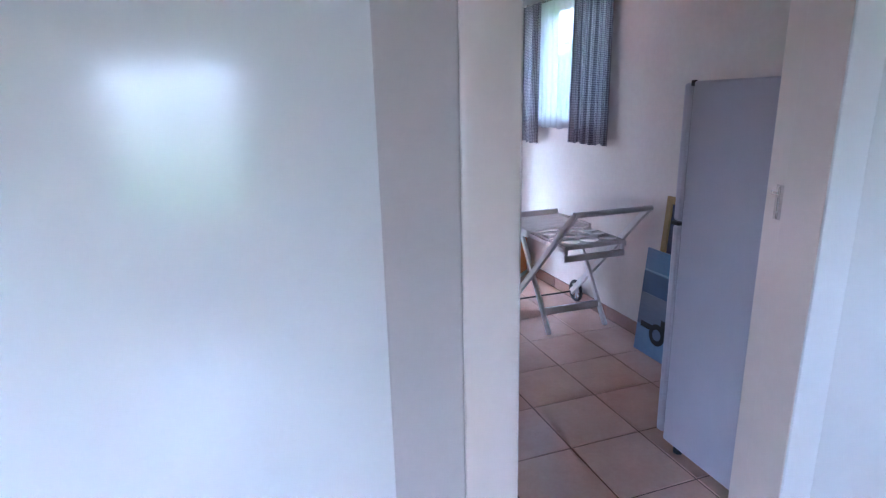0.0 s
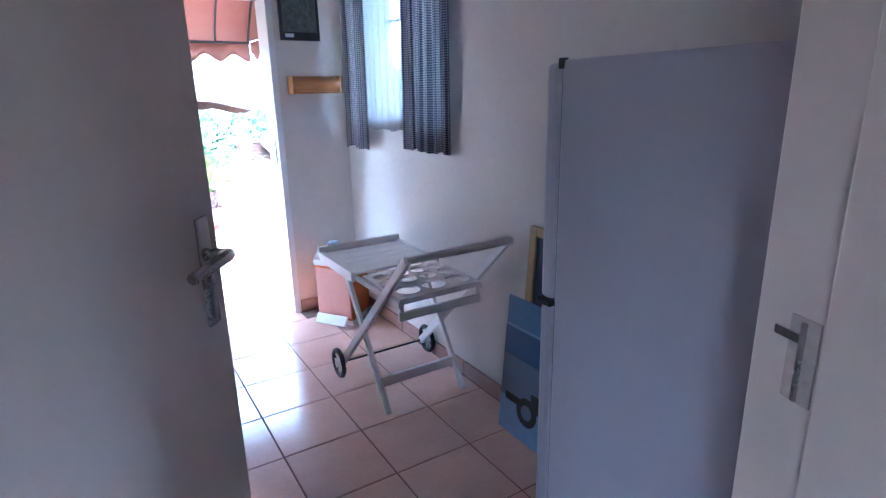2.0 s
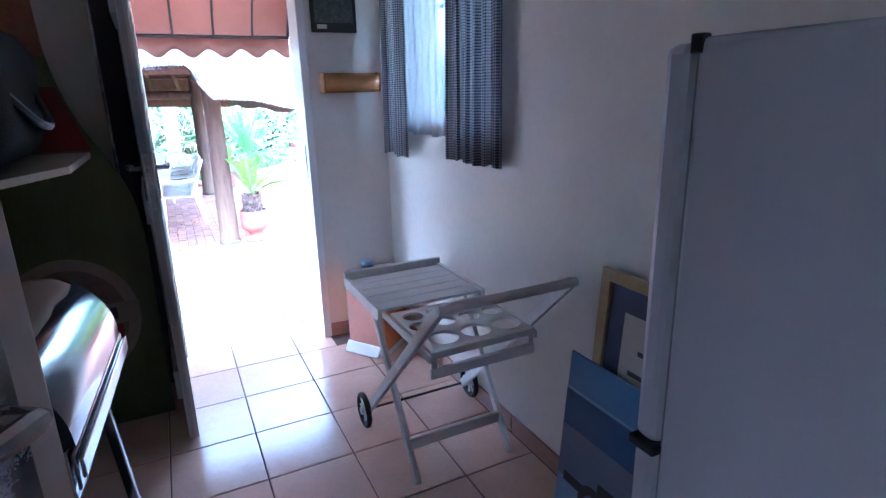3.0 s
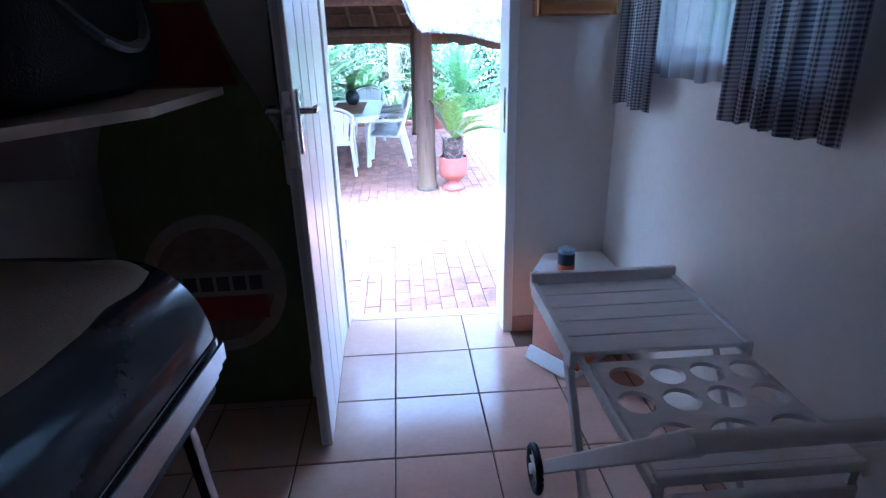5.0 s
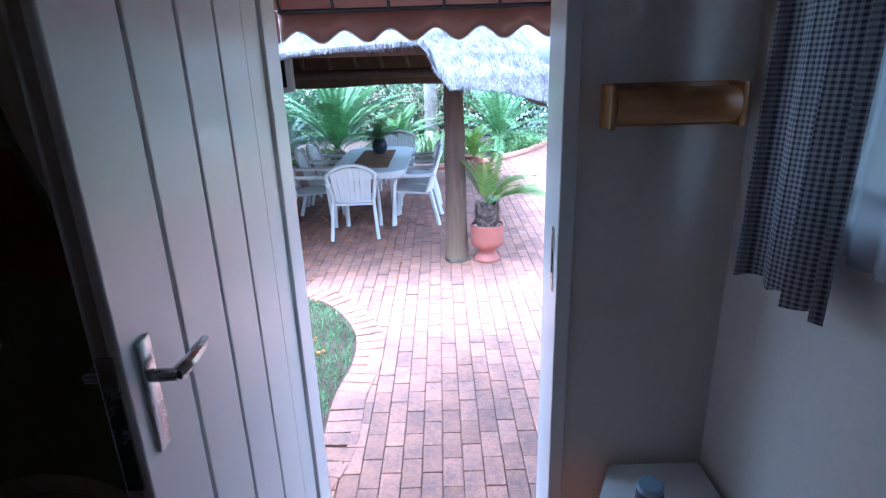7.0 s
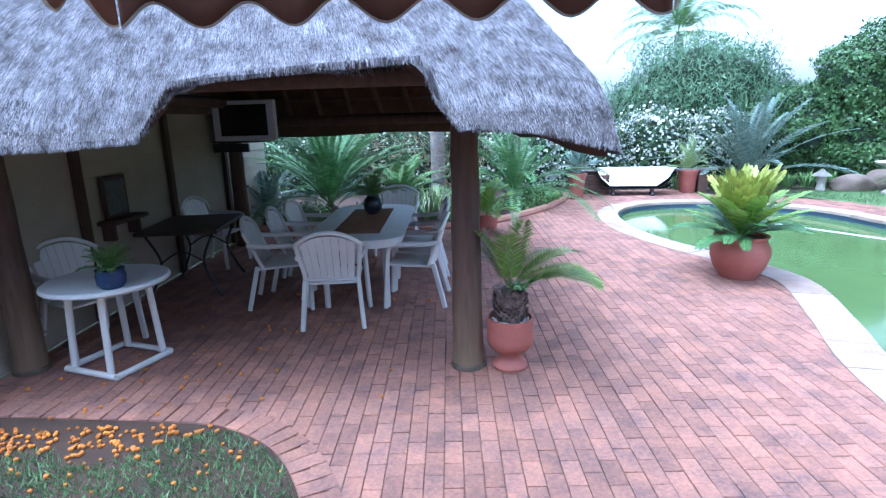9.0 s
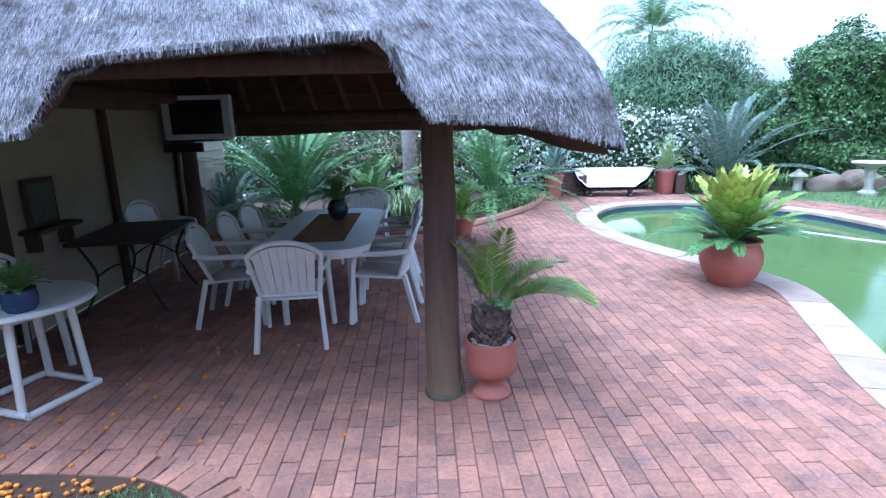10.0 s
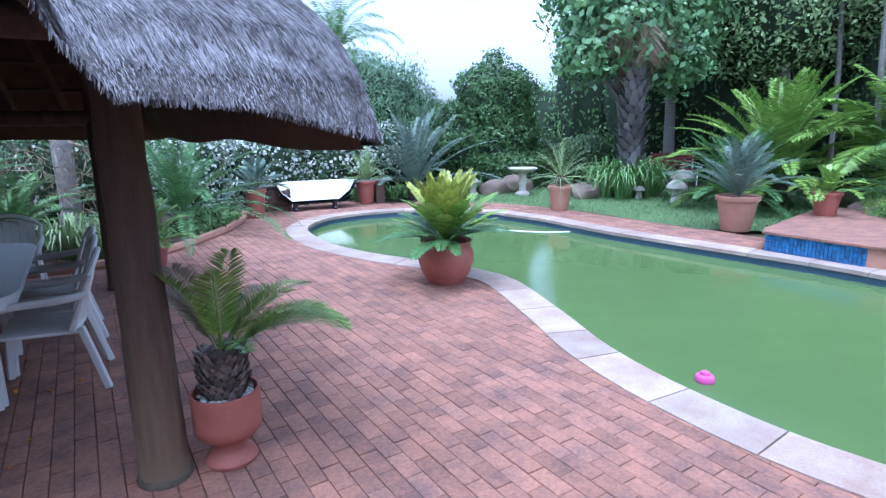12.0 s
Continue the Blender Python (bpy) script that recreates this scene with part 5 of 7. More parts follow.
# yellow-green cycad in a belly pot by the pool
p2 = thing("potted_cycad", (4.66, 10.62, G), "yellow-green cycad in a round terracotta pot at the pool's edge", "potted plant")
pot(p2, [(0, 0), (0.19, 0), (0.20, 0.02), (0.265, 0.12), (0.305, 0.24), (0.30, 0.34), (0.265, 0.41), (0.25, 0.425), (0.275, 0.45), (0.285, 0.465), (0.275, 0.475), (0.24, 0.46), (0.235, 0.43), (0, 0.42)], M_TERRA, "round terracotta pot")
part("soil", lathe(bmesh.new(), [(0, 0.425), (0.235, 0.425), (0.235, 0.43), (0, 0.435)], 20), M_SOIL, p2)
ms = [frond_mesh("frond", l, r, d, 13, ll, lw, m, sweep=0.55, vee=0.2, seed=80 + i, bare=0.22, rach=0.012) for i, (l, r, d, ll, lw, m) in enumerate(((0.56, 87, 6, 0.085, 0.075, M_FERNY), (0.64, 77, 10, 0.095, 0.085, M_FERNY), (0.68, 64, 14, 0.10, 0.085, M_FERNY), (0.68, 48, 26, 0.105, 0.085, M_FERNL), (0.66, 26, 40, 0.105, 0.08, M_FERN)))]
crown(p2, ms, 84, 0.44, 21, jitter=12, scale=(0.95, 1.25))

# plants on the tables
p3 = thing("potted_palm", (0.55, 11.1, G + 0.73), "small feathery palm in a dark vase on the runner", "potted plant")
M_DARKPOT = mat("dark_glaze", (0.03, 0.04, 0.05), (0.02, 0.025, 0.035), 0.25, 6, 60, 0.05)
pot(p3, [(0, 0), (0.06, 0), (0.10, 0.05), (0.115, 0.11), (0.10, 0.17), (0.075, 0.20), (0.085, 0.215), (0.07, 0.21), (0, 0.18)], M_DARKPOT)
crown(p3, [frond_mesh("frond", 0.42, r, 70, 24, 0.11, 0.010, M_LEAFM, seed=90 + r) for r in (75, 50, 30)], 16, 0.19, 31)
p4 = thing("potted_fern", (-0.98, 8.42, G + 0.695), "small fern in a blue glazed pot on the round table", "potted plant")
M_BLUEPOT = mat("blue_glaze", (0.03, 0.06, 0.16), (0.02, 0.04, 0.11), 0.2, 6, 60, 0.05)
pot(p4, [(0, 0), (0.075, 0), (0.095, 0.03), (0.10, 0.09), (0.092, 0.12), (0.098, 0.135), (0.08, 0.13), (0, 0.11)], M_BLUEPOT)
crown(p4, [frond_mesh("frond", 0.24, r, 60, 18, 0.05, 0.012, M_LEAFM, seed=95 + r) for r in (80, 55, 35)], 26, 0.11, 33)
# red pot behind the lapa's post
p5 = thing("potted_plant", (2.03, 13.2, G), "leafy plant in a red pot at the bed's edge", "potted plant")
pot(p5, [(0, 0), (0.13, 0), (0.17, 0.2), (0.19, 0.3), (0.2, 0.33), (0.17, 0.33), (0, 0.3)], M_TERRA)
part("soil", lathe(bmesh.new(), [(0, 0.30), (0.17, 0.30), (0, 0.305)], 16), M_SOIL, p5)
crown(p5, [frond_mesh("frond", 0.6, r, 60, 12, 0.2, 0.06, M_FERNL, seed=97 + r, sweep=0.8) for r in (80, 55, 35)], 14, 0.3, 35)

# ---- awning over the back door ----
M_CANVAS = mat("brown_canvas", (0.30, 0.165, 0.125), (0.25, 0.13, 0.10), 0.85, 3, 150, 0.15, 300, sss=0.45)
M_PIPING = mat("white_piping", (0.7, 0.66, 0.62), None, 0.7, 10, 100, 0)
aw = thing("awning", (0, 0, 0), "brown canvas awning with scalloped valance over the door", "awning")
AX0, AX1, AY0, AY1 = 0.60, 2.06, YO, 6.2
prof = spline([(0, AY0 + 0.005, 2.62), (0, 5.3, 2.55), (0, 5.85, 2.34), (0, 6.1, 2.12), (0, AY1, 1.97)], 4)
v, f = [], []
for i, q in enumerate(prof):
    for x in (AX0, AX1):
        v.append((x, q.y, q.z))
for i in range(len(prof) - 1):
    f.append((2 * i, 2 * i + 1, 2 * i + 3, 2 * i + 2))
nv = len(v)
ob = raw("canopy", v, f, M_CANVAS, aw, smooth=True)
so = ob.modifiers.new("thick", "SOLIDIFY")
so.thickness = 0.004
for x in (AX0, AX1):
    bm = bmesh.new()
    bm.faces.new([bm.verts.new((x, q.y, q.z)) for q in prof] + [bm.verts.new((x, AY0 + 0.005, 1.97))])
    so = part("side", bm, M_CANVAS, aw).modifiers.new("thick", "SOLIDIFY")
    so.thickness = 0.004
for k in range(6):
    x = AX0 + (AX1 - AX0) * k / 5
    x = min(max(x, AX0 + 0.012), AX1 - 0.012)
    part("rib", tube(bmesh.new(), [(x, q.y, q.z - 0.014) for q in prof], 0.009, 6), M_BLACK, aw)
part("front_bar", rod(bmesh.new(), (AX0, AY1, 1.965), (AX1, AY1, 1.965), 0.011, seg=8), M_BLACK, aw)


def valance(p, q, count):
    """A hanging strip with a wavy lower hem, and its piping."""
    p, q = Vector(p), Vector(q)
    bm = bmesh.new()
    top, low = [], []
    m = count * 12
    for k in range(m + 1):
        t = k / m
        b = p.lerp(q, t)
        drop = 0.125 + 0.032 * math.cos(2 * math.pi * count * t + 0.6)
        s = 0.012 * math.sin(2 * math.pi * count * t * 0.5)
        nrm = (q - p).cross(Vector((0, 0, 1))).normalized()
        top.append(bm.verts.new(b))
        low.append(bm.verts.new(b - Vector((0, 0, drop)) + nrm * s))
    for k in range(m):
        bm.faces.new((top[k], top[k + 1], low[k + 1], low[k]))
    hem = [u.co.copy() for u in low]
    ob = part("valance", bm, M_CANVAS, aw, smooth=True)
    so = ob.modifiers.new("thick", "SOLIDIFY")
    so.thickness = 0.003
    part("piping", tube(bmesh.new(), hem, 0.005, 5), M_PIPING, ob)


valance((AX0, AY1 + 0.003, 1.96), (AX1, AY1 + 0.003, 1.96), 6)
valance((AX0 - 0.003, AY0 + 0.02, 1.965), (AX0 - 0.003, AY1 - 0.01, 1.965), 6)
valance((AX1 + 0.003, AY1 - 0.01, 1.965), (AX1 + 0.003, AY0 + 0.02, 1.965), 6)

# ---- dark corner of the back room: shelf, bag, bottle cut-out, grill ----
sh = thing("wall_shelf", (0, 0, 0), "pale wooden corner shelf on the side wall", "shelf")
part("board", slab(bmesh.new(), [(XL + 0.002, 3.0), (0.62, 3.0), (0.75, 3.28), (0.755, 3.80), (XL + 0.002, 3.78)], 1.29, 1.312), mat("shelf_board", (0.42, 0.33, 0.25), (0.34, 0.26, 0.19), 0.5, 4, 60, 0.05), sh)
for yy in (3.1, 3.65):
    part("bracket", box(bmesh.new(), (XL + 0.002, yy, 1.08), (XL + 0.30, yy + 0.03, 1.289), 0.003), M_FRAME, sh)
bm = box(bmesh.new(), (XL + 0.04, 3.02, 1.313), (0.66, 3.70, 1.74), 0.09)
for vv in bm.verts:
    vv.co += 0.03 * Vector((noise.noise(vv.co * 5), noise.noise(vv.co * 5 + Vector((9, 0, 0))), 0.5 * min(0, noise.noise(vv.co * 4)) if vv.co.z > 1.4 else 0))
bag = thing("duffel_bag", (0, 0, 0), "black fabric bag lying on the shelf", "bag")
part("bag_body", bm, mat("black_nylon", (0.006, 0.006, 0.007), None, 0.95, 8, 120, 0.3, 150), bag, smooth=True)
part("strap", tube(bmesh.new(), spline([(0.60, 3.1, 1.62), (0.70, 3.25, 1.45), (0.70, 3.45, 1.45), (0.62, 3.62, 1.60)], 5), 0.012, 6), M_BLACK, bag)

pn = thing("folding_partition", (0, 0, 0), "blue-grey steel panel with black upper half behind the door", "steel panel")
M_STEELB = mat("blue_grey_enamel", (0.17, 0.22, 0.27), (0.12, 0.16, 0.20), 0.3, 4, 60, 0.03)
part("lower_panel", box(bmesh.new(), (0.79, 4.40, 0.0), (0.893, 4.44, 0.90), 0.006), M_STEELB, pn)
part("upper_panel", box(bmesh.new(), (0.80, 4.39, 0.901), (0.895, 4.44, 1.98), 0.006), M_BLACK, pn, "black upper panel")
for z in (0.40, 0.80):
    part("handle", tube(bmesh.new(), spline([(0.865, 4.40, z), (0.865, 4.37, z + 0.01), (0.865, 4.37, z + 0.09), (0.865, 4.40, z + 0.10)], 4), 0.006, 8), M_BLACK, pn, "black bow handle", smooth=True)
part("edge_strip", box(bmesh.new(), (0.785, 4.392, 1.0), (0.799, 4.44, 1.95), 0.003), M_CHROME, pn)
bt = thing("bottle_cutout", (0.535, 4.06, 0), "man-high printed cardboard bottle standing by the wall", "cardboard cut-out")
half = [(0.34, 0.0), (0.345, 0.7), (0.34, 0.95), (0.31, 1.12), (0.24, 1.28), (0.17, 1.42), (0.12, 1.58), (0.095, 1.75), (0.09, 1.93), (0.10, 1.95), (0.10, 2.02), (0.075, 2.03)]
side = [(p.x, p.z) for p in spline([(a, 0, b) for a, b in half], 4)]
outline = side + [(-a, b) for a, b in reversed(side)]


def flat(outline, y0, y1):
    bm = bmesh.new()
    a = [bm.verts.new((x, y0, z)) for x, z in outline]
    b = [bm.verts.new((x, y1, z)) for x, z in outline]
    n = len(a)
    bm.faces.new(a)
    bm.faces.new(b[::-1])
    for i in range(n):
        bm.faces.new((a[i], a[(i + 1) % n], b[(i + 1) % n], b[i]))
    bmesh.ops.recalc_face_normals(bm, faces=bm.faces[:])
    return bm


part("card", flat(outline, 0.0, 0.012), mat("bottle_green_print", (0.20, 0.21, 0.07), (0.10, 0.12, 0.035), 0.3, 2, 30, 0, stretch=(3, 1, 0.5)), bt)
disc = [(0.27 * math.cos(k * math.pi / 24), 0.55 + 0.29 * math.sin(k * math.pi / 24)) for k in range(48)]
part("label_disc", flat(disc, -0.004, -0.0005), mat("label_cream", (0.45, 0.36, 0.27), (0.34, 0.26, 0.18), 0.4, 6, 60, 0), bt)
part("label_inner", flat([(0.22 * math.cos(k * math.pi / 24), 0.55 + 0.24 * math.sin(k * math.pi / 24)) for k in range(48)], -0.006, -0.0045), mat("label_dark", (0.30, 0.22, 0.15), (0.16, 0.10, 0.07), 0.4, 9, 40, 0), bt)
part("label_band", box(bmesh.new(), (-0.27, -0.009, 0.51), (0.27, -0.0065, 0.61)), mat("band_cream", (0.36, 0.30, 0.22), None, 0.4, 6, 60, 0), bt)
part("label_red", box(bmesh.new(), (-0.19, -0.009, 0.405), (0.19, -0.0065, 0.505)), mat("band_red", (0.28, 0.03, 0.025), None, 0.4, 6, 60, 0), bt)
for k in range(6):
    part("lettering", box(bmesh.new(), (-0.18 + 0.062 * k, -0.0105, 0.53), (-0.132 + 0.062 * k, -0.0092, 0.59)), M_INK, bt)
part("neck_label", flat([(-0.1, 1.68), (0.1, 1.68), (0.092, 1.92), (-0.092, 1.92)], -0.004, -0.0005), mat("foil_red", (0.22, 0.05, 0.03), (0.30, 0.16, 0.08), 0.4, 12, 60, 0.2), bt)
part("shoulder_label", flat([(-0.2, 1.30), (0.2, 1.30), (0.115, 1.56), (-0.115, 1.56)], -0.004, -0.0005), mat("shoulder_red", (0.20, 0.03, 0.025), (0.13, 0.02, 0.02), 0.4, 12, 60, 0), bt)
part("strut", bar(bmesh.new(), (0, 0.02, 1.0), (0, 0.32, 0.005), 0.05, 0.01), mat("card_brown", (0.3, 0.22, 0.14), None, 0.8, 6, 60, 0), bt)

# gas grill with a folded towel over its lid
M_STEEL = mat("grill_steel", (0.45, 0.46, 0.48), (0.35, 0.36, 0.38), 0.13, 6, 80, 0.03, metal=1.0)
gr = thing("gas_grill", (0.335, 2.97, 0.0), "dark gas grill with polished curved lid on an open stand", "grill", turn=-4)
LID = [(p.x, p.z) for p in spline([(0.435, 0, 0.752), (0.425, 0, 0.82), (0.39, 0, 0.89), (0.33, 0, 0.945), (0.24, 0, 0.968), (0.0, 0, 0.975), (-0.28, 0, 0.965), (-0.33, 0, 0.93), (-0.34, 0, 0.752)], 4)]
bm = bmesh.new()
fr0 = [bm.verts.new((x, -0.34, z)) for x, z in LID]
fr1 = [bm.verts.new((x, 0.34, z)) for x, z in LID]
for i in range(len(LID) - 1):
    bm.faces.new((fr0[i], fr0[i + 1], fr1[i + 1], fr1[i]))
bm.faces.new(fr0)
bm.faces.new(fr1[::-1])
bmesh.ops.recalc_face_normals(bm, faces=bm.faces[:])
part("lid", bm, mat("black_enamel", (0.02, 0.024, 0.032), (0.014, 0.017, 0.024), 0.07, 3, 60, 0.0), gr, "polished black lid", smooth=True)
part("firebox", box(bmesh.new(), (-0.32, -0.36, 0.58), (0.41, 0.36, 0.748), 0.01), M_BLACK, gr)
for k in range(3):
    part("trim", box(bmesh.new(), (0.412 + 0.014 * k, -0.36, 0.62 + 0.03 * k), (0.421 + 0.014 * k, 0.36, 0.755 - 0.012 * k), 0.003), M_STEEL, gr)
for x in (-0.30, 0.36):
    for yy in (-0.26, 0.26):
        part("leg", bar(bmesh.new(), (x, yy, 0.58), (x + 0.05 * (1 if x > 0 else -1), yy, 0.0), 0.03, 0.03, 0.004), M_STEEL, gr)
part("rack", box(bmesh.new(), (-0.32, -0.25, 0.15), (0.38, 0.25, 0.17), 0.004), M_BLACK, gr)
v, f = [], []
for i in range(25):
    x = -0.30 + 0.64 * i / 24
    for j in range(21):
        yy = -0.36 + 0.66 * j / 20
        r = 0.010 + 0.010 * noise.noise((i * 0.2, j * 0.25, 1.0))
        base = float(np.interp(x, [q[0] for q in reversed(LID)], [q[1] for q in reversed(LID)]))
        v.append((x + 0.012 * noise.noise((j * 0.3, 4.0, 0.0)), yy + 0.008 * math.sin(i * 0.7), base + r - (0.035 if j == 0 else 0.0)))
for i in range(24):
    for j in range(20):
        a = i * 21 + j
        f.append((a, a + 1, a + 22, a + 21))
ob = raw("towel", v, f, mat("beige_towel", (0.33, 0.235, 0.165), (0.27, 0.19, 0.13), 0.95, 5, 150, 0.6, 200), smooth=True)
ob.matrix_basis = pose(0.335, 2.97, 0, 0, 0, -4)
so = ob.modifiers.new("thick", "SOLIDIFY")
so.thickness, so.offset = 0.02, 1
tagged(ob, "beige towel folded over the grill lid", "towel")

# ---- garden ----
# kerb of the planting bed behind the lapa
KERB = spline([(-1.9, 13.9, 0), (0.4, 13.75, 0), (1.6, 13.75, 0), (2.15, 14.05, 0), (3.2, 15.24, 0), (3.85, 16.4, 0), (4.1, 17.2, 0)], 8)
kb = thing("bed_kerb", (0, 0, 0), "low rounded brown kerb of the planting bed", "kerb")
part("kerb", tube(bmesh.new(), [(p.x, p.y, G + 0.03) for p in KERB], 0.075, 8), M_TERRA2, kb, smooth=True)
BED = [(p.x, p.y) for p in KERB] + [(4.3, 19.5), (-3.5, 19.5), (-3.5, 13.9)]
bm = bmesh.new()
bm.faces.new([bm.verts.new((x, yy, G + 0.02)) for x, yy in BED])
bmesh.ops.triangulate(bm, faces=bm.faces[:])
tagged(part("planting_bed", bm, M_SOIL), "dark earth of the planting bed behind the kerb", "soil", kind="structure")

cycad("cycad", (-0.72, 14.6, G), "large green cycad with long arching fronds in the bed", M_FERN, 2.05, 42, 0.32, pairs=52, ll=0.19, lw=0.017, seed=101, rises=(82, 66, 48, 28), droop=42, stem_r=0.17)
cycad("cycad", (2.75, 15.6, G), "green cycad with stiff arching fronds in the bed", M_FERN, 2.05, 34, 0.35, pairs=48, ll=0.17, lw=0.017, seed=111, rises=(74, 54, 36, 16), droop=46, stem_r=0.17)
cycad("cycad", (0.5, 15.4, G), "smaller feathery palm behind the table", M_LEAFM, 1.3, 24, 0.2, pairs=36, ll=0.2, lw=0.018, seed=115, droop=70)
cycad("cycad", (-1.75, 14.3, G), "dark cycad at the boarded wall", M_FERNB, 1.1, 22, 0.2, pairs=36, ll=0.15, lw=0.017, seed=117)
for x, yy, s in ((1.15, 14.6, 1), (1.75, 14.9, 2), (0.25, 14.35, 3), (3.4, 16.7, 4), (3.0, 16.3, 5), (2.2, 14.75, 6), (1.0, 15.6, 7)):
    blades("strap_plant", (x, yy, G), 120 if s < 3 else 70, 0.75 if s < 3 else 0.45, 0.028, M_LEAFP if s in (1, 2) else M_LEAFM, "clump of arching strap leaves in the bed", "plant", seed=120 + s, spread=0.16, lean=0.8)
bush("groundcover", [(-1.2, 14.3, G + 0.15, 0.7, 0.3, 0.28), (0.0, 14.35, G + 0.12, 0.6, 0.25, 0.22), (2.9, 15.6, G + 0.1, 0.5, 0.4, 0.22), (3.5, 16.4, G + 0.1, 0.4, 0.5, 0.22), (1.7, 14.5, G + 0.1, 0.5, 0.3, 0.2)], 4200, 0.09, M_LEAFM, "low leafy plants along the kerb", "ground cover", seed=131, core=False, kind="stuff")
# grey palm trunk behind the bed
pt = thing("palm_tree", (1.2, 17.6, G), "tall palm with a smooth ringed grey trunk", "palm tree")
bm = lathe(bmesh.new(), [(0.21, -0.05), (0.18, 0.3)] + [(0.16 + (0.008 if k % 2 else 0), 0.3 + 0.12 * k) for k in range(50)] + [(0, 6.4)], 18)
part("trunk", bm, M_BARK, pt, smooth=True)
crown(pt, [frond_mesh("frond", 2.6, r, 90, 40, 0.45, 0.035, M_LEAFM, seed=140 + r) for r in (75, 50, 25, 0)], 18, 6.2, 41)
bush("dry_shrub", [(0.2, 16.8, 0.8, 0.9, 0.4, 0.9), (1.7, 17.0, 0.7, 0.9, 0.4, 0.8)], 900, 0.3, M_DRY, "tangle of dry brown stems behind the bed", "shrub", seed=133, core=False, aspect=0.06)
# white flowering hedge behind the bath
HB = [(-4 + 1.5 * k + 0.2 * math.sin(k), 18.7 + 0.15 * math.sin(2 * k), 0.45, 1.15, 0.7, 1.15 + 0.12 * math.sin(3 * k)) for k in range(9)]
bush("flowering_hedge", HB[:5], 15000, 0.10, M_LEAFD, "dark hedge behind the planting bed", "hedge", seed=141, extra=(("blossom", 1100, 0.07, M_PETAL),))
bush("flowering_hedge", HB[5:], 13000, 0.10, M_LEAFD, "dark hedge thick with white blossom", "hedge", seed=142, extra=(("blossom", 7000, 0.085, M_PETAL),))
# bath on feet, used as a planter stand
ba = thing("bathtub", (5.55, 17.0, G), "old white enamel bathtub on feet beside the pool", "bathtub", turn=-10)
bm = bmesh.new()
rings = []
for w, d, z in ((0.50, 0.20, 0.16), (0.62, 0.26, 0.20), (0.72, 0.31, 0.34), (0.80, 0.35, 0.56), (0.86, 0.39, 0.575), (0.86, 0.39, 0.60), (0.80, 0.35, 0.60), (0.70, 0.29, 0.40), (0.5, 0.2, 0.22)):
    rings.append([bm.verts.new((x * (1.06 if x > 0 and z > 0.3 else 1), yy, z)) for x, yy in rounded(w, d, d * 0.9, 5)])
for p, q in zip(rings, rings[1:]):
    for i in range(len(p)):
        bm.faces.new((p[i], p[(i + 1) % len(p)], q[(i + 1) % len(q)], q[i]))
bm.faces.new(rings[0][::-1])
bm.faces.new(rings[-1])
M_ENAMEL = mat("bath_enamel", (0.82, 0.81, 0.78), (0.74, 0.73, 0.69), 0.25, 4, 60, 0.02)
inner = bm.copy()
for shell, name, keep, m in ((bm, "tub", lambda k: k < 5, mat("bath_outside", (0.03, 0.045, 0.04), (0.02, 0.028, 0.025), 0.5, 6, 60, 0.1)), (inner, "enamel_lining", lambda k: k >= 5, M_ENAMEL)):
    shell.faces.ensure_lookup_table()
    ring_n = len(rings[0])
    bmesh.ops.delete(shell, geom=[f for k, f in enumerate(shell.faces) if not (k < 8 * ring_n and keep(k // ring_n) or k == 8 * ring_n and name == "tub" or k == 8 * ring_n + 1 and name != "tub")], context="FACES")
    bmesh.ops.bisect_plane(shell, geom=shell.verts[:] + shell.edges[:] + shell.faces[:], plane_co=(0, -0.06, 0), plane_no=(0, -1, 0), clear_outer=True)
    part(name, shell, m, ba, smooth=True)
for sx in (-1, 1):
    for sy in (-1, 1):
        part("foot", lathe(bmesh.new(), [(0, 0), (0.05, 0), (0.055, 0.03), (0.03, 0.07), (0.04, 0.13), (0.05, 0.17), (0, 0.17)], 10, (sx * 0.42, 0.05 + sy * 0.08, 0)), M_BLACK, ba)
dk = thing("garden_plank", (5.6, 17.45, G), "long grey plank on block supports behind the bath", "plank", turn=-8)
part("plank", box(bmesh.new(), (-1.2, -0.1, 0.50), (1.9, 0.12, 0.535), 0.006), M_BARK, dk)
for x in (-0.9, 1.5):
    part("support", box(bmesh.new(), (x, -0.08, 0), (x + 0.2, 0.1, 0.499), 0.006), M_POLE, dk)
sl = thing("slatted_box", (4.75, 17.3, G), "dark slatted timber box beside the bath", "box", turn=-8)
for k in range(4):
    part("slat", box(bmesh.new(), (-0.35, -0.02, 0.02 + 0.11 * k), (0.35, 0.02, 0.11 + 0.11 * k), 0.004), M_POLE, sl)
part("post", box(bmesh.new(), (-0.34, 0.021, 0), (-0.28, 0.08, 0.46), 0.004), M_POLE, sl)
part("post", box(bmesh.new(), (0.28, 0.021, 0), (0.34, 0.08, 0.46), 0.004), M_POLE, sl)


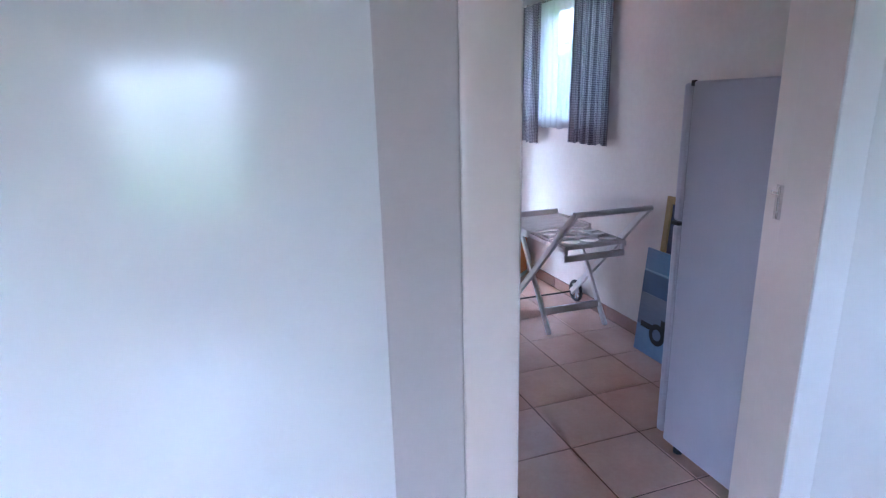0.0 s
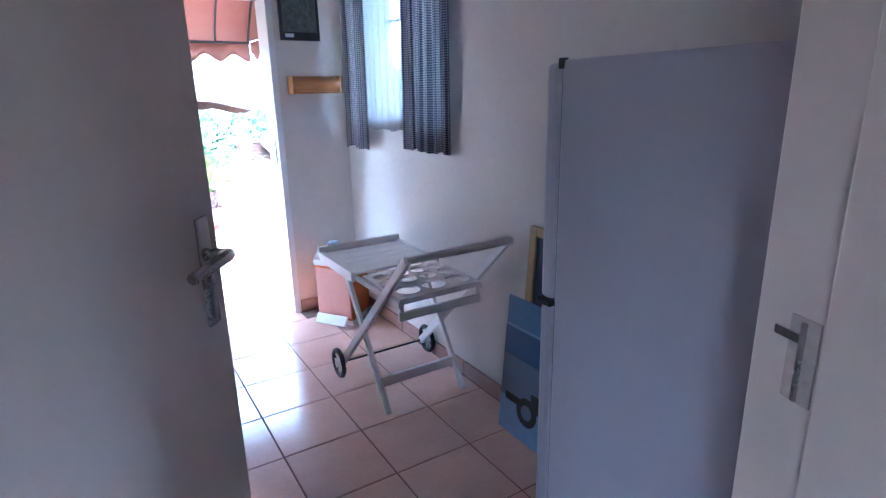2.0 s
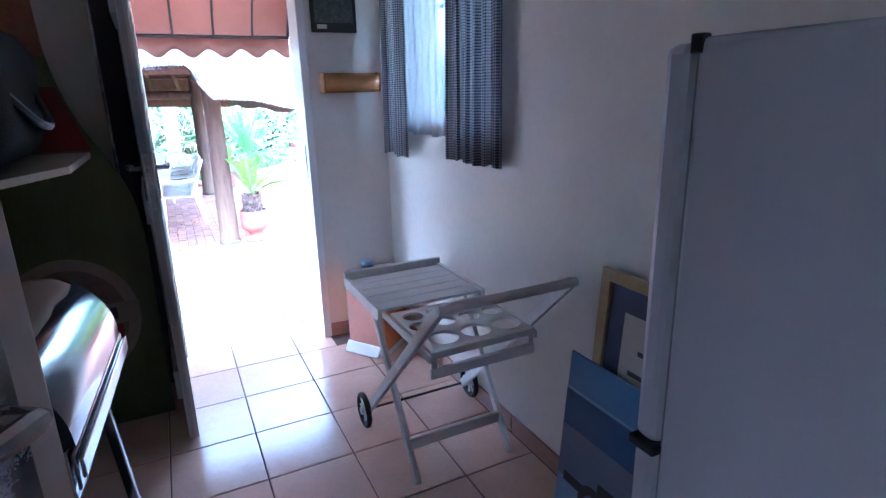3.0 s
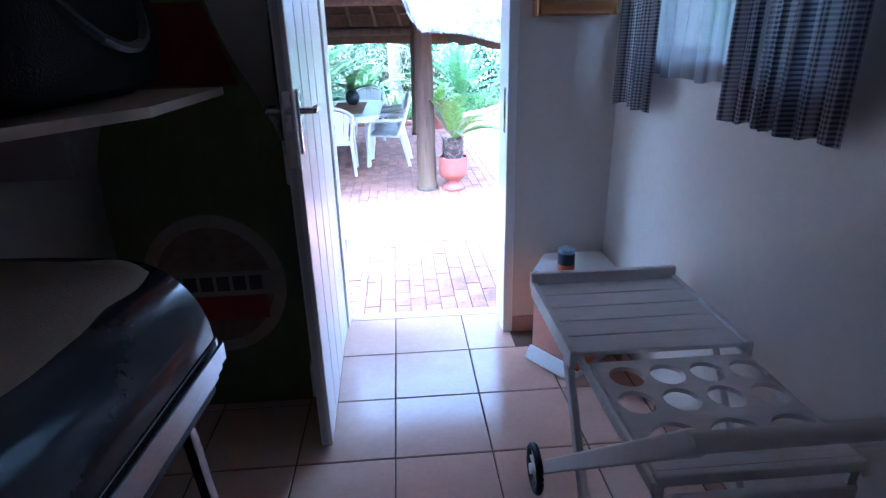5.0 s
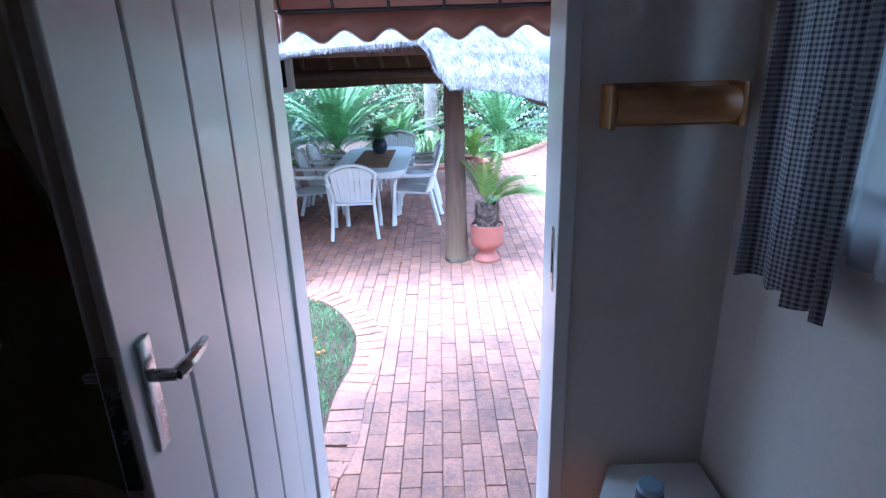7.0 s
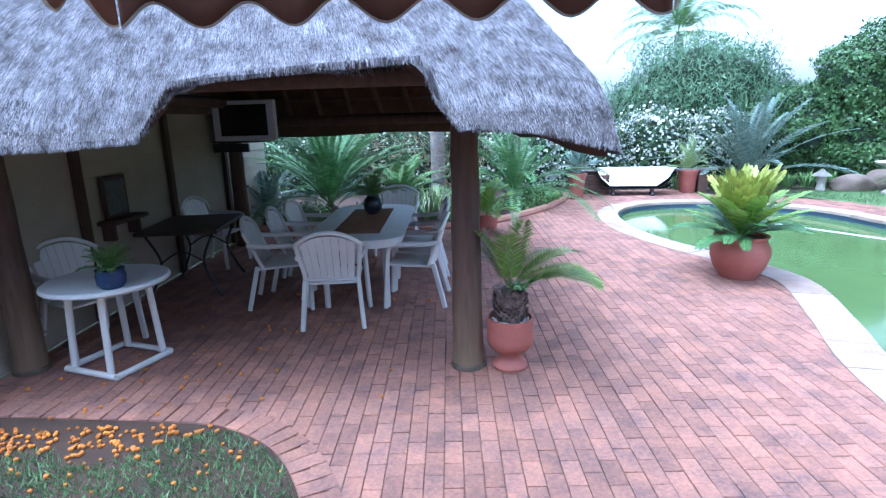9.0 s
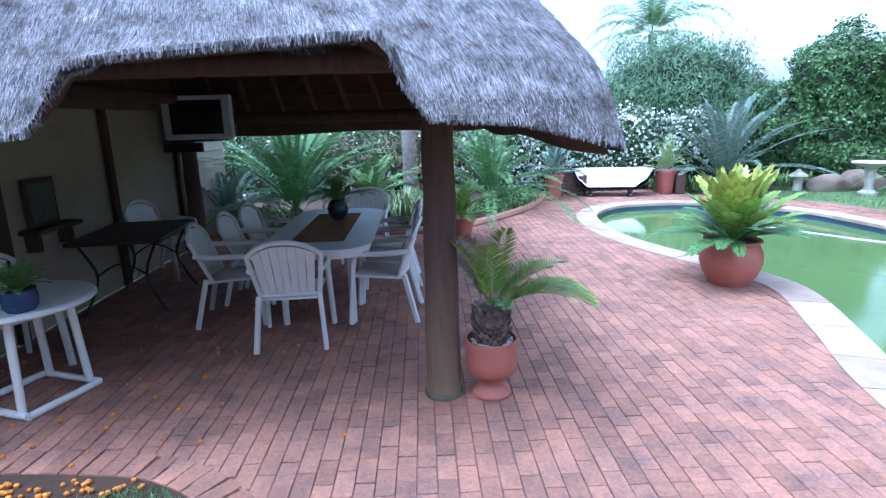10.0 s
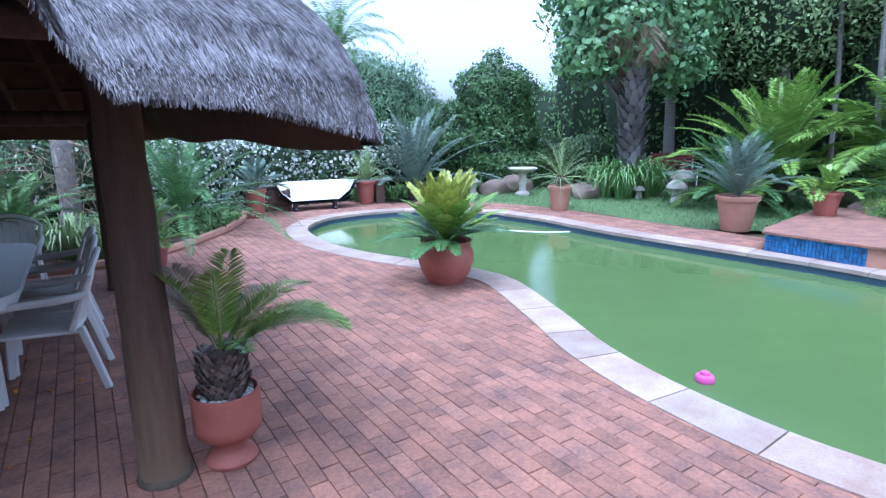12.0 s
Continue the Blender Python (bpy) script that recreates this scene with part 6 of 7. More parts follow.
def planter(name, at, r, h, label, material, pm, L, count, pairs, ll, lw, seed, rises=(82, 64, 44, 22), droop=45, sweep=0.5, stem=0.05):
    p = thing(name, at, label, "potted plant")
    pot(p, [(0, 0), (r * 0.68, 0), (r * 0.72, h * 0.04), (r * 0.93, h * 0.86), (r * 1.04, h * 0.87), (r * 1.06, h * 0.98), (r * 0.98, h), (r * 0.88, h * 0.97), (r * 0.86, h * 0.9), (0, h * 0.9)], material)
    part("soil", lathe(bmesh.new(), [(0, h * 0.91), (r * 0.87, h * 0.91), (0, h * 0.93)], 18), M_SOIL, p)
    if stem > 0.06:
        part("trunk", lathe(bmesh.new(), [(0, h * 0.88), (r * 0.4, h * 0.88), (r * 0.42, h + stem * 0.5), (r * 0.25, h + stem), (0, h + stem)], 12), M_TRUNK, p)
    crown(p, [frond_mesh("frond", L * (0.85 + 0.06 * i), q, droop * (0.8 + 0.25 * i), pairs, ll, lw, pm, sweep=sweep, seed=seed + i) for i, q in enumerate(rises)], count, h * 0.95 + max(stem - 0.05, 0), seed)
    return p


planter("potted_fern", (6.9, 17.35, G), 0.23, 0.52, "fern-like cycad in a straight terracotta pot beside the bath", M_TERRA, M_LEAFP, 0.95, 22, 30, 0.13, 0.018, 201)
planter("potted_plant", (4.24, 16.75, G), 0.20, 0.56, "grey-leaved plant in a terracotta pot at the kerb", M_TERRA, M_FERNB, 0.7, 14, 8, 0.28, 0.12, 205, sweep=0.9)
planter("potted_palm", (9.51, 13.75, G), 0.24, 0.50, "spiky fan palm in a terracotta pot beside the lawn", M_TERRA2, M_LEAFP, 0.95, 44, 10, 0.22, 0.014, 211, rises=(80, 60, 38, 12, -10), droop=35, sweep=1.25, stem=0.22)
planter("potted_cycad", (10.05, 10.4, G), 0.31, 0.56, "blue-green cycad in a large pale terracotta pot", M_TERRA2, M_FERNB, 1.08, 50, 34, 0.13, 0.02, 221, rises=(88, 79, 68, 56, 40), droop=30)
planter("potted_plant", (10.9, 9.5, G + 0.265), 0.20, 0.36, "leafy plant in a terracotta pot on the raised ledge", M_TERRA, M_FERNL, 0.5, 18, 10, 0.16, 0.06, 231, sweep=0.8)
cycad("cycad", (8.35, 17.6, G), "large blue cycad with stiff upright fronds by the pool", M_FERNB, 2.35, 34, 0.25, pairs=44, ll=0.19, lw=0.024, seed=241, rises=(78, 62, 46, 28), droop=30, stem_r=0.2)
for k in range(9):
    blades("strap_plant", (6.9 + 0.42 * k, 17.75 - 0.1 * math.sin(k), G), 60, 0.42, 0.03, M_LEAFM, "clump of strap leaves along the pool border", "plant", seed=250 + k, spread=0.14)
bush("feathery_shrub", [(8.6, 20.8, 2.0, 2.2, 1.4, 1.6), (7.4, 20.9, 1.4, 1.6, 1.2, 1.5), (9.9, 20.8, 1.4, 1.5, 1.2, 1.5), (8.6, 20.6, 0.6, 2.8, 1.2, 1.2)], 60000, 0.17, M_FEATHER, "pale feathery evergreen shrub, rounded and tall", "shrub", seed=261, aspect=0.2, shrink=0.75, hang=0.8)
bush("clipped_hedge", [(11.5, 18.4, 2.05, 1.15, 1.0, 1.25), (11.6, 18.4, 0.8, 1.25, 1.1, 1.2), (10.4, 18.7, 1.0, 0.9, 0.7, 1.1), (11.9, 18.2, 0.3, 1.4, 1.1, 0.8)], 52000, 0.10, M_CREEPER, "dark creeper-covered dome of clipped foliage", "hedge", seed=271, shell=0.86, shrink=0.86)
bush("ivy_hedge", [(9.6, 19.0, 0.7, 1.2, 0.6, 1.0), (13.6, 18.6, 0.3, 1.3, 0.7, 0.9), (15.4, 18.3, 0.3, 1.3, 0.7, 0.9)], 26000, 0.10, M_LEAFD, "low dark hedge along the back of the garden", "hedge", seed=272, shell=0.75, shrink=0.85)
# feathery palm against the sky
fp = thing("palm_tree", (9.3, 24.5, G), "tall feathery palm behind the hedges against the sky", "palm tree")
part("trunk", tube(bmesh.new(), [(0.05 * math.sin(k), 0, 0.48 * k) for k in range(10)], [0.2 - 0.006 * k for k in range(10)], 12), M_BARK, fp, smooth=True)
crown(fp, [frond_mesh("frond", 2.7, r, d, 46, 0.42, 0.03, M_LEAFM, seed=280 + r, sweep=0.5, vee=-0.25) for r, d in ((82, 75), (62, 100), (40, 110), (12, 90))], 34, 4.3, 43)
# stone things on the lawn
M_STONE = mat("weathered_stone", (0.50, 0.46, 0.41), (0.36, 0.32, 0.28), 0.85, 6, 60, 0.3, 50)
M_ROCK = mat("brown_rock", (0.24, 0.18, 0.14), (0.15, 0.11, 0.09), 0.85, 3, 40, 0.5, 20)
bb = thing("bird_bath", (10.67, 16.2, G), "pale cast-stone bird bath on a turned pedestal", "bird bath")
part("pedestal", lathe(bmesh.new(), [(0, 0), (0.18, 0), (0.18, 0.05), (0.10, 0.10), (0.075, 0.2), (0.11, 0.32), (0.08, 0.42), (0.11, 0.52), (0.12, 0.56), (0, 0.56)], 18), M_STONE, bb, smooth=True)
part("bowl", lathe(bmesh.new(), [(0, 0.561), (0.16, 0.561), (0.33, 0.62), (0.36, 0.66), (0.34, 0.68), (0.28, 0.65), (0, 0.61)], 24), M_STONE, bb, smooth=True)
ln = thing("stone_lantern", (9.75, 17.05, G), "small grey stone lantern in the border", "lantern")
part("stem", lathe(bmesh.new(), [(0, 0), (0.10, 0), (0.08, 0.15), (0.1, 0.22), (0.1, 0.32), (0, 0.32)], 12), M_STONE, ln)
part("cap", lathe(bmesh.new(), [(0, 0.321), (0.20, 0.321), (0.17, 0.36), (0.07, 0.42), (0.03, 0.47), (0, 0.48)], 8), M_STONE, ln)
for x, yy, h, r in ((12.2, 13.9, 0.30, 0.14), (12.15, 12.9, 0.50, 0.21), (12.95, 13.3, 0.66, 0.28)):
    m = thing("stone_mushroom", (x, yy, G), "pale stone mushroom ornament standing on the lawn", "garden ornament", "stone mushrooms")
    part("stem", lathe(bmesh.new(), [(0, 0), (r * 0.55, 0), (r * 0.45, h * 0.35), (r * 0.38, h * 0.66), (0, h * 0.66)], 14), M_STONE, m, smooth=True)
    part("cap", lathe(bmesh.new(), [(0, h * 0.66), (r * 0.9, h * 0.60), (r, h * 0.66), (r * 0.86, h * 0.82), (r * 0.5, h * 0.96), (0, h)], 18), M_STONE, m, smooth=True)
for x, yy, s in ((11.55, 14.85, (0.50, 0.35, 0.26)), (12.05, 14.6, (0.3, 0.25, 0.16)), (10.4, 17.0, (0.5, 0.35, 0.25)), (11.2, 17.1, (0.5, 0.4, 0.3)), (12.2, 9.2, (0.5, 0.5, 0.3)), (10.5, 8.0, (0.45, 0.4, 0.3)), (11.0, 7.4, (0.6, 0.5, 0.4))):
    bm = bmesh.new()
    bmesh.ops.create_icosphere(bm, subdivisions=3, radius=1.0)
    for v in bm.verts:
        k = 1 + 0.25 * noise.noise(v.co * 1.4 + Vector((x, yy, 0)))
        v.co = Vector((v.co.x * s[0] * k, v.co.y * s[1] * k, v.co.z * s[2] * k + s[2] * 0.5))
    ob = tagged(part("garden_rock", bm, M_ROCK, smooth=True), "rounded brown garden rock", "rock")
    ob.location = (x, yy, G - 0.02)
# red bench far back
be = thing("garden_bench", (15.4, 15.2, G), "red painted garden bench with white iron ends", "bench", turn=-40)
M_RED = mat("bench_red", (0.25, 0.05, 0.04), None, 0.5, 6, 60, 0.1)
for k in range(4):
    part("slat", box(bmesh.new(), (-0.6, -0.2 + 0.1 * k, 0.42), (0.6, -0.12 + 0.1 * k, 0.445), 0.004), M_RED, be)
    part("slat", box(bmesh.new(), (-0.6, 0.24, 0.50 + 0.1 * k), (0.6, 0.262, 0.58 + 0.1 * k), 0.004), M_RED, be)
for x in (-0.58, 0.56):
    part("iron_end", tube(bmesh.new(), spline([(x, -0.22, 0), (x, -0.2, 0.41), (x, 0.0, 0.40), (x, 0.22, 0.41), (x, 0.275, 0.9)], 4), 0.02, 6), M_WHITE, be)
# tree with leathery leaves, and the shaggy palm under it
bush("broadleaf_tree", [(12.6, 14.9, 3.6, 1.7, 1.6, 1.1), (11.5, 15.0, 2.9, 0.8, 0.8, 0.6), (13.6, 14.3, 2.9, 1.1, 1.0, 0.8), (12.4, 15.4, 4.6, 1.6, 1.5, 1.0), (14.4, 14.6, 4.2, 1.4, 1.4, 1.2)], 11000, 0.19, M_BIGLEAF, "tree with large glossy leathery leaves in rosettes", "tree", seed=291, core=False, aspect=0.62, shell=0.35, trunk=[([(12.9, 14.9, G), (12.85, 14.9, 1.0), (12.6, 14.9, 2.2), (12.5, 15.0, 3.6)], 0.16, 0.09, M_BARK), ([(12.7, 14.9, 1.5), (13.2, 14.6, 2.3), (13.7, 14.3, 3.0)], 0.09, 0.04, M_BARK), ([(12.6, 14.9, 2.0), (12.0, 15.0, 2.6), (11.5, 15.0, 3.0)], 0.08, 0.03, M_BARK)])
sp2 = thing("shaggy_palm", (12.35, 14.3, G), "palm with grey shaggy leaf bases and dry hanging fronds", "palm tree")
part("trunk", tube(bmesh.new(), [(0, 0, 0.46 * k) for k in range(11)], [0.2] * 11, 12), M_TRUNK, sp2, smooth=True)
boots(sp2, 0.2, 0.3, 3.3, 150, leafmat("grey_boot", (0.24, 0.22, 0.23), (0.12, 0.10, 0.10), sss=0.05), 5, 0.26)
crown(sp2, [frond_mesh("frond", 1.7, r, 70, 34, 0.7, 0.035, m, seed=300 + i, sweep=0.9, bare=0.5) for i, (r, m) in enumerate(((60, M_LEAFM), (20, M_LEAFM), (-35, M_DRY), (-60, M_DRY)))], 34, 4.55, 47)
for x, yy, s in ((12.0, 14.2, 1), (12.7, 14.0, 2), (11.8, 14.6, 3), (12.9, 14.6, 4)):
    blades("strap_plant", (x, yy, G), 140, 1.15, 0.035, M_LEAFM, "clump of broad strap leaves round the palm", "plant", seed=310 + s, spread=0.25, lean=0.85)
# cycads and palms on the right side
cycad("cycad", (13.2, 11.4, G), "very large yellow-green cycad behind the pale pot", M_FERNL, 2.5, 46, 0.5, pairs=52, ll=0.26, lw=0.03, seed=321, rises=(84, 70, 54, 34, 12), droop=40, stem_r=0.25)
cycad("cycad", (12.1, 11.6, G), "dark cycad with arching fronds near the mushrooms", M_FERN, 1.7, 30, 0.3, pairs=44, ll=0.2, lw=0.022, seed=331, rises=(70, 50, 30, 12), droop=45, stem_r=0.2)
cycad("palm_clump", (14.6, 9.6, G), "clump of arching feather palms", M_FERNL, 3.2, 30, 0.4, pairs=56, ll=0.42, lw=0.035, seed=341, rises=(82, 68, 52, 34), droop=75, stem_r=0.15, category="palm tree", vee=-0.1)
cycad("palm_clump", (13.6, 8.0, G), "clump of arching feather palms with slim stems", M_LEAFM, 3.0, 26, 0.6, pairs=52, ll=0.36, lw=0.03, seed=351, rises=(82, 66, 50, 30), droop=80, stem_r=0.12, category="palm tree", vee=-0.1)
cycad("palm_clump", (12.3, 8.6, G), "dark feathery palm beside the raised ledge", M_FERN, 1.9, 26, 0.25, pairs=44, ll=0.26, lw=0.025, seed=361, rises=(80, 60, 40, 20), droop=60, category="palm tree")
for k, (x, yy) in enumerate(((15.2, 10.4), (14.4, 8.6), (15.0, 7.4), (16.2, 11.6))):
    t = thing("slim_palm", (x, yy, G), "slim ringed palm stem with a high feathery crown", "palm tree", "slim palms")
    part("trunk", tube(bmesh.new(), [(0.04 * math.sin(q + k), 0.03 * q, 0.55 * q) for q in range(10)], 0.06, 8), M_BARK, t, smooth=True)
    crown(t, [frond_mesh("frond", 1.9, r, 90, 40, 0.34, 0.03, M_LEAFM, seed=370 + r + k) for r in (78, 55, 30)], 10, 4.9, 50 + k)
bush("feathery_groundcover", [(11.3, 7.9, G + 0.35, 0.7, 0.6, 0.4), (10.6, 7.3, G + 0.3, 0.6, 0.5, 0.4), (11.6, 8.7, G + 0.25, 0.4, 0.5, 0.35)], 9000, 0.11, M_FERNL, "soft asparagus fern spilling over the ledge", "fern", seed=381, aspect=0.12, shrink=0.7)
bush("leafy_shrub", [(-4.3, -4.3, 0.15, 1.3, 0.8, 0.75), (-5.2, -3.7, 0.2, 1.0, 0.8, 0.7), (-3.2, -4.8, 0.1, 1.0, 0.8, 0.7)], 9000, 0.12, M_LEAFM, "low green shrubs outside the front room window", "shrub", seed=398, trunk=[([(-4.3, -4.3, G), (-4.3, -4.3, 0.0), (-4.3, -4.3, 0.3)], 0.06, 0.04)])
# added shrub: keeps the open sky from shining straight into the small window
bush("leafy_shrub", [(4.1, 3.0, 1.0, 0.9, 1.3, 1.5), (4.0, 4.3, 1.0, 0.8, 1.0, 1.5), (4.3, 3.6, 1.9, 0.9, 1.6, 0.9)], 12000, 0.12, M_LEAFM, "tall leafy shrub added outside the small window to block sky light", "shrub", seed=399, trunk=[([(4.1, 3.6, G), (4.1, 3.6, 0.6), (4.1, 3.6, 1.4)], 0.08, 0.05)])
# woods that close the garden
WOODS = []
rr = random.Random(5)
for k in range(30):
    a = k / 29
    x = -14 + 16 * a * 2.2 if k < 15 else 8 + 16 * (k - 15) / 14
    yy = 24.5 + rr.uniform(-1, 1.5) if k < 15 else 23 - 18 * (k - 15) / 14 + rr.uniform(-1, 1)
    h = rr.uniform(1.2, 1.9) if k < 17 else rr.uniform(2.6, 3.6)
    WOODS.append((x if k < 15 else 16.5 + rr.uniform(0, 2.5) + (k - 15) * 0.15, yy, h * 0.8, 1.9, 1.7, h * 1.25))
bush("distant_trees", WOODS[:16], 42000, 0.16, M_LEAFM, "belt of trees and shrubs beyond the garden", "trees", seed=391, kind="stuff", shrink=0.86)
bush("distant_trees", WOODS[16:], 50000, 0.16, M_LEAFM, "dense dark trees closing the garden", "trees", seed=392, kind="stuff", shrink=0.86)
bush("broadleaf_tree", [(16.2, 13.2, 4.2, 2.0, 2.0, 2.0), (17.5, 10.6, 4.6, 2.0, 2.0, 2.2), (15.6, 15.6, 4.4, 1.8, 1.6, 1.6), (17.5, 7.5, 4.4, 2.0, 2.0, 2.4)], 36000, 0.13, M_LEAFP, "tall dark broadleaf trees at the garden's side", "tree", seed=395, shrink=0.75, trunk=[([(16.4, 12.8, G), (16.3, 12.9, 2), (16.2, 13.1, 4)], 0.2, 0.1), ([(17.3, 10.4, G), (17.4, 10.5, 2), (17.5, 10.6, 4.4)], 0.2, 0.1), ([(15.7, 15.6, G), (15.6, 15.6, 2), (15.6, 15.6, 4.2)], 0.18, 0.1), ([(17.4, 7.4, G), (17.5, 7.5, 2), (17.5, 7.5, 4.2)], 0.2, 0.1)])

# lawn beyond the pool
lawn_poly = [(9.75, 10.9), (9.75, 12.2), (9.8, 13.3), (9.3, 15.2), (8.6, 16.6), (9.6, 17.0), (13.2, 17.2), (15.5, 14.5), (14.6, 10.8), (11.8, 10.2), (10.5, 9.9)]


def bare(x, yy):
    """Where the bed by the house shows earth."""
    return 0.55 * noise.noise((x * 1.7, yy * 1.7, 2.0)) + 0.9 * (yy - 7.35) - 0.35 * (x + 0.4) > 0.05


def grass(name, poly, count, hgt, material, label, seed, z=G, hole=None):
    rnd = np.random.RandomState(seed)
    xs, ys = [p[0] for p in poly], [p[1] for p in poly]
    P = []
    while len(P) < count:
        x, yy = rnd.uniform(min(xs), max(xs)), rnd.uniform(min(ys), max(ys))
        if inside(x, yy, poly) and not (hole and hole(x, yy)):
            P.append((x, yy, z))
    P = np.array(P)
    n = len(P)
    a = rnd.uniform(0, 6.283, (n, 1))
    w = np.concatenate([np.cos(a), np.sin(a), np.zeros((n, 1))], 1) * rnd.uniform(0.002, 0.005, (n, 1)) * (1 + hgt * 8)
    t = np.concatenate([rnd.normal(0, 0.5, (n, 2)), np.ones((n, 1))], 1) * hgt * rnd.uniform(0.5, 1.2, (n, 1))
    ob = quads(name, np.stack([P - w, P + w, P + t + w * 0.2, P + t - w * 0.2], 1), material)
    return tagged(ob, label, "grass", kind="stuff")


bm = bmesh.new()
bm.faces.new([bm.verts.new((x, yy, G - 0.01)) for x, yy in lawn_poly])
bmesh.ops.triangulate(bm, faces=bm.faces[:])
M_TURF = mat("turf", (0.13, 0.21, 0.07), (0.10, 0.15, 0.06), 0.95, 3, 50, 0.5, 60)
tagged(part("lawn", bm, M_TURF), "green mown lawn beyond the pool", "lawn", kind="structure")
grass("lawn_grass", lawn_poly, 16000, 0.05, M_GRASS, "short green grass of the far lawn", 7)

# grassy bed beside the house, with fallen fruit
LAWN = [(-1.9, 7.88), (-0.9, 7.80), (-0.3, 7.74), (0.05, 7.66), (0.36, 7.46), (0.58, 7.18), (0.74, 6.8), (0.77, 6.4), (0.72, 6.0), (0.72, 5.5), (0.60, 5.12), (0.2, 5.0), (-1.9, 5.0)]
bm = bmesh.new()
bm.faces.new([bm.verts.new((x, yy, G - 0.008)) for x, yy in offset(LAWN[::-1], 0.1)])
bmesh.ops.triangulate(bm, faces=bm.faces[:])
tagged(part("lawn_bed", bm, M_SOIL), "bare earth of the small bed beside the house", "soil", kind="structure")
inner = LAWN
grass("bed_grass", inner, 19000, 0.035, M_GRASS, "patchy green grass of the bed", 8, G - 0.008, bare)
M_FRUIT = mat("orange_fruit", (0.65, 0.26, 0.03), (0.5, 0.16, 0.02), 0.5, 20, 90, 0, vary=0.3, island=True)
rnd = random.Random(12)
bm = bmesh.new()
for k in range(480):
    if k < 400:
        while True:
            x, yy = rnd.uniform(-1.7, 0.6), 5.2 + 2.5 * rnd.random() ** 0.45
            if inside(x, yy, inner) and (bare(x, yy) or rnd.random() < 0.12):
                break
        z = G - 0.008
    else:
        x, yy, z = rnd.gauss(-0.4, 0.9), rnd.uniform(7.8, 10.5), G
        if x > 1.3 or x < -1.8:
            continue
    r = rnd.uniform(0.010, 0.017)
    bmesh.ops.create_icosphere(bm, subdivisions=1, radius=r, matrix=Matrix.Translation((x, yy, z + r * 0.9)))
tagged(part("fallen_fruit", bm, M_FRUIT), "small orange fallen fruit scattered on grass and paving", "fruit", kind="stuff")

# pool edge things
lg = thing("pool_ledge", (0, 0, 0), "raised brick-topped ledge faced with blue mosaic", "ledge", kind="structure")
LEDGE = [(8.9, 9.35), (8.9, 8.2), (9.1, 7.6), (12.2, 8.0), (11.9, 9.9), (9.2, 9.45)]
part("block", slab(bmesh.new(), LEDGE, G - 0.3, G + 0.235), M_TERRA2, lg)
for r in range(13):
    for k in range(26):
        y0 = 8.2 + 1.15 * k / 26
        part("mosaic_tile", box(bmesh.new(), (8.886, y0 + 0.003, G - 0.30 + 0.041 * r), (8.898, y0 + 0.0415, G - 0.263 + 0.041 * r)), M_POOLTILE, lg)
part("capping", slab(bmesh.new(), [(8.86, 9.38), (8.86, 8.17), (9.06, 7.55), (12.2, 7.95), (11.9, 9.95), (9.18, 9.5)], G + 0.236, G + 0.265), M_BRICK, lg)
hs = thing("pool_hose", (0, 0, 0), "white floating pool-cleaner hose on the water", "hose")
part("hose", tube(bmesh.new(), spline([(7.0, 14.2, WATER), (7.25, 13.75, WATER), (7.55, 13.3, WATER), (8.0, 12.65, WATER), (8.5, 12.35, WATER)], 8), 0.013, 8), M_WHITE, hs, smooth=True)
fl = thing("pool_float", (4.94, 7.72, WATER), "pink plastic chlorine float on the water", "pool float")
part("float_body", lathe(bmesh.new(), [(0, -0.04), (0.045, -0.035), (0.066, 0.0), (0.066, 0.03), (0.058, 0.045), (0.034, 0.052), (0.03, 0.07), (0, 0.072)], 20), mat("pink_plastic", (0.72, 0.12, 0.42), (0.6, 0.1, 0.35), 0.35, 6, 60, 0), fl, smooth=True)

# ---- tiles and paving ----
fl0 = bmesh.new()
box(fl0, (-3.9, -3.3, -0.15), (XR, YO - 0.02, -0.003))
floor = tagged(part("floor", fl0, M_GROUT), "terracotta-beige square tiles with dark joints", "floor", kind="structure")
TILE, TXO, TYO = 0.36, 1.205, 4.02
tile_bm = box(bmesh.new(), (-TILE / 2 + 0.0025, -TILE / 2 + 0.0025, -0.01), (TILE / 2 - 0.0025, TILE / 2 - 0.0025, 0.0))
bmesh.ops.bevel(tile_bm, geom=[e for e in tile_bm.edges if e.verts[0].co.z > -0.001 and e.verts[1].co.z > -0.001], offset=0.0025, segments=1, affect="EDGES")
first = part("tile", tile_bm, M_TILE, floor)
placed = False
rooms = ([tuple((askew @ Vector((u, w, 0)))[:2]) for u, w in ((-3.15, -2.65), (2.13, -2.65), (2.13, 1.35), (-3.15, 1.35))], [(XL - 0.15, 0.6), (XR + 0.2, 0.6), (XR + 0.2, 4.5), (XL - 0.15, 4.5)])
for i in range(-14, 3):
    for j in range(-21, 2):
        x, yy = TXO + TILE * (i + 0.5), TYO + TILE * (j + 0.5)
        if not any(inside(x, yy, room) for room in rooms):
            continue
        if x + TILE / 2 > XR + 0.16 or yy > 4.45:
            continue
        if x > XR - TILE / 2:
            s = (XR - 0.012 - (x - TILE / 2)) / TILE
            if s < 0.1:
                continue
        else:
            s = 1.0
        ob = first if not placed else new("tile", first.data)
        placed = True
        ob.parent = floor
        ob.matrix_basis = Matrix.Translation((x - TILE / 2 * (1 - s), yy, 0)) @ Matrix.Diagonal((s, 1, 1, 1))
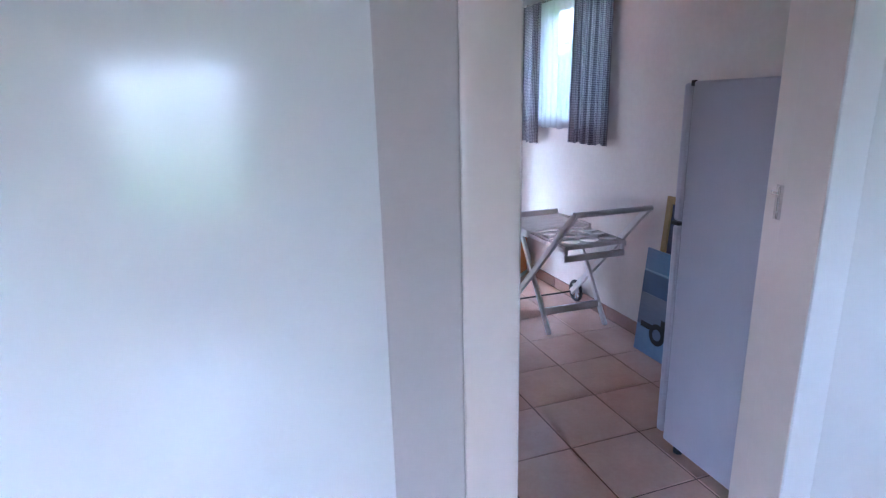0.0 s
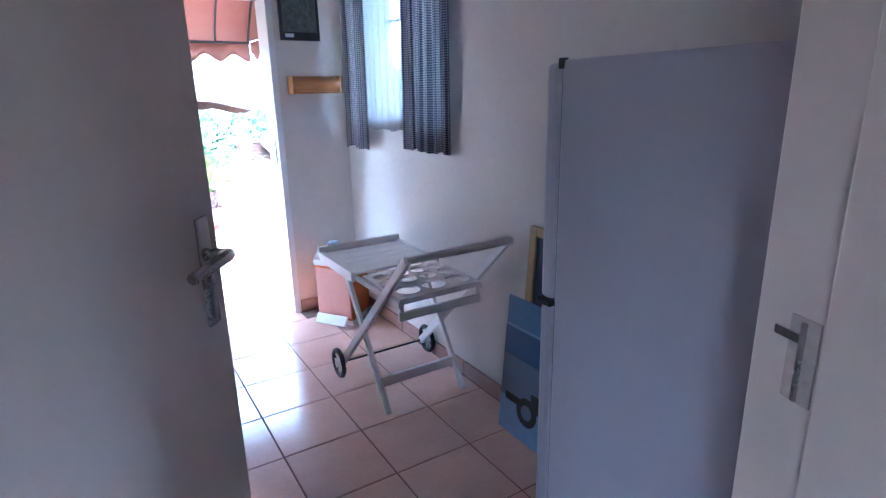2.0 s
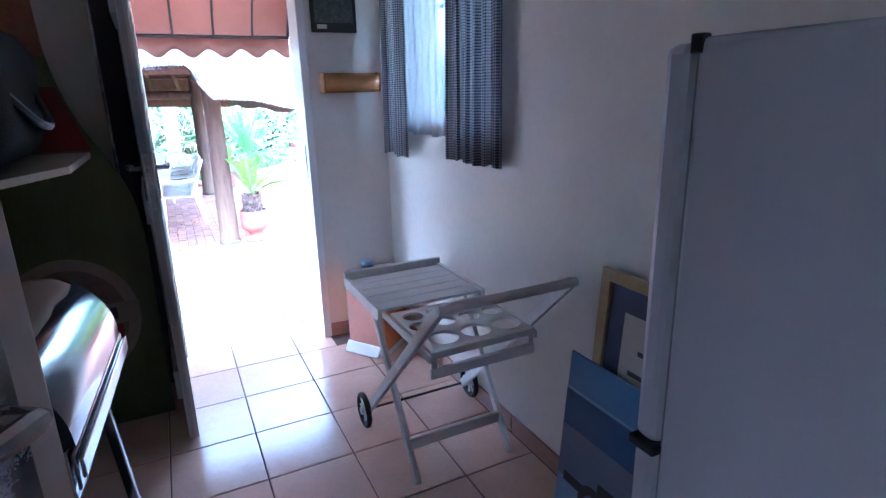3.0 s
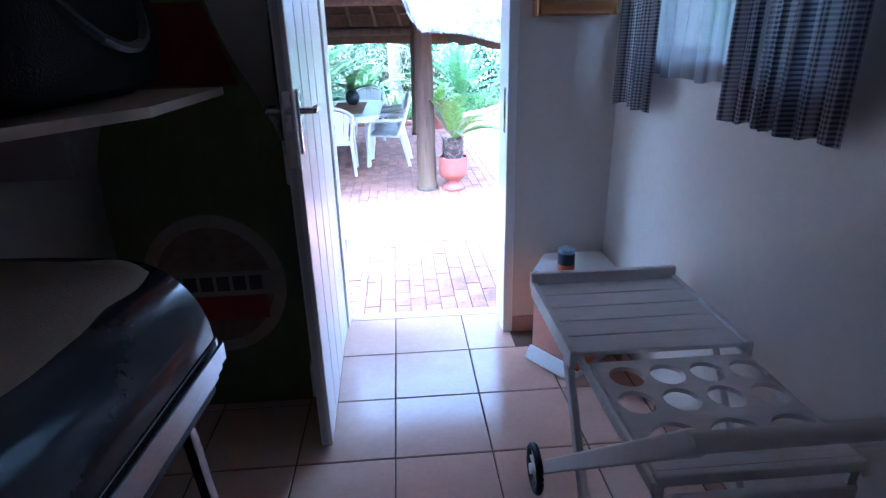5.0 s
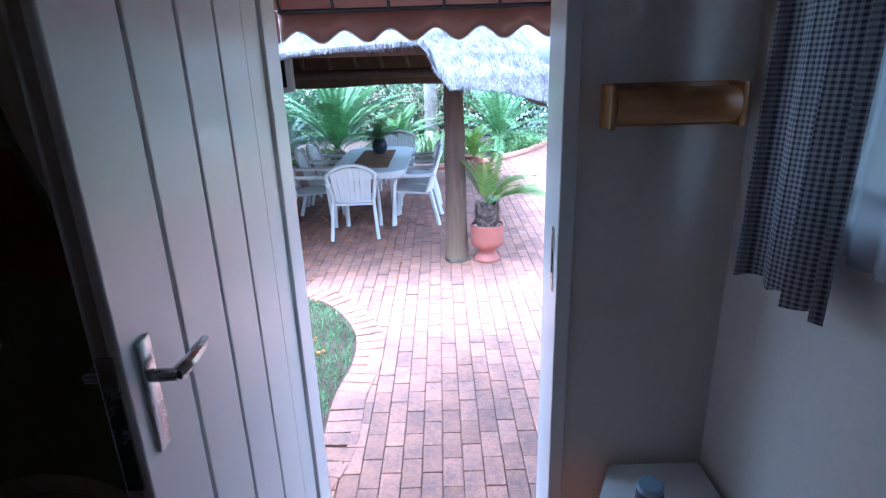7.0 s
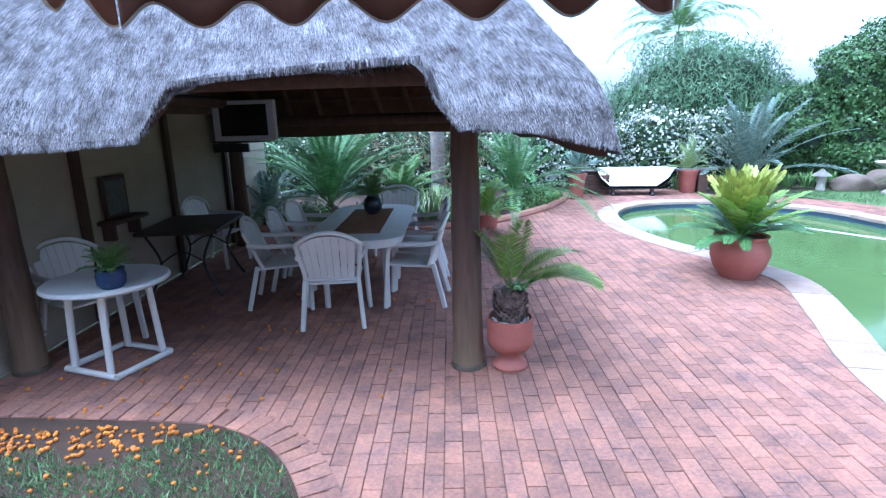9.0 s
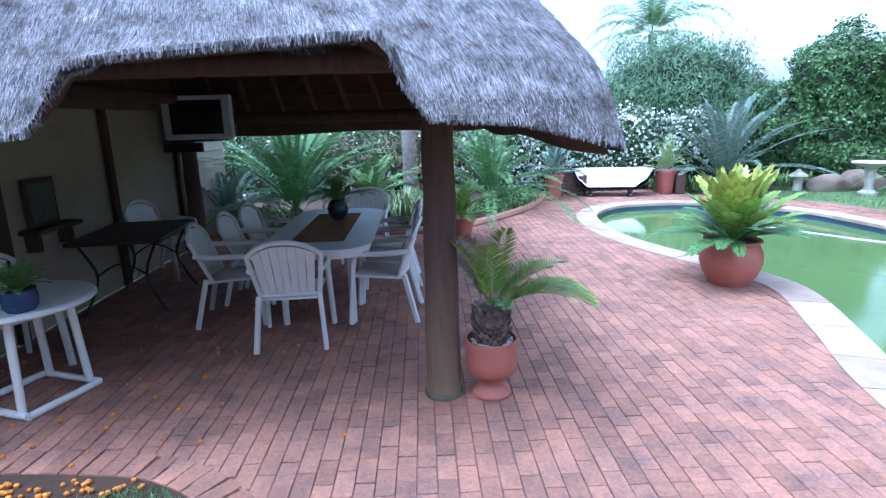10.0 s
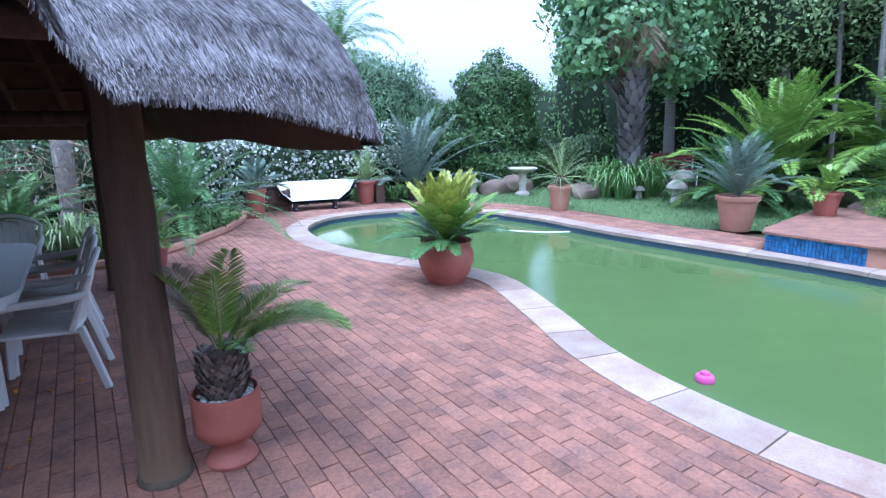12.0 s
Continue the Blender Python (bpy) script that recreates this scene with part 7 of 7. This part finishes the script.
# last row up to the sill, cut
for x0 in (TXO - TILE, TXO, TXO + TILE, TXO - 2 * TILE):
    part("tile", box(bmesh.new(), (max(x0, DL - 0.04) + 0.003, 4.383, -0.01), (min(x0 + TILE, DR + 0.04) - 0.003, YO - 0.05, 0.0), 0.002), M_TILE, floor) if x0 + TILE > DL and x0 < DR else None
st = thing("doorstep", (0, 0, 0), "pale tiled doorstep at the back door", "step", kind="structure")
part("riser", box(bmesh.new(), (DL - 0.04, YO - 0.019, G - 0.05), (DR + 0.04, YO + 0.015, -0.012)), M_SILL, st)
part("nosing", box(bmesh.new(), (DL - 0.04, YO - 0.048, -0.0105), (DR + 0.04, YO + 0.03, 0.001), 0.003), M_SILL, st)

# coping stones round the pool
cope = thing("pool_coping", (0, 0, 0), "pale grey-brown coping stones round the pool", "coping", kind="structure")
dens = [(p.x, p.y) for p in spline([(x, yy, 0) for x, yy in POOL], 40, True)]
inn = offset(dens, -COPE)
run, start = 0.0, 0
rnd = random.Random(3)
goal = 0.62
for i in range(len(dens)):
    a, b = dens[i], dens[(i + 1) % len(dens)]
    run += math.dist(a, b)
    if run > goal or i == len(dens) - 1:
        ids = list(range(start, i + 2))
        step = max(1, len(ids) // 4)
        ids = ids[::step] + ([ids[-1]] if ids[-1] not in ids[::step] else [])
        pts_o = [Vector((*dens[k % len(dens)], 0)) for k in ids]
        pts_i = [Vector((*inn[k % len(dens)], 0)) for k in ids]
        t = (pts_o[-1] - pts_o[0]).normalized() * 0.006
        pts_o[0], pts_i[0], pts_o[-1], pts_i[-1] = pts_o[0] + t, pts_i[0] + t, pts_o[-1] - t, pts_i[-1] - t
        over = [(p + (p - q).normalized() * 0.03) for p, q in zip(pts_i, pts_o)]
        top = G + 0.008 + rnd.uniform(-0.003, 0.004)
        bm = slab(bmesh.new(), [(p.x, p.y) for p in pts_o] + [(p.x, p.y) for p in reversed(over)], top - 0.05, top)
        part("coping_stone", bm, M_COPING, cope)
        start, run, goal = i + 1, 0.0, rnd.uniform(0.5, 0.72)

# pavers: running bond along the walk
MAIN = [(-1.95, 4.8), (3.6, 4.8), (4.2, 6.0), (4.4, 17.6), (-1.95, 17.6)]
wide_pool = offset(pool_out, 0.95)
far_strip = [(4.0, 16.0), (7.2, 17.4), (7.2, 17.9), (4.0, 17.9)]


pool_cut = offset(pool_out, -0.10)
bed_cut = offset(LAWN[::-1], 0.15)


def paved(x, yy):
    if inside(x, yy, pool_cut) or inside(x, yy, LAWN) or inside(x, yy, BED) or inside(x, yy, LEDGE):
        return False
    return inside(x, yy, MAIN) or inside(x, yy, wide_pool) or inside(x, yy, far_strip)


pav = thing("pavement", (0, 0, 0), "red-brown clay brick paving, worn and stained", "pavement", kind="structure")
bm = bmesh.new()
for x0, y0, x1, y1 in ((-1.95, 4.79, 3.0, 17.6), (3.0, 4.79, 4.1, 17.9), (4.1, 15.9, 7.3, 17.9)):
    bm.faces.new([bm.verts.new((x, yy, G - 0.015)) for x, yy in ((x0, y0), (x1, y0), (x1, y1), (x0, y1))])
base = part("joint_bed", bm, M_SAND, pav)
# the joint bed keeps clear of beds and pool
bmesh_base = bmesh.new()
bmesh_base.from_mesh(base.data)
bmesh.ops.subdivide_edges(bmesh_base, edges=bmesh_base.edges[:], cuts=60, use_grid_fill=True)
bmesh.ops.delete(bmesh_base, geom=[f for f in bmesh_base.faces if inside(f.calc_center_median().x, f.calc_center_median().y, pool_cut)], context="FACES")
bmesh_base.to_mesh(base.data)
bmesh_base.free()
BW, BL, J = 0.1035, 0.206, 0.004
tops = bmesh.new()
box(tops, (-BW / 2 + J / 2, -BL / 2 + J / 2, -0.05), (BW / 2 - J / 2, BL / 2 - J / 2, 0))
bmesh.ops.bevel(tops, geom=[e for e in tops.edges if e.verts[0].co.z > -0.001 and e.verts[1].co.z > -0.001], offset=0.0025, segments=1, affect="EDGES")
tops.verts.ensure_lookup_table()
BV = np.array([v.co[:] for v in tops.verts])
BF = [[v.index for v in f.verts] for f in tops.faces]
brick = part("brick", tops, M_BRICK, pav)
rnd = random.Random(17)
used, far_m = 0, []
for i in range(-19, 106):
    for j in range(-2, 66):
        x = i * BW
        yy = 4.9 + (j + (0.5 if i % 2 else 0.0)) * BL
        if not paved(x, yy) or inside(x, yy, bed_cut):
            continue
        m = pose(x, yy, G + rnd.uniform(-0.003, 0.002), rnd.uniform(-0.5, 0.5), rnd.uniform(-0.8, 0.8), rnd.uniform(-0.6, 0.6))
        if 0.9 < x < 2.8 and 5.4 < yy < 9.0 and used < 290:
            ob = brick if used == 0 else new("brick", brick.data)
            ob.parent = pav
            ob.matrix_basis = m
            used += 1
        else:
            far_m.append(m)
# soldier course round the bed
ring = spline([(x, yy, 0) for x, yy in LAWN[:11]], 60)
acc = 0.0
for a, b in zip(ring, ring[1:]):
    acc += (b - a).length
    if acc > 0.1055:
        acc -= 0.1055
        t = (b - a).normalized()
        n = Vector((-t.y, t.x, 0))
        c = a + n * 0.11
        far_m.append(pose(c.x, c.y, G + 0.004 + rnd.uniform(-0.002, 0.002), 0, 0, math.degrees(math.atan2(n.y, n.x)) - 90))
V = np.concatenate([BV @ np.array(m.to_3x3()).T + np.array(m.translation) for m in far_m])
nb = len(BV)
me = bpy.data.meshes.new("bricks")
faces = [[q + k * nb for q in f] for k in range(len(far_m)) for f in BF]
me.from_pydata(V, [], faces)
me.materials.append(M_BRICKS)
ob = new("bricks", me)
ob.parent = pav
tagged(ob, kind="stuff")
